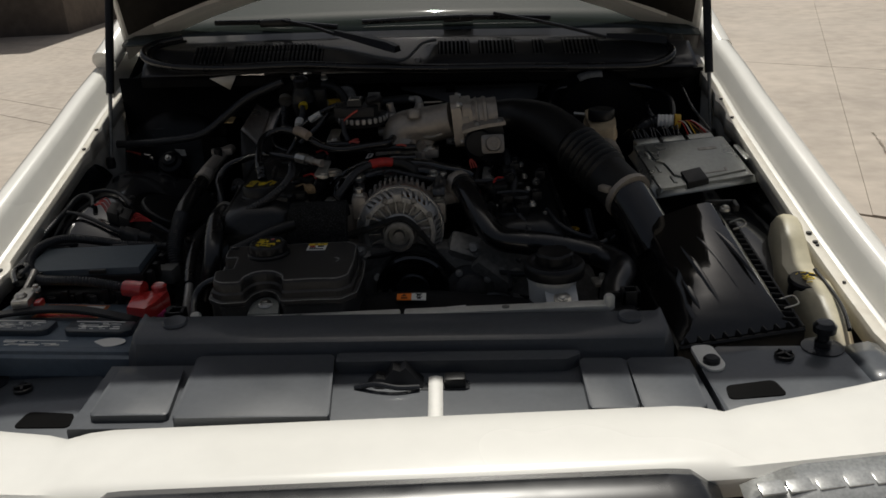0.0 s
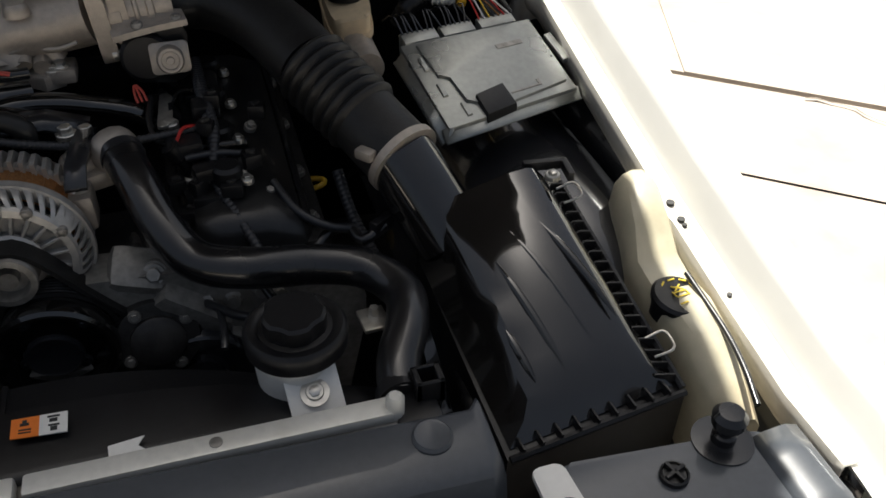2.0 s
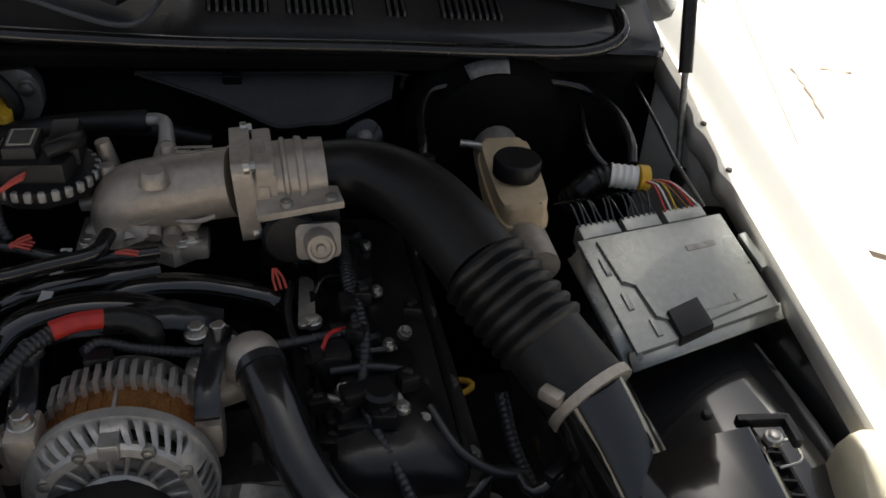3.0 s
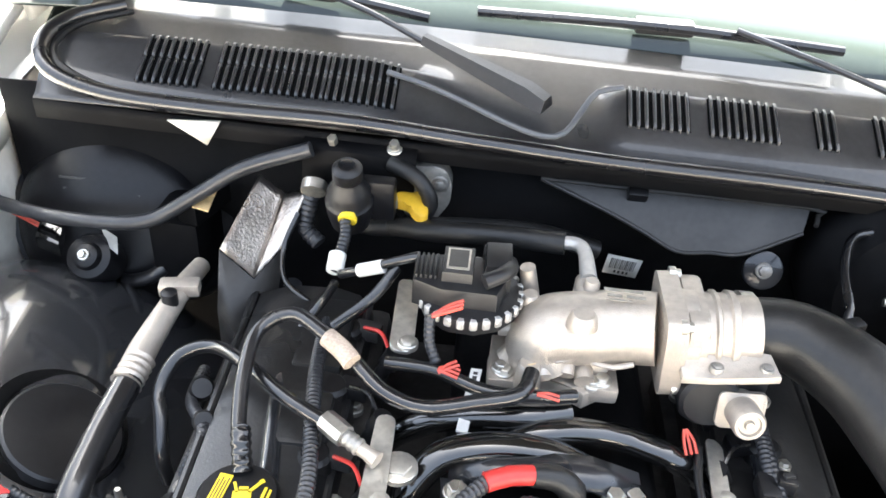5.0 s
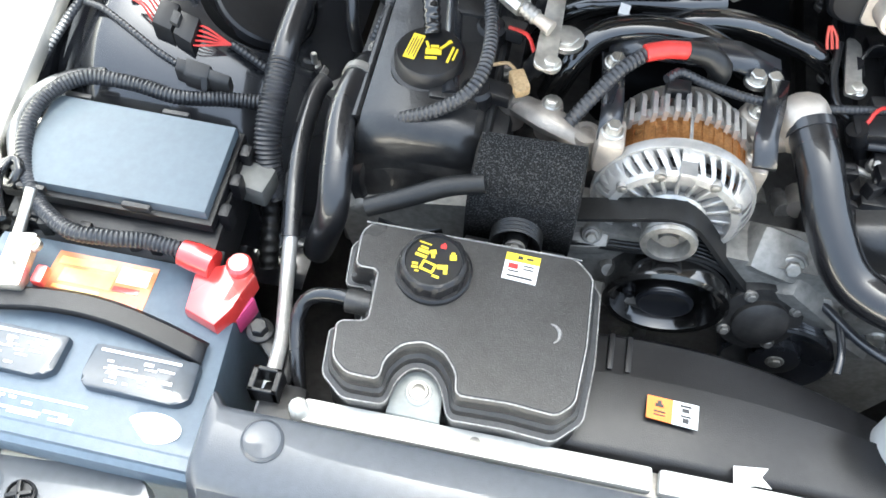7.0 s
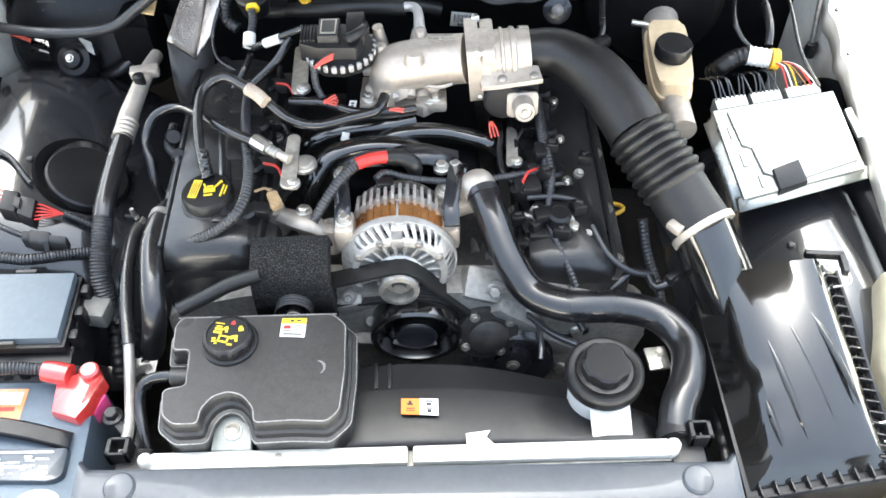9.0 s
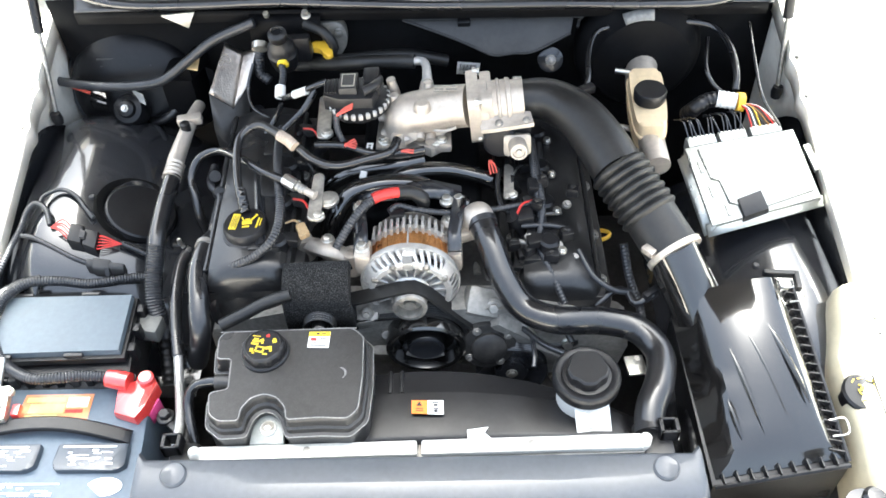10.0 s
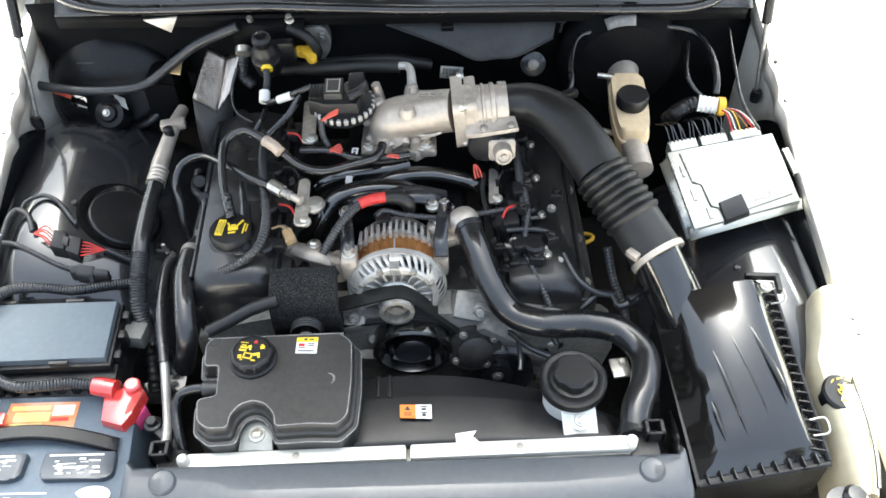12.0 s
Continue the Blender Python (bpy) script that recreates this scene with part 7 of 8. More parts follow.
slab(bm, [f(1.03, 0.25, 0.0), f(1.09, 0.24, 0.0), f(1.1, 0.62, 0.0), f(1.04, 0.63, 0.0)], 0.006, 0.002)
part("side_lug", bm, ECU_METAL, ecu)
for u0, u1 in ((0.04, 0.3), (0.33, 0.58), (0.62, 0.9)):
    bm = B()
    slab(bm, [f(u0, -0.13, 0.002), f(u1, -0.13, 0.002), f(u1, 0.01, 0.002), f(u0, 0.01, 0.002)], 0.024, 0.004)
    part("plug_housing", bm, ECU_METAL, ecu)
    rn = random.Random(int(u0 * 99))
    for k in range(7):
        bm = B()
        p = f(u0 + (u1 - u0) * (k + 0.5) / 7, -0.1, 0.002)
        q = Vector((0.560, 1.783, 0.896)) if u0 > 0.5 else p + Vector((rn.uniform(-0.02, 0.0), 0.05, 0.0))
        tube(bm, [p, p.lerp(q, 0.5) + Vector((rn.uniform(-0.006, 0.006), 0, 0.016)), q], 0.0012, 6, 0.01)
        part("wire", bm, (RED_TAPE, LABEL, YELLOW_PLASTIC, RUBBER, COPPER)[k % 5] if u0 > 0.5 else RUBBER, ecu)
loom = thing("ecu_loom", "thick wiring loom wrapped in white and yellow tape", "wiring loom", at=(0.548, 1.808, 0.886))
for pts, mat, r, rb in ((((0.573, 1.783, 0.899), (0.561, 1.784, 0.900)), YELLOW_PLASTIC, 0.0165, 0), (((0.561, 1.784, 0.900), (0.530, 1.794, 0.900)), LABEL, 0.0155, 0.008), (((0.532, 1.794, 0.900), (0.512, 1.794, 0.896), (0.493, 1.786, 0.889), (0.483, 1.798, 0.863)), PLASTIC, 0.0145, 0.009)):
    bm = B()
    tube(bm, list(pts), r, 16, 0.006, rb, 0.1)
    part("wrap", bm, mat, loom)
hose("antenna_lead", [(0.612, 1.945, 0.952), (0.593, 1.829, 0.952), (0.589, 1.749, 0.936), (0.622, 1.726, 0.892)], 0.003, RUBBER, "thin black wire along the inner wing", "wire")

# washer bottle
wash = thing("washer_bottle", "yellowed translucent washer fluid bottle with black cap", "washer bottle", at=(0.658, 1.289, 0.608))
bm = B()
secs = []
for y, x0, x1, z in ((1.45, 0.665, 0.695, 0.79), (1.445, 0.655, 0.698, 0.803), (1.42, 0.648, 0.700, 0.805), (1.375, 0.64, 0.70, 0.78), (1.345, 0.633, 0.70, 0.752), (1.315, 0.634, 0.70, 0.745), (1.27, 0.638, 0.70, 0.748), (1.23, 0.643, 0.698, 0.74), (1.17, 0.645, 0.69, 0.715), (1.14, 0.65, 0.685, 0.70)):
    secs.append([(x0, y, 0.5), (x0 - 0.004, y, z - 0.06), (x0, y, z - 0.015), (x0 + 0.01, y, z - 0.002), ((x0 + x1) / 2, y, z + 0.002), (x1 - 0.008, y, z), (x1, y, z - 0.012), (x1, y, 0.5)])
loft(bm, secs, caps=True)
part("bottle", bm, WASHER, wash)
c = Vector((0.661, 1.286, 0.730))
bm = B()
lathe(bm, [(0.026, -0.012), (0.027, 0.006), (0.03, 0.008), (0.031, 0.014), (0.028, 0.018), (0.0, 0.018)], Matrix.Translation(c) @ frame_along((0.1, -0.1, 1)), 34)
cap = part("cap", bm, PLASTIC, wash, "black cap with yellow washer symbol")
for u, v, w, h, rz in ((0, 0, 0.016, 0.0015, 0), (0, 0.006, 0.014, 0.0015, 35), (0, 0.006, 0.014, 0.0015, -35), (0, -0.007, 0.014, 0.0015, 0), (-0.008, -0.003, 0.0015, 0.008, 0), (0.008, -0.003, 0.0015, 0.008, 0), (-0.012, 0.016, 0.008, 0.002, 40), (0.0, 0.02, 0.009, 0.002, 0), (0.012, 0.016, 0.008, 0.002, -40), (0.018, 0.006, 0.002, 0.007, 0), (-0.004, -0.018, 0.01, 0.002, 0)):
    bm = B()
    obox(bm, c + Vector((u + 0.002, v, 0.0185 + 0.002)), (w, h, 0.001), rz=rz + 8, bevel=0)
    part("symbol_bar", bm, YELLOW, cap)
hose("washer_tube", [(0.667, 1.134, 0.731), (0.677, 1.176, 0.738), (0.684, 1.228, 0.743), (0.683, 1.308, 0.754)], 0.004, RUBBER, "thin black tube along the washer bottle", "tube")

# brake booster and master cylinder
bo = Vector((0.421, 1.984, 0.880))
boost = thing("brake_booster", "large black round brake booster with a paper label", "brake booster", at=bo)
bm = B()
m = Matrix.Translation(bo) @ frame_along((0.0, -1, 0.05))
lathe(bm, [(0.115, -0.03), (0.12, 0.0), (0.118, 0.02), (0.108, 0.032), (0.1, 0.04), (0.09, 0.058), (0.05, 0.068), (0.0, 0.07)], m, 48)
part("shell", bm, SHADED_PLASTIC, boost)
# mid-grey curved label on the shell's shoulder
bm = B()
rows = []
for k in range(9):
    a = 1.15 + 0.07 * k
    rows.append([m @ Vector((-r * math.cos(a), r * math.sin(a), h)) for r, h in ((0.092, 0.0585), (0.105, 0.0405))])
loft(bm, rows)
thicken(part("label", bm, material("grey_paper_label", (0.2, 0.2, 0.19), 0.6, vary=0.3), boost, "curved grey paper label"), 0.001)
mcp = Vector((0.408, 1.769, 0.924))
mc = thing("brake_fluid_reservoir", "cream plastic brake fluid reservoir with black screw cap", "brake reservoir", at=mcp - Vector((0, 0, 0.05)))
f = patch((0.384, 1.872, 0.920), (0.440, 1.867, 0.923), (0.424, 1.685, 0.912), (0.375, 1.703, 0.898))
bm = B()
slab(bm, [f(u, v) for u, v in rounded([(0, 0.02), (1, 0.02), (1.06, 0.5), (1.0, 0.86), (0.06, 0.86), (-0.03, 0.4)], 0.4, 6)], 0.05, 0.008)
part("bottle", bm, FLUID, mc)
bm = B()
slab(bm, [f(u, v, -0.022) for u, v in rounded([(-0.05, 0.0), (1.05, 0.0), (1.11, 0.5), (1.05, 0.88), (0.01, 0.88), (-0.08, 0.4)], 0.4, 6)], 0.005, 0.002)
part("seam", bm, FLUID, mc)
bm = B()
c = Vector((0.407, 1.783, 0.934))
lathe(bm, [(0.027, -0.02), (0.028, -0.002), (0.026, 0.002), (0.0, 0.003)], Matrix.Translation(c), 36, wobble=lambda a, r: 1 + 0.012 * math.sin(a * 30))
part("cap", bm, PLASTIC, mc)
bm = B()
tube(bm, [bo + Vector((0, -0.06, 0)), (0.407, 1.836, 0.875), (0.408, 1.665, 0.864)], [0.03, 0.024, 0.022], 18, 0.01)
p = Vector((0.403, 1.713, 0.851))
lathe(bm, [(0.018, -0.02), (0.018, 0.012), (0.012, 0.016), (0.0, 0.016)], Matrix.Translation(p) @ frame_along((0, -0.7, 0.5)), 18)
part("master_cylinder", bm, ALU, mc, "grey metal master cylinder")
for p in ((0.355, 1.791, 0.850), (0.357, 1.735, 0.840), (0.363, 1.879, 0.906)):
    bm = B()
    q = Vector(p)
    tube(bm, [q, q + Vector((0.02, -0.004, -0.002)), q + Vector((0.04, -0.006, -0.01))], 0.005, 10, 0.01)
    part("brake_line_nut", bm, STEEL, mc)
hose("brake_line", [(0.385, 1.953, 0.951), (0.336, 1.939, 0.951), (0.315, 1.896, 0.938), (0.308, 1.840, 0.923), (0.303, 1.823, 0.911)], 0.006, RUBBER, "thin black vacuum line arching beside the booster", "hose")
hose("brake_line", [(0.441, 1.945, 0.956), (0.497, 1.959, 0.950), (0.551, 1.953, 0.939), (0.570, 1.899, 0.934), (0.569, 1.837, 0.923), (0.565, 1.811, 0.905)], 0.0075, RUBBER, "black hose looping over the brake booster", "hose")
hose("brake_line", [(0.543, 1.948, 0.920), (0.525, 1.872, 0.912), (0.534, 1.843, 0.895), (0.548, 1.830, 0.886)], 0.005, RUBBER, "thin black cable below the cowl", "cable")
bm = B()
obox(bm, (0.292, 1.806, 0.919), (0.05, 0.016, 0.016), rz=25, bevel=0.004)
whole("vacuum_valve", bm, PLASTIC, "black plastic check valve", "valve")

# ---- rear: cowl, heater and valves ----
tr = thing("cowl_drain_panel", "dark plastic trough below the cowl edge", "trough panel", at=(0.140, 1.972, 0.925))
TROUGH = [Vector(p) for p in ((-0.023, 1.985, 0.962), (0.09, 1.985, 0.959), (0.296, 1.985, 0.955), (0.290, 1.968, 0.929), (0.221, 1.945, 0.908), (0.144, 1.945, 0.903), (0.06, 1.962, 0.938))]
bm = B()
face = [bm.verts.new(p) for p in TROUGH]
back = [bm.verts.new(p + Vector((0, 0.045, -0.008))) for p in TROUGH]
bm.faces.new(face)
for i in range(7):
    bm.faces.new((face[i], face[i - 1], back[i - 1], back[i]))
part("panel", bm, PLASTIC_GREY, tr)
bm = B()
tube(bm, [TROUGH[k] + Vector((0, -0.001, 0)) for k in (0, 6)] + [TROUGH[6].lerp(TROUGH[5], 0.5), TROUGH[5], TROUGH[5].lerp(TROUGH[4], 0.5), TROUGH[4], TROUGH[3]], 0.0025, 8, 0.008)
part("lower_lip", bm, PLASTIC_GREY, tr)
bm = B()
tube(bm, [TROUGH[0], TROUGH[1], TROUGH[2], TROUGH[2] + Vector((0.01, -0.004, -0.008)), TROUGH[3] + Vector((0.012, 0, 0.012))], 0.003, 8, 0.008)
part("upper_lip", bm, PLASTIC_GREY, tr)
bm = B()
obox(bm, (0.091, 1.980, 0.952), (0.024, 0.014, 0.03), rx=30, bevel=0.003)
whole("trim_clip", bm, PLASTIC, "black plastic clip on the cowl trough", "clip")
p = Vector((0.254, 1.955, 0.880))
ear = thing("firewall_bolt", "silver bolt on a dark mounting ear", "bolt", at=p)
bm = B()
lathe(bm, [(0.024, -0.006), (0.024, 0.0), (0.02, 0.002), (0, 0.002)], Matrix.Translation(p) @ frame_along((0, -0.9, 0.4)), 24)
part("ear", bm, BLACK_METAL, ear)
bolt(ear, p + Vector((0, -0.002, 0.001)), 0.007, 0.006, (0, -0.9, 0.4), mat=STEEL_DULL)
f = patch((0.077, 2.003, 0.849), (0.122, 2.003, 0.843), (0.118, 2.006, 0.813), (0.074, 2.006, 0.818))
bm = B()
vs = [bm.verts.new(f(u, v)) for u, v in ((0, 0), (1, 0), (1, 1), (0, 1))]
bm.faces.new(vs)
lab = whole("barcode_label", bm, LABEL, "small white barcode label on the firewall", "label")
thicken(lab, 0.0012)
bm = B()
for k in range(15):
    u = 0.12 + 0.05 * k
    w = 0.018 if k % 3 else 0.03
    vs = [bm.verts.new(f(a, b) + Vector((0, -0.0016, 0.0004))) for a, b in ((u, 0.12), (u + w, 0.12), (u + w, 0.66), (u, 0.66))]
    bm.faces.new(vs)
for u in (0.3, 0.42, 0.55, 0.66):
    vs = [bm.verts.new(f(a, b) + Vector((0, -0.0016, 0.0004))) for a, b in ((u, 0.74), (u + 0.06, 0.74), (u + 0.06, 0.88), (u, 0.88))]
    bm.faces.new(vs)
part("barcode_bars", bm, PRINT, lab)

# heater pipe with silver elbow
hp = thing("heater_pipe", "black sleeved heater pipe ending in a silver elbow", "heater pipe", at=(-0.034, 1.890, 0.938))
bm = B()
tube(bm, [(-0.206, 1.939, 0.907), (-0.141, 1.902, 0.929), (-0.074, 1.873, 0.951), (0.001, 1.858, 0.959)], [0.012, 0.013, 0.012, 0.0125], 16, 0.01)
part("sleeve", bm, RUBBER_DULL, hp)
bm = B()
tube(bm, [(-0.001, 1.858, 0.960), (0.014, 1.855, 0.961), (0.021, 1.840, 0.961), (0.023, 1.801, 0.956)], [0.0075, 0.0075, 0.0075, 0.009], 14, 0.005)
part("elbow", bm, ALU_BRIGHT, hp)
hose("heater_return_hose", [(-0.259, 1.948, 0.904), (-0.216, 1.934, 0.907), (-0.154, 1.931, 0.914), (-0.087, 1.945, 0.910), (-0.017, 1.968, 0.895), (0.057, 1.977, 0.872)], 0.014, RUBBER_DULL, "black heater hose along the firewall", group=H2)

# foil heat shield on the heater box
f1 = [(-0.354, 1.950, 0.952), (-0.324, 1.946, 0.933), (-0.343, 1.861, 0.869), (-0.375, 1.850, 0.914)]
f2 = [(-0.324, 1.946, 0.933), (-0.294, 1.933, 0.948), (-0.316, 1.893, 0.893), (-0.343, 1.861, 0.869)]
shd = thing("heat_shield", "crinkled silver foil heat shield", "heat shield", at=(-0.350, 1.935, 0.890))
for q in (f1, f2):
    bm = B()
    g = patch(q[0], q[1], q[2], q[3])
    rn = random.Random(3)
    loft(bm, [[g(u / 8, v / 10) + Vector((0, 0, rn.uniform(-0.0012, 0.0012))) for u in range(9)] for v in range(11)])
    thicken(part("foil_face", bm, FOIL, shd), 0.002)
bm = B()
loft(bm, [[Vector((-0.376, 1.852, 0.913)), Vector((-0.344, 1.863, 0.867)), Vector((-0.317, 1.895, 0.891))], [Vector((-0.382, 1.843, 0.835)), Vector((-0.352, 1.830, 0.797)), Vector((-0.324, 1.864, 0.813))], [Vector((-0.384, 1.854, 0.768)), Vector((-0.361, 1.838, 0.743)), Vector((-0.337, 1.864, 0.748))]])
thicken(part("duct_body", bm, PLASTIC_GREY, shd, "dark duct below the foil"), 0.004)
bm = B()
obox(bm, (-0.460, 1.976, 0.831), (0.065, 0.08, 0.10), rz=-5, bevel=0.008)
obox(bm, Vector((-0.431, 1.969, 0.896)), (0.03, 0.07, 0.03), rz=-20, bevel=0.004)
whole("heater_case", bm, SHADED_PLASTIC, "black heater case at the firewall", "heater case")
bm = B()
f = patch((-0.435, 1.968, 0.918), (-0.410, 1.961, 0.920), (-0.407, 1.917, 0.917), (-0.431, 1.925, 0.915))
slab(bm, [f(0, 0), f(1, 0.05), f(0.95, 1), f(0, 0.95)], 0.002, 0)
whole("paper_tag", bm, material("tan_paper", (0.6, 0.42, 0.2), 0.8, vary=0.2), "tan paper tag on the heater case", "tag")

# solenoid on the cowl
sp = Vector((-0.238, 1.886, 1.004))
sol = thing("purge_valve", "black purge valve with a round ribbed top", "valve", at=sp - Vector((0, 0, 0.08)))
bm = B()
lathe(bm, [(0.022, -0.075), (0.026, -0.055), (0.027, -0.04), (0.024, -0.036), (0.024, -0.026), (0.02, -0.02), (0.015, -0.008), (0.0165, -0.006), (0.0165, 0.008), (0.013, 0.012), (0.009, 0.013), (0.007, 0.008), (0.0, 0.008)], Matrix.Translation(sp) @ frame_along((0, -0.25, 1)), 30)
part("body", bm, PLASTIC, sol)
bm = B()
obox(bm, sp + Vector((0.02, 0.028, -0.045)), (0.06, 0.02, 0.05), bevel=0.005)
part("side_block", bm, PLASTIC, sol)
bm = B()
loft(bm, [[(x, 1.966, 0.995 + lean(x)), (x, 1.95, 0.985 + lean(x)), (x, 1.94, 0.95 + lean(x))] for x in (-0.30, -0.24, -0.17)])
thicken(part("bracket", bm, SHADED_PLASTIC, sol), 0.003)
for p in ((-0.267, 1.959, 0.997), (-0.196, 1.958, 0.998)):
    bolt(sol, p, 0.006, 0.014, (0, -0.5, 1), name="stud")
hose("valve_lead", [(-0.239, 1.874, 0.955), (-0.236, 1.857, 0.942), (-0.240, 1.835, 0.926), (-0.242, 1.822, 0.918)], 0.008, CONDUIT, "ribbed lead below the purge valve", "cable", ribs=0.005)
ring(sol, (-0.236, 1.874, 0.955), (0, -1, -0.5), 0.0085, 0.008, YELLOW, "yellow_band")
bm = B()
tube(bm, [(-0.241, 1.839, 0.930), (-0.241, 1.820, 0.922)], 0.0095, 14, 0.006)
part("white_sleeve", bm, LABEL, sol)
hose("sensor_lead", [(-0.234, 1.817, 0.921), (-0.209, 1.803, 0.940), (-0.170, 1.796, 0.962), (-0.149, 1.798, 0.969)], 0.006, RUBBER, "thin black sensor lead", "cable")
bm = B()
tube(bm, [(-0.212, 1.804, 0.938), (-0.186, 1.797, 0.952)], 0.0072, 14, 0.006)
whole("lead_label", bm, LABEL, "white printed sleeve on the sensor lead", "label sleeve")
hose("purge_hose", [(-0.285, 1.933, 0.955), (-0.291, 1.929, 0.930), (-0.294, 1.922, 0.903), (-0.276, 1.910, 0.891)], 0.012, CONDUIT, "black corrugated purge hose", ribs=0.007, group=H2)
ring(sol, (-0.283, 1.922, 0.960), (0, -1, -0.6), 0.0125, 0.012, STEEL, "hose_cuff")
for pts, r in ((((-0.301, 1.918, 0.926), (-0.314, 1.893, 0.893), (-0.305, 1.857, 0.873), (-0.272, 1.834, 0.863)), 0.004), (((-0.239, 1.811, 0.913), (-0.255, 1.810, 0.883), (-0.278, 1.786, 0.858)), 0.006), (((-0.172, 1.799, 0.951), (-0.193, 1.774, 0.929), (-0.231, 1.757, 0.899)), 0.007)):
    hose("engine_lead", list(pts), r, RUBBER, "thin black lead behind the engine", "cable", group="engine leads")
tag = thing("yellow_tag", "yellow plastic pull tag by the firewall", "plastic tag", at=(-0.170, 1.923, 0.951))
f = patch((-0.193, 1.940, 0.955), (-0.156, 1.948, 0.955), (-0.149, 1.908, 0.944), (-0.185, 1.912, 0.949))
bm = B()
slab(bm, [f(u, v) for u, v in rounded([(0, 0.1), (0.6, 0), (0.9, 0.2), (1.0, 0.9), (0.8, 1.1), (0.5, 0.95), (0.4, 0.6), (0, 0.55)], 0.15, 3)], 0.012, 0.003)
part("handle", bm, YELLOW_PLASTIC, tag)
bm = B()
obox(bm, (-0.202, 1.923, 0.949), (0.03, 0.018, 0.012), rz=10, bevel=0.003)
part("stem", bm, STEEL, tag)

blk = thing("firewall_casting", "grey cast bracket on the firewall behind the yellow tag", "bracket", at=(-0.155, 1.965, 0.95))
bm = B()
prism(bm, rounded([(-0.185, 0.905), (-0.15, 0.895), (-0.128, 0.93), (-0.128, 0.96), (-0.14, 0.978), (-0.18, 0.975)], 0.01), 0.0, 0.022, 0.004, m=Matrix.Translation((0, 1.985, 0)) @ Matrix.Rotation(math.pi / 2, 4, "X"))
part("casting", bm, CASTING, blk)
for x, z in ((-0.142, 0.955), (-0.165, 0.915)):
    bolt(blk, (x, 1.963, z), 0.007, 0.007, (0, -1, 0), mat=STEEL_DULL)
hose("heater_bend", [(-0.20, 1.95, 0.985), (-0.165, 1.935, 0.975), (-0.15, 1.93, 0.945), (-0.17, 1.935, 0.915)], 0.011, RUBBER_DULL, "black hose bend behind the yellow tag", group=H2)

# blower housing and motor at the left rear
BLOWER = material("blower_plastic", (0.007, 0.007, 0.008), 0.34, vary=0.3, spec=0.3, bump=0.2, bump_scale=500)
bl = Vector((-0.574, 2.029, 0.811))
blow = thing("blower_housing", "black domed heater blower housing on the firewall", "blower housing", at=bl)
bm = B()
m = Matrix.Translation(bl) @ frame_along((0, -0.85, 0.35))
lathe(bm, [(0.14, -0.03), (0.14, 0.012), (0.132, 0.028), (0.126, 0.026), (0.122, 0.034), (0.10, 0.05), (0.06, 0.058), (0.0, 0.06)], m, 48)
part("drum", bm, BLOWER, blow)
bm = B()
lathe(bm, [(0.15, -0.2), (0.155, -0.02), (0.145, 0.03), (0.1, 0.07), (0.0, 0.085)], Matrix.Translation(bl + Vector((0.05, 0.055, 0.02))) @ frame_along((0.2, -0.7, 0.6)), 48)
part("scroll", bm, BLOWER, blow)
for x, y, w in ((-0.055, 0.062, 0.05), (-0.05, 0.048, 0.03), (0.0, 0.046, 0.05), (-0.04, 0.034, 0.06)):
    bm = B()
    box(bm, (x, y, 0.046), (x + w, y + 0.0028, 0.0565), 0, m=m)
    part("moulded_print_bar", bm, PLASTIC_GREY, blow)
for k in range(3):
    bm = B()
    box(bm, (-0.11 + 0.004 * k, -0.02 + 0.03 * k, 0.0), (-0.10 + 0.004 * k, -0.006 + 0.03 * k, 0.042), 0.002, 1, m)
    part("rim_clip", bm, PLASTIC, blow)
hn = Vector((-0.566, 1.914, 0.836))
horn = thing("blower_motor", "black round motor with a silver nut and grey tag", "electric motor", at=hn)
m = Matrix.Translation(hn) @ frame_along((0.0, -0.7, 0.7))
bm = B()
lathe(bm, [(0.0, -0.05), (0.03, -0.05), (0.031, -0.014), (0.027, -0.005), (0.018, -0.002), (0.015, 0.006), (0.009, 0.009), (0.0, 0.009)], m, 34)
part("case", bm, BLOWER, horn)
bolt(horn, m @ Vector((0, 0, 0.009)), 0.005, 0.009, (0, -0.7, 0.7), name="nut")
bm = B()
f = patch((-0.565, 1.959, 0.850), (-0.533, 1.934, 0.854), (-0.524, 1.910, 0.846), (-0.544, 1.929, 0.842))
slab(bm, [f(0, 0), f(1, 0), f(1, 1), f(0, 1)], 0.001, 0)
part("tag", bm, material("grey_tag", (0.3, 0.3, 0.29), 0.5), horn)
hose("wing_loom", [(-0.711, 1.973, 0.866), (-0.660, 1.955, 0.868), (-0.598, 1.935, 0.875), (-0.530, 1.925, 0.882), (-0.479, 1.925, 0.893), (-0.425, 1.930, 0.929), (-0.366, 1.936, 0.969), (-0.289, 1.942, 0.998)], 0.0105, CONDUIT, "thick black loom sweeping along the firewall", "cable")
red_fan((-0.684, 1.972, 0.848), (-0.647, 1.962, 0.840), 2, 0.004)
bm = B()
f = patch((-0.647, 1.966, 0.846), (-0.616, 1.960, 0.842), (-0.613, 1.937, 0.831), (-0.647, 1.947, 0.835))
slab(bm, [f(0, 0), f(1, 0), f(1, 1), f(0, 1)], 0.018, 0.003)
slab(bm, [f(0.2, 0.3, 0.004), f(0.8, 0.3, 0.004), f(0.8, 0.7, 0.004), f(0.2, 0.7, 0.004)], 0.006, 0.001)
whole("motor_plug", bm, GLOSS, "black plug of the blower motor", "connector", "wiring connectors")
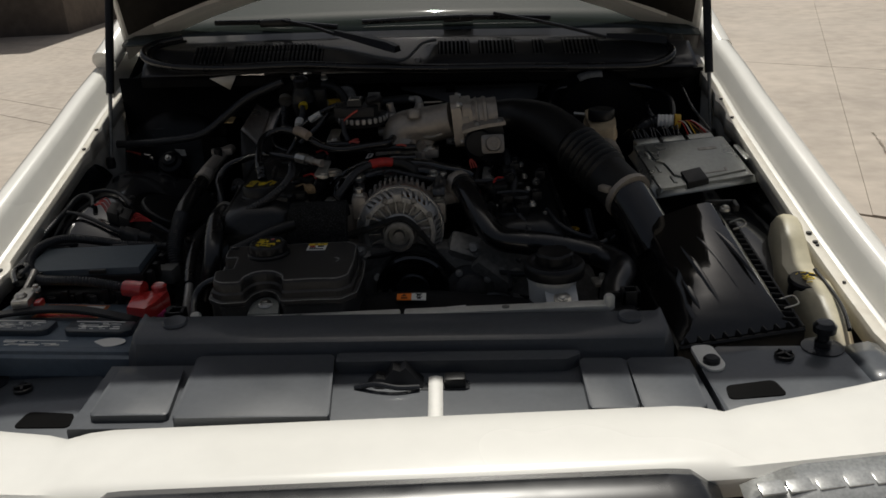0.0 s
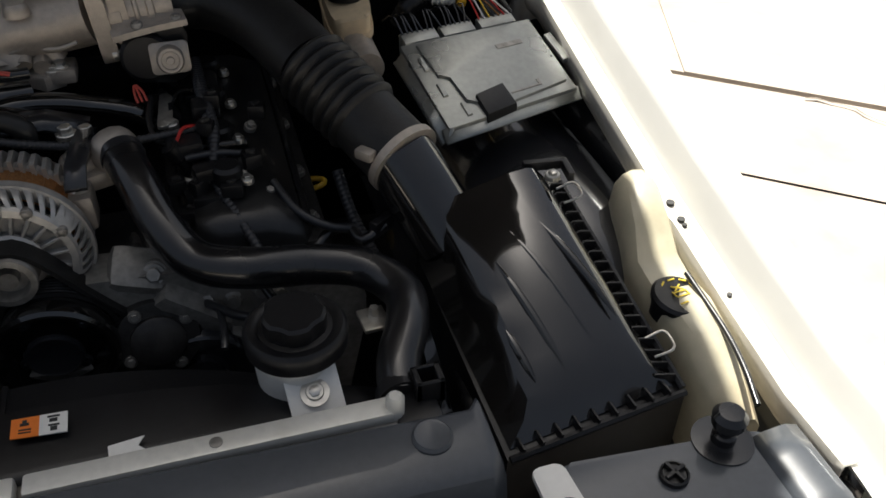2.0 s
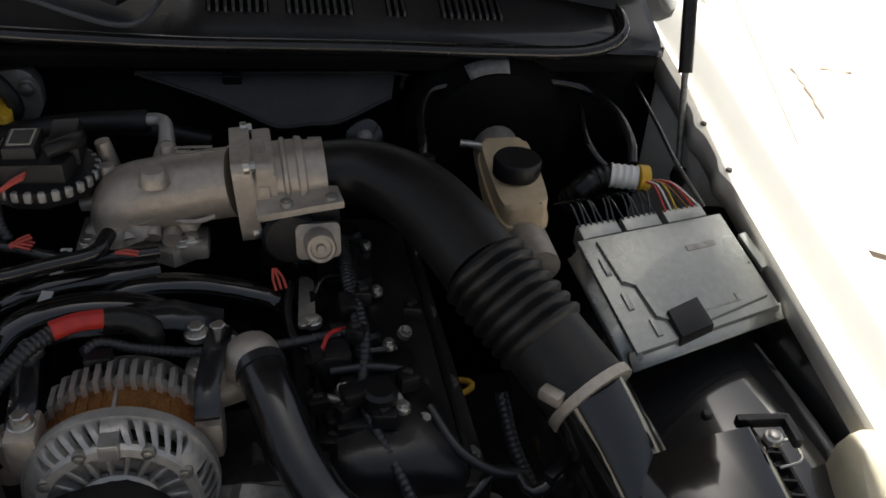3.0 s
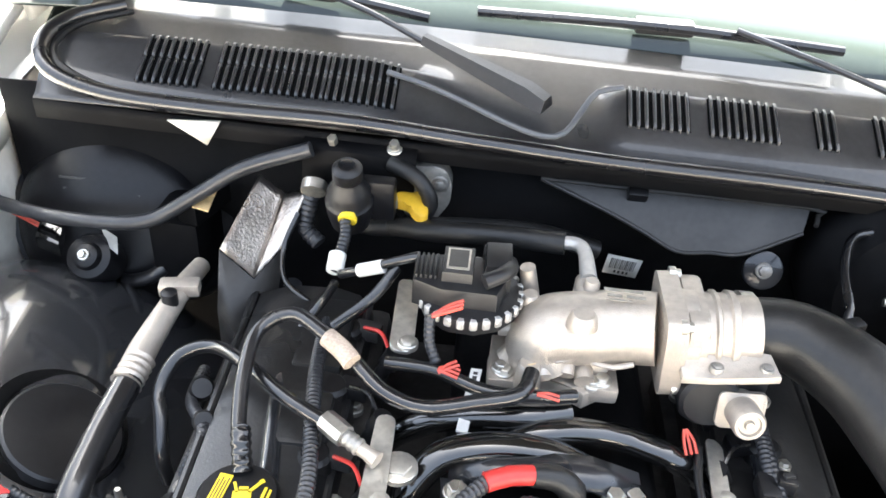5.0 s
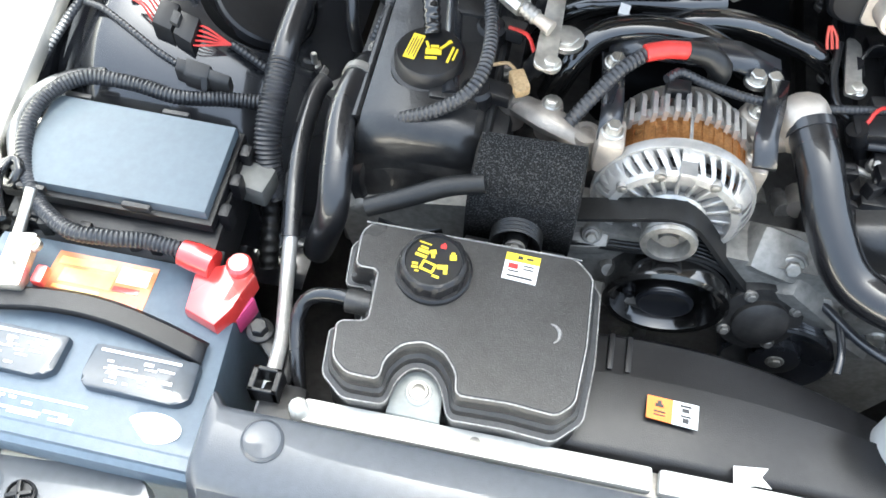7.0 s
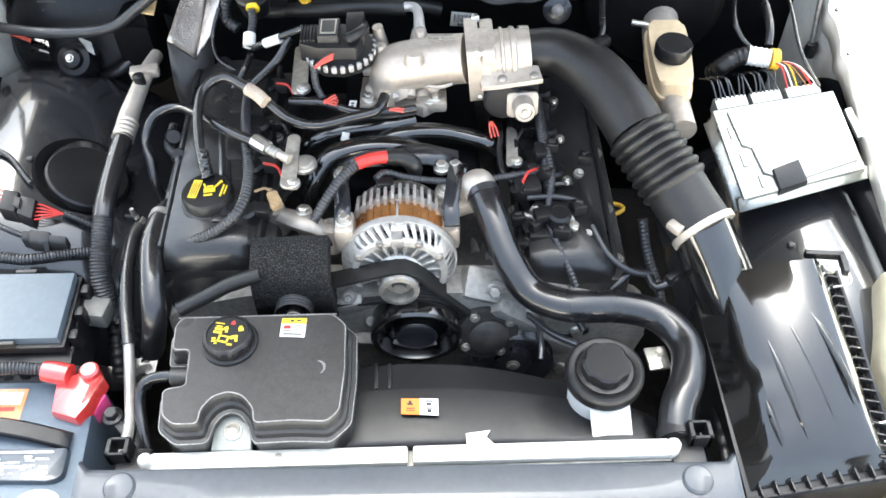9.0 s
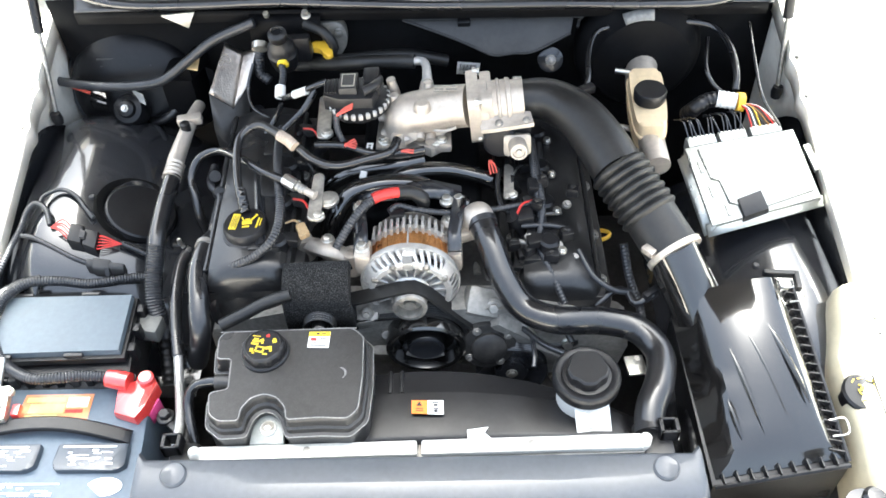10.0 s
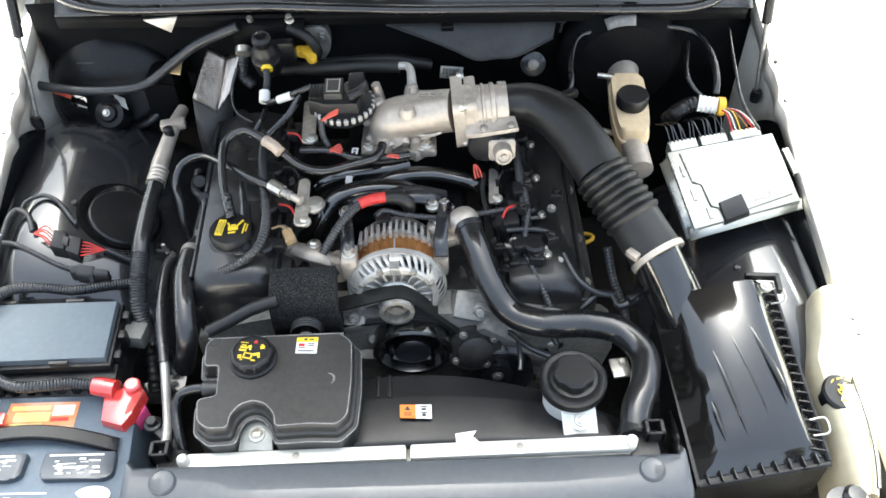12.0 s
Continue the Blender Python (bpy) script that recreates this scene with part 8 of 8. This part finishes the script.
hose("drain_hose", [(-0.573, 1.970, 0.776), (-0.539, 1.945, 0.777), (-0.505, 1.940, 0.790), (-0.481, 1.945, 0.806)], 0.011, RUBBER, "short black hose by the wheel housing", group=H2)

# wipers
def wiper(base, mid, tip, blade0, blade1, hub):
    w = thing("windscreen_wiper", "black windscreen wiper resting on the glass", "wiper", "wipers", at=base)
    bm = B()
    pts = [Vector(base), Vector(base).lerp(Vector(mid), 0.3), Vector(mid)]
    rows = []
    for p, wd, th in zip([pts[0], pts[0].lerp(pts[2], 0.15), pts[0].lerp(pts[2], 0.6), pts[2]], (0.016, 0.017, 0.013, 0.009), (0.014, 0.018, 0.014, 0.01)):
        d = (pts[2] - pts[0]).normalized()
        s = d.cross(Vector((0, 0, 1))).normalized() * wd
        rows.append([p - s, p - s * 0.6 + Vector((0, 0, th)), p + s * 0.6 + Vector((0, 0, th)), p + s])
    loft(bm, rows, caps=True)
    part("arm", bm, PLASTIC, w)
    bm = B()
    tube(bm, [mid, Vector(mid).lerp(Vector(tip), 0.5) + Vector((0, 0, 0.004)), tip], 0.004, 8, 0.03)
    part("rod", bm, BLACK_METAL, w)
    bm = B()
    a, b = Vector(blade0), Vector(blade1)
    tube(bm, [a, a.lerp(b, 0.5) + Vector((0, 0, 0.006)), b], 0.0065, 8, 0.05)
    part("blade", bm, RUBBER, w)
    bm = B()
    obox(bm, hub, (0.075, 0.026, 0.018), rz=math.degrees(math.atan2((b - a).y, (b - a).x)), bevel=0.006)
    part("blade_clip", bm, PLASTIC, w)
    return w


wiper((-0.027, 2.005, 1.042), (-0.177, 2.079, 1.080), (-0.312, 2.135, 1.112), (-0.177, 2.135, 1.090), (-0.480, 2.160, 1.112), (-0.330, 2.150, 1.106))
wiper((0.597, 2.020, 1.030), (0.463, 2.050, 1.045), (0.204, 2.146, 1.103), (-0.118, 2.153, 1.097), (0.343, 2.156, 1.084), (0.118, 2.163, 1.094))


# ---- ground: raised concrete apron beside the car, slabs and joints ----
apron = thing("pavement", "raised concrete pavement of worn slabs beside the car", "pavement", at=(1.0, 3.0, 0.0), kind="structure")
bm = B()
box(bm, (0.9, -14, 0.0), (30, 26, 0.53), 0.0)
part("base", bm, CONCRETE, apron)
UA, VA, OA = Vector((0.79, -0.61, 0)), Vector((0.345, 0.94, 0)), Vector((1.145, 2.112, 0))


def paving(s0, s1, t0, t1, z, gap, clip=None, depth=0.03):
    bm = B()
    e = 0.004
    pts = []
    for s, t, ds, dt in ((s0, t0, 1, 1), (s1, t0, -1, 1), (s1, t1, -1, -1), (s0, t1, 1, -1)):
        pts.append(OA + UA * (s + ds * gap * 0.12) + VA * (t + dt * gap) + Vector((0, 0, z)))
    slab(bm, pts, depth, 0)
    if clip is not None:
        g = list(bm.verts) + list(bm.edges) + list(bm.faces)
        r = bmesh.ops.bisect_plane(bm, geom=g, plane_co=(clip, 0, 0), plane_no=(1, 0, 0), clear_inner=clip > 0, clear_outer=clip < 0)
        edges = [q for q in r["geom_cut"] if isinstance(q, bmesh.types.BMEdge)]
        if edges:
            bmesh.ops.holes_fill(bm, edges=edges)
    if not bm.faces:
        bm.free()
        return
    return bm


rows_t = [-12, -7.5, -3.4, -0.36, 0.0, 2.2, 6.0, 10.5, 16]
cols = [-14, -10, -6.5, -3.2, 0.03, 3.4, 7.0, 12, 18]
for j in range(len(rows_t) - 1):
    for i in range(len(cols) - 1):
        sh = 0.0 if rows_t[j] >= 0 else 1.3
        q = paving(cols[i] + sh, cols[i + 1] + sh, rows_t[j], rows_t[j + 1], 0.55 + 0.002 * ((i * 7 + j * 3) % 3), 0.0035 if rows_t[j] >= 0 else 0.002, 0.9)
        if q:
            if rows_t[j] == -0.36:
                for v in q.verts:
                    v.co -= VA * 0.012
            part("slab", q, CONCRETE, apron)
left = thing("yard_paving", "worn concrete yard slabs with dark joints", "pavement", at=(-3.0, 6.0, 0.0), kind="structure")
for j in range(len(rows_t) - 1):
    for i in range(len(cols) - 1):
        q = paving(cols[i] - 4, cols[i + 1] - 4, rows_t[j] + 1.2, rows_t[j + 1] + 1.2, 0.02, 0.004, -0.98, 0.019)
        if q:
            part("slab", q, CONCRETE, left)
# cracks and chips in the pavement
for name, pts, w in (("crack", [(1.34, 1.93), (1.40, 1.88), (1.43, 1.80), (1.50, 1.75)], 0.004), ("crack", [(1.45, 2.6), (1.5, 2.75), (1.54, 2.9)], 0.004), ("crack", [(1.62, 2.9), (1.7, 2.86)], 0.007)):
    bm = B()
    rn = random.Random(len(pts) + int(pts[0][0] * 50))
    path = spline([(x, y, 0.5555) for x, y in pts], 0.02)
    rws = []
    for i, p in enumerate(path):
        d = (path[min(i + 1, len(path) - 1)] - path[max(i - 1, 0)]).normalized()
        s = Vector((-d.y, d.x, 0)) * w * rn.uniform(0.2, 1.0)
        k = Vector((rn.uniform(-1, 1), rn.uniform(-1, 1), 0)) * w * 0.8
        rws.append([p - s + k, p + s + k])
    loft(bm, rws)
    part(name, bm, CRACK, apron)
# a dark wall block, added to make the shaded far corner of the yard
far_block = thing("shade_block", "dark wall block added for the shaded corner across the yard", "building", at=(-10, 15, 0))
bm = B()
box(bm, (-16, 12.2, 0), (-5.2, 19, 4.0), 0.02)
part("wall", bm, material("dark_block", (0.12, 0.1, 0.085), 0.8, vary=0.3, scale=2, bump=0.5, bump_scale=30), far_block)
bm = B()
box(bm, (-16.3, 11.8, 4.0), (-4.9, 19.4, 4.2), 0.02)
part("roof", bm, STEEL_DULL, far_block)
# cream sheet metal at the left rear corner
brace = thing("corner_brace", "cream painted triangular sheet metal brace above the blower", "sheet metal", at=(-0.42, 1.96, 1.0))
bm = B()
vs = [bm.verts.new(p) for p in ((-0.457, 1.957, 1.012), (-0.395, 1.957, 1.016), (-0.413, 1.957, 0.984))]
bm.faces.new(vs)
thicken(part("gusset", bm, PAINT_INNER, brace, "cream triangular gusset"), 0.004)
# raised lip of the cowl cover round the wiper
bm = B()
tube(bm, [(-0.215, 2.030, 1.060), (-0.168, 2.014, 1.055), (-0.121, 1.992, 1.048), (-0.068, 1.967, 1.038), (-0.030, 1.962, 1.030), (-0.005, 1.972, 1.032), (0.016, 2.010, 1.046), (0.032, 2.034, 1.056), (0.062, 2.044, 1.060)], 0.0035, 8, 0.012)
whole("cowl_lip", bm, SHIELD, "shiny raised lip of the cowl cover", "trim")


# ---- coils, injectors and clutter on the engine ----
for side, x, dz in ((-1, -0.225, 0.02), (1, 0.215, -0.005)):
    for k, y in enumerate((1.535, 1.625, 1.715, 1.805)):
        co = thing("ignition_coil", "black ignition coil with plug on the valve cover", "ignition coil", "ignition coils", at=(x, y, 0.80 + dz))
        bm = B()
        lathe(bm, [(0.014, -0.03), (0.014, 0.0), (0.017, 0.004), (0.017, 0.022), (0.013, 0.026), (0, 0.026)], Matrix.Translation((x, y, 0.815 + dz)), 18)
        part("body", bm, PLASTIC, co)
        bm = B()
        obox(bm, (x - side * 0.022, y + 0.004, 0.832 + dz), (0.03, 0.02, 0.016), rz=side * 12, bevel=0.003)
        part("plug", bm, PLASTIC_GREY if k % 2 else PLASTIC, co)
        bolt(co, (x + side * 0.02, y - 0.012, 0.825 + dz), 0.005, 0.006)
    for k, y in enumerate((1.58, 1.67, 1.76)):
        inj = thing("injector", "small injector with dark plug and red wire", "injector", "injectors", at=(x - side * 0.045, y, 0.80 + dz))
        bm = B()
        lathe(bm, [(0.008, -0.03), (0.008, 0.01), (0.011, 0.012), (0.011, 0.03), (0, 0.03)], Matrix.Translation((x - side * 0.045, y, 0.82 + dz)) @ frame_along((-side * 0.5, 0, 1)), 14)
        part("body", bm, PLASTIC, inj)
        bm = B()
        p = Vector((x - side * 0.05, y + 0.006, 0.848 + dz))
        tube(bm, [p, p + Vector((side * 0.01, 0.015, 0.008)), p + Vector((side * 0.03, 0.03, 0.0))], 0.0022, 6, 0.006)
        part("wire", bm, RED_TAPE if k != 1 else RUBBER, inj)
for pts, r, mat, rb in (
    (((0.201, 1.745, 0.864), (0.200, 1.676, 0.859), (0.204, 1.611, 0.839), (0.205, 1.562, 0.807), (0.216, 1.514, 0.774), (0.245, 1.491, 0.740)), 0.008, CONDUIT, 0.005),
    (((0.141, 1.691, 0.848), (0.137, 1.644, 0.839), (0.146, 1.607, 0.833), (0.184, 1.601, 0.824), (0.243, 1.613, 0.815)), 0.005, RUBBER, 0),
    (((0.166, 1.558, 0.807), (0.200, 1.548, 0.805), (0.237, 1.547, 0.810)), 0.0055, STEEL_DULL, 0),
    (((0.151, 1.527, 0.778), (0.188, 1.522, 0.775), (0.221, 1.504, 0.756), (0.230, 1.447, 0.736), (0.246, 1.415, 0.716)), 0.0065, RUBBER, 0),
    (((0.209, 1.547, 0.796), (0.212, 1.519, 0.784), (0.229, 1.496, 0.766)), 0.004, RUBBER, 0),
    (((0.129, 1.477, 0.704), (0.165, 1.448, 0.716), (0.198, 1.403, 0.729), (0.230, 1.374, 0.742)), 0.006, BLACK_METAL, 0),
    (((0.181, 1.425, 0.722), (0.183, 1.392, 0.721), (0.180, 1.370, 0.714)), 0.005, BLACK_METAL, 0),
):
    hose("engine_lead", list(pts), r, mat, "thin lead or pipe on the engine's flank", "cable", ribs=rb, group="engine leads")
for p, s, rz in (((0.173, 1.588, 0.831), (0.04, 0.03, 0.025), 5), ((0.205, 1.563, 0.813), (0.05, 0.022, 0.02), -5), ((0.180, 1.543, 0.795), (0.035, 0.03, 0.02), 10), ((0.197, 1.643, 0.850), (0.02, 0.03, 0.02), 0)):
    bm = B()
    obox(bm, p, s, rz=rz, bevel=0.005)
    whole("engine_connector", bm, PLASTIC, "black plastic connector on the engine", "connector", "wiring connectors")
# steering pump and brackets behind the radiator
bm = B()
obox(bm, (0.338, 1.357, 0.728), (0.03, 0.035, 0.006), rz=5, bevel=0.002)
tabm = whole("small_bracket", bm, STEEL, "small pale metal bracket with a bolt", "bracket")
bolt(tabm, Vector((0.340, 1.362, 0.729)), 0.006, 0.012)
bm = B()
lathe(bm, [(0.0, -0.05), (0.05, -0.05), (0.055, 0.0), (0.045, 0.03), (0.0, 0.035)], Matrix.Translation((0.108, 1.459, 0.681)) @ frame_along((0.1, -1, 0.3)), 28)
pump = thing("steering_pump", "grey cast steering pump body with a pressed cover", "pump", at=(0.108, 1.459, 0.681))
part("body", bm, ENGINE_DARK, pump)
pm = Matrix.Translation((0.108, 1.459, 0.681)) @ frame_along((0.1, -1, 0.3))
bm = B()
lathe(bm, [(0.03, 0.03), (0.03, 0.038), (0.026, 0.041), (0.0, 0.042)], pm, 28)
part("cover", bm, ENGINE_DARK, pump)
for k in range(4):
    bolt(pump, pm @ Vector((0.038 * math.cos(k * 1.57 + 0.5), 0.038 * math.sin(k * 1.57 + 0.5), 0.03)), 0.005, 0.006, (0.1, -1, 0.3), mat=STEEL_DULL)
rc = random.Random(12)
for p, w, d in (((0.101, 1.516, 0.719), 0.06, 0.05), ((0.134, 1.567, 0.733), 0.05, 0.04), ((-0.182, 1.448, 0.700), 0.09, 0.04), ((-0.093, 1.483, 0.736), 0.05, 0.03), ((0.107, 1.527, 0.715), 0.07, 0.05), ((0.111, 1.470, 0.670), 0.08, 0.05), ((-0.076, 1.458, 0.740), 0.05, 0.03)):
    p = Vector(p)
    cas = thing("engine_casting", "grimy grey casting with bosses on the engine front", "casting", "engine castings", at=p)
    bm = B()
    obox(bm, p + Vector((0, 0.02, -0.03)), (w * 1.5, d, 0.05), rz=rc.uniform(-20, 20), rx=25, bevel=0.015)
    part("body", bm, ENGINE_DARK, cas)
    for k in range(4):
        bm = B()
        q = p + Vector((rc.uniform(-w, w), rc.uniform(-0.02, 0.01), rc.uniform(-0.025, 0.005)))
        r = rc.uniform(0.007, 0.013)
        lathe(bm, [(r * 1.2, -0.03), (r, 0.0), (r * 0.85, 0.004), (0, 0.004)], Matrix.Translation(q) @ frame_along((rc.uniform(-0.2, 0.2), -1, rc.uniform(0.2, 0.7))), 14)
        part("boss", bm, STEEL_DULL if k % 2 else ALU, cas)
hose("lower_hose", [(-0.447, 1.477, 0.679), (-0.439, 1.440, 0.663), (-0.436, 1.410, 0.637)], 0.014, RUBBER_DULL, "grey corrugated pipe behind the battery", ribs=0.012)
hose("shroud_edge_trim", [(0.440, 1.499, 0.718), (0.446, 1.439, 0.668), (0.431, 1.347, 0.670), (0.418, 1.262, 0.674), (0.416, 1.206, 0.669)], 0.012, PLASTIC, "knobbly black edge trim beside the air filter box", "trim", ribs=0.02)

# second layer of leads and clips over the right cylinder bank
for pts, r in (
    (((0.202, 1.744, 0.864), (0.205, 1.662, 0.858), (0.209, 1.600, 0.843), (0.200, 1.542, 0.814), (0.219, 1.490, 0.792), (0.235, 1.455, 0.767)), 0.007),
    (((0.172, 1.572, 0.828), (0.211, 1.571, 0.830), (0.242, 1.567, 0.826)), 0.005),
    (((0.264, 1.538, 0.802), (0.285, 1.495, 0.785), (0.315, 1.476, 0.772), (0.347, 1.477, 0.762)), 0.006),
    (((0.147, 1.506, 0.777), (0.168, 1.477, 0.756), (0.206, 1.448, 0.735)), 0.005),
    (((0.343, 1.559, 0.790), (0.351, 1.520, 0.750), (0.367, 1.480, 0.715), (0.371, 1.440, 0.677)), 0.009),
):
    hose("engine_lead", list(pts), r, CONDUIT, "thin lead or pipe on the engine's flank", "cable", ribs=0.006 if r > 0.006 else 0, group="engine leads")
rc = random.Random(31)
for q in ((0.213, 1.647, 0.858), (0.200, 1.602, 0.847), (0.244, 1.551, 0.828), (0.217, 1.519, 0.813), (0.182, 1.531, 0.814), (0.262, 1.634, 0.844), (0.158, 1.550, 0.807), (0.170, 1.521, 0.785)):
    ck = thing("engine_connector", "black plastic connector with a clip on the engine", "connector", "wiring connectors", at=q)
    bm = B()
    obox(bm, q, (rc.uniform(0.018, 0.03), rc.uniform(0.014, 0.022), 0.018), rz=rc.uniform(-40, 40), bevel=0.003)
    part("shell", bm, PLASTIC, ck)
    bm = B()
    obox(bm, Vector(q) + Vector((0, 0, 0.01)), (0.01, 0.006, 0.005), rz=rc.uniform(-40, 40), bevel=0.001)
    part("clip", bm, PLASTIC_GREY, ck)
for q in ((0.183, 1.558, 0.816), (0.231, 1.539, 0.815), (0.251, 1.611, 0.836), (0.258, 1.528, 0.795)):
    bolt(engine, q, 0.005, 0.007, (0.2, -0.4, 1), mat=STEEL_DULL)
